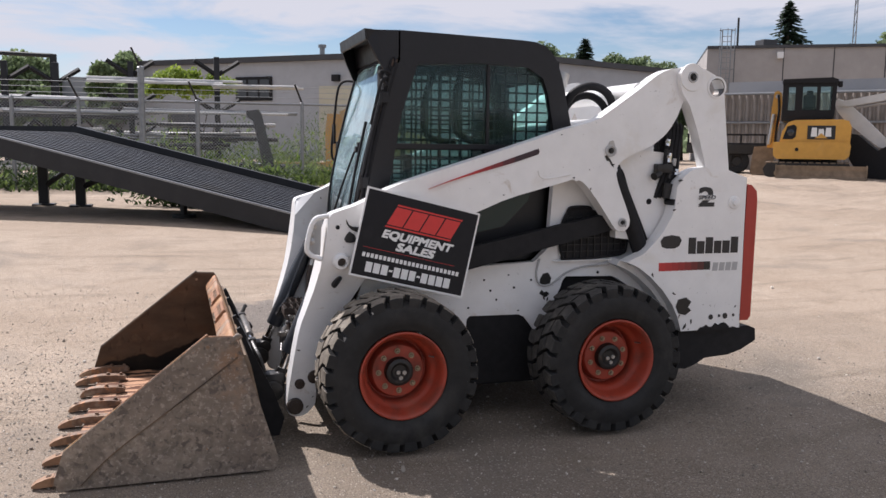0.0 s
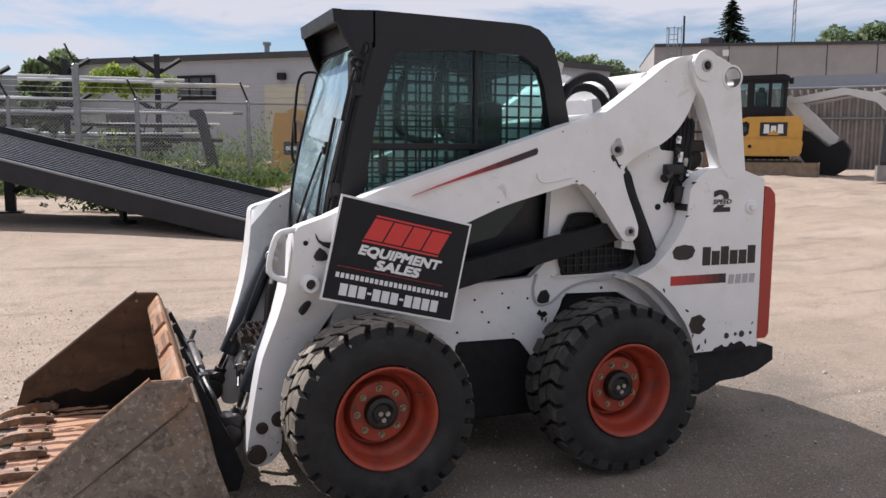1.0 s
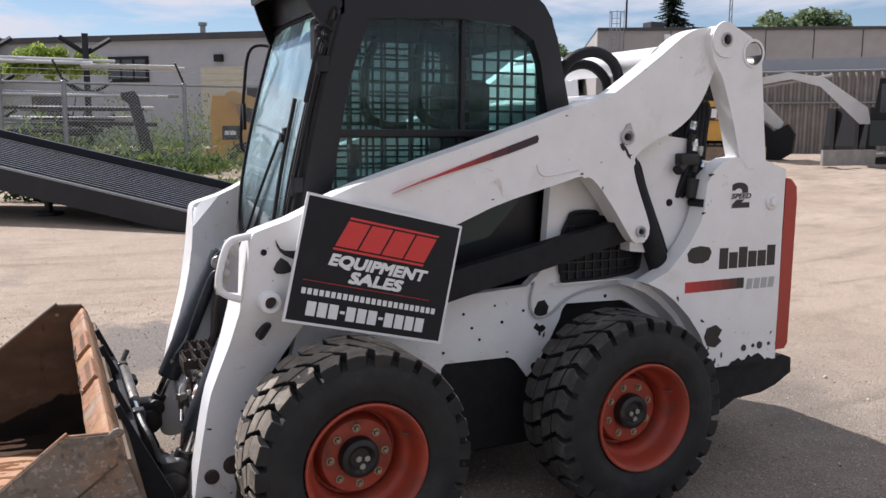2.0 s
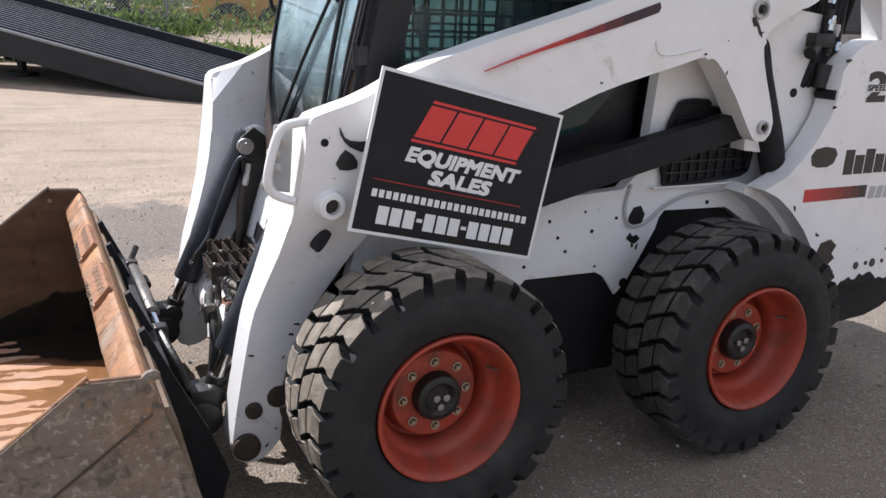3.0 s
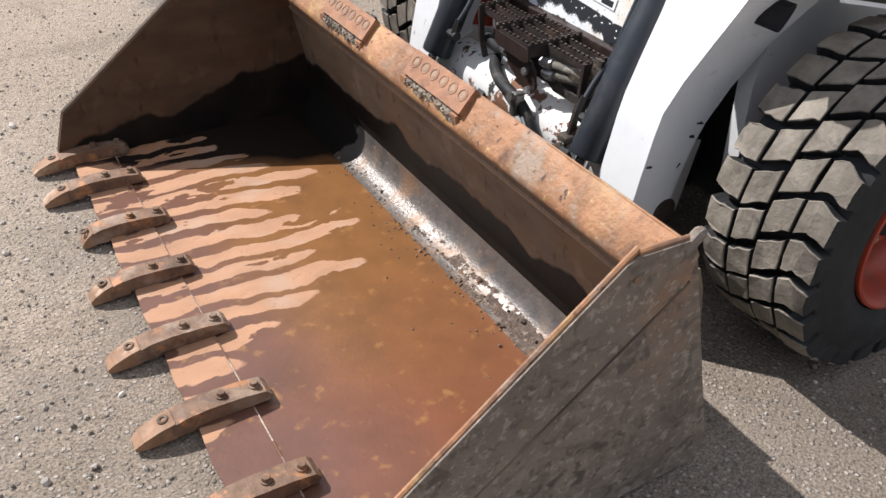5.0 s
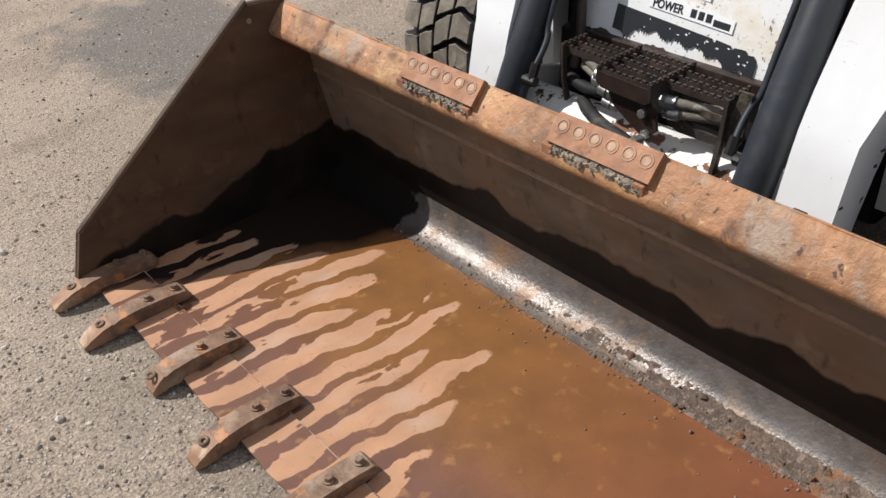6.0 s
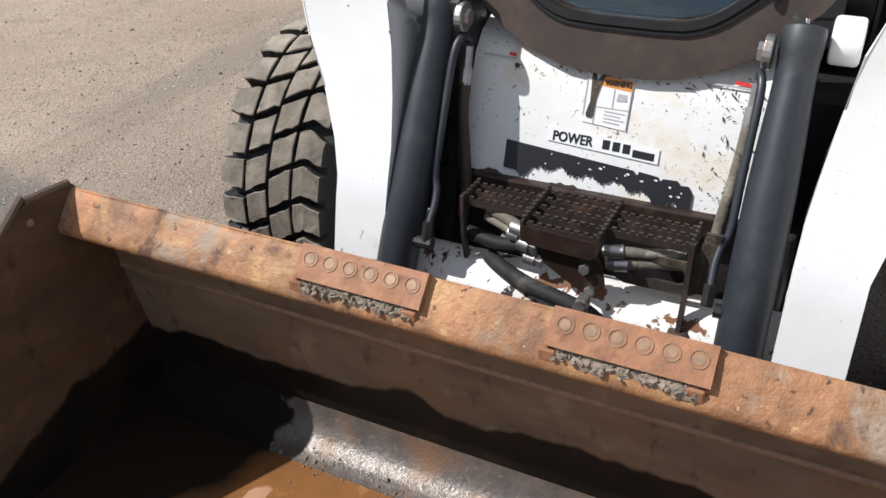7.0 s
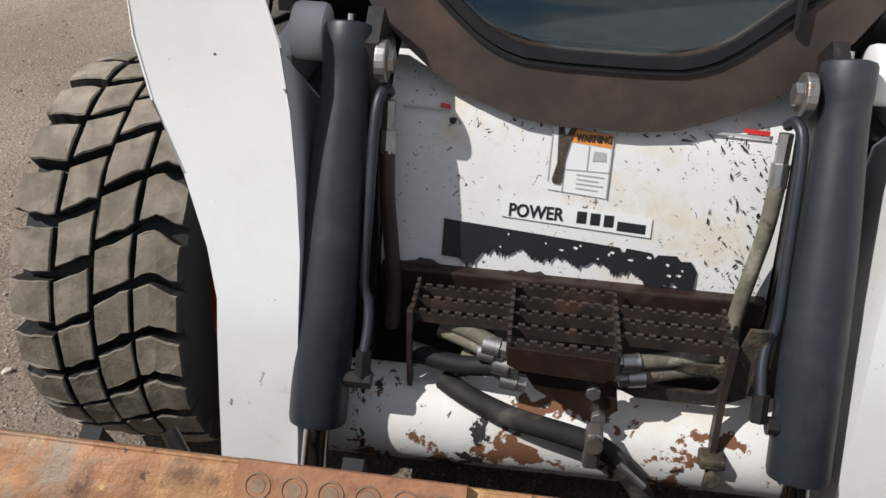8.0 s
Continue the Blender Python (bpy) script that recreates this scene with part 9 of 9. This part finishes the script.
# weeds along the fence, beside the ramp and under it
rw_ = random.Random(9)
vs, fs = [], []
dark_vs, dark_fs = [], []
for k in range(44000):
    mode = rw_.random()
    if mode < 0.36:
        q = FA + FU * rw_.uniform(2, FLEN) + Vector((rw_.gauss(0, 0.5), rw_.gauss(0.5, 0.7), 0))
        tall = rw_.uniform(0.2, 1.0) * (1.0 if rw_.random() < 0.3 else 0.5)
    elif mode < 0.66:
        q = ramp_pt(rw_.uniform(2.5, 9.0), RW + 0.15 + abs(rw_.gauss(0.2, 0.9)), 0)
        tall = rw_.uniform(0.06, 0.35)
    elif mode < 0.86:
        q = spot(rw_.uniform(-12, 12), rw_.uniform(25.5, 31))
        tall = rw_.uniform(0.3, 1.3) * (0.5 + abs(math.sin(q.x * 1.7))) * (0.35 if 0.4 < q.x < 7.5 else 1.0)
    elif mode < 0.965:
        q = spot(rw_.uniform(-4, 13), rw_.uniform(30.5, 33.0))
        tall = rw_.uniform(0.8, 2.3) * (0.55 + 0.45 * abs(math.sin(q.x * 1.1)))
    else:
        q = spot(rw_.uniform(-14, -3.0), rw_.uniform(23.0, 25.5))
        tall = rw_.uniform(0.3, 0.9) * (0.4 + abs(math.sin(q.x * 1.3)))
    if (q.x < -3.0 and rw_.random() < 0.6) or (3.2 < q.x < 7.5 and 17.5 < q.y < 23.0 and rw_.random() < 0.7):
        continue
    z = tall * rw_.random()
    s_ = rw_.uniform(0.03, 0.10)
    a = Vector((rw_.uniform(-1, 1), rw_.uniform(-1, 1), rw_.uniform(0.1, 1.6))).normalized()
    b = a.orthogonal().normalized()
    c = Vector((q.x, q.y, z + ground_z(q.x, q.y)))
    # most weeds on the far left take the shaded copy of the leaf colour
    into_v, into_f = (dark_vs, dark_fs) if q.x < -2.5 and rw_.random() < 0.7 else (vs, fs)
    i = len(into_v)
    into_v += [tuple(c - a * s_), tuple(c + b * s_ * 0.45), tuple(c + a * s_ * 1.5), tuple(c - b * s_ * 0.45)]
    into_f.append((i, i + 1, i + 2, i + 3))
# low shrub beyond the ramp, also in the shaded leaf colour
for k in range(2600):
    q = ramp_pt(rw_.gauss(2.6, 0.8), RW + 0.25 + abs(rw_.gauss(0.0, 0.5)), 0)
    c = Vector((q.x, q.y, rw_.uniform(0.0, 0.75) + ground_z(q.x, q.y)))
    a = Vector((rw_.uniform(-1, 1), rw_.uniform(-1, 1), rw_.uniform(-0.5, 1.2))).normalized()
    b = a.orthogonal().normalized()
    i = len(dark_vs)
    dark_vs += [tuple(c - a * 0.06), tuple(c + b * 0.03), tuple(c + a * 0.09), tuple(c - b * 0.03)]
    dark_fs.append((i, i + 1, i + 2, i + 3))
tagged(face_mesh("undergrowth", dark_vs, dark_fs, SHADED_WEED), "undergrowth beyond the ramp, leaf green darkened for shade", "shrub", kind="stuff")
tagged(face_mesh("weeds", vs, fs, WEED), "green weeds along the fence and ramp", "weeds", kind="stuff")

# a low line of far trees closes the horizon
rf = random.Random(31)
vs, fs = [], []
for k in range(9000):
    a = rf.uniform(0, 2 * math.pi)
    d = rf.uniform(150, 190)
    hh = 5.0 + 2.5 * noise.noise((math.cos(a) * 6, math.sin(a) * 6, 0)) + 1.0
    c = Vector((d * math.cos(a), d * math.sin(a), rf.uniform(0, max(1.5, hh))))
    s_ = rf.uniform(0.8, 2.0)
    u = Vector((rf.uniform(-1, 1), rf.uniform(-1, 1), rf.uniform(-1, 1))).normalized()
    w = u.orthogonal().normalized()
    i = len(vs)
    vs += [tuple(c - u * s_), tuple(c + w * s_), tuple(c + u * s_), tuple(c - w * s_)]
    fs.append((i, i + 1, i + 2, i + 3))
tagged(face_mesh("far_woods", vs, fs, LEAF), "dark line of far woods on the horizon", "woods", kind="stuff")

# loose stones on the yard
rs = random.Random(15)
vs, fs = [], []
base_ico = bmesh.new()
bmesh.ops.create_icosphere(base_ico, subdivisions=1, radius=1.0)
ico_v = [v.co.copy() for v in base_ico.verts]
ico_f = [[v.index for v in f.verts] for f in base_ico.faces]
base_ico.free()
for k in range(19000):
    x, y = (rs.uniform(-3.2, 3.6), rs.uniform(-3.2, 4.5)) if rs.random() < 0.62 else (rs.gauss(-2.0, 0.55), rs.gauss(0.4, 0.95)) if rs.random() < 0.5 else (rs.uniform(-6, 14), rs.uniform(-4, 12))
    s_ = 0.0022 + 0.006 * rs.random() ** 4 + (0.012 * rs.random() if rs.random() < 0.008 else 0)
    if rs.random() < 0.02 and x > 3:
        s_ *= 3
    m = Matrix.LocRotScale((x, y, ground_z(x, y) + s_ * 0.25), Euler((rs.random() * 6, rs.random() * 6, rs.random() * 6)), (s_ * rs.uniform(0.8, 1.5), s_, s_ * rs.uniform(0.5, 0.9)))
    i = len(vs)
    vs += [tuple(m @ v) for v in ico_v]
    fs += [tuple(i + j for j in f) for f in ico_f]


def stone_material():
    m = bpy.data.materials.new("loose_stones")
    m.use_nodes = True
    t = m.node_tree
    b = t.nodes["Principled BSDF"]
    g = t.nodes.new("ShaderNodeNewGeometry")
    r = t.nodes.new("ShaderNodeValToRGB")
    r.color_ramp.elements[0].color, r.color_ramp.elements[1].color = (0.13, 0.11, 0.09, 1), (0.60, 0.54, 0.47, 1)
    t.links.new(g.outputs["Random Per Island"], r.inputs["Fac"])
    t.links.new(r.outputs["Color"], b.inputs["Base Color"])
    b.inputs["Roughness"].default_value = 0.9
    return m


tagged(face_mesh("gravel", vs, fs, stone_material()), "small loose stones scattered on the yard", "gravel", kind="stuff")
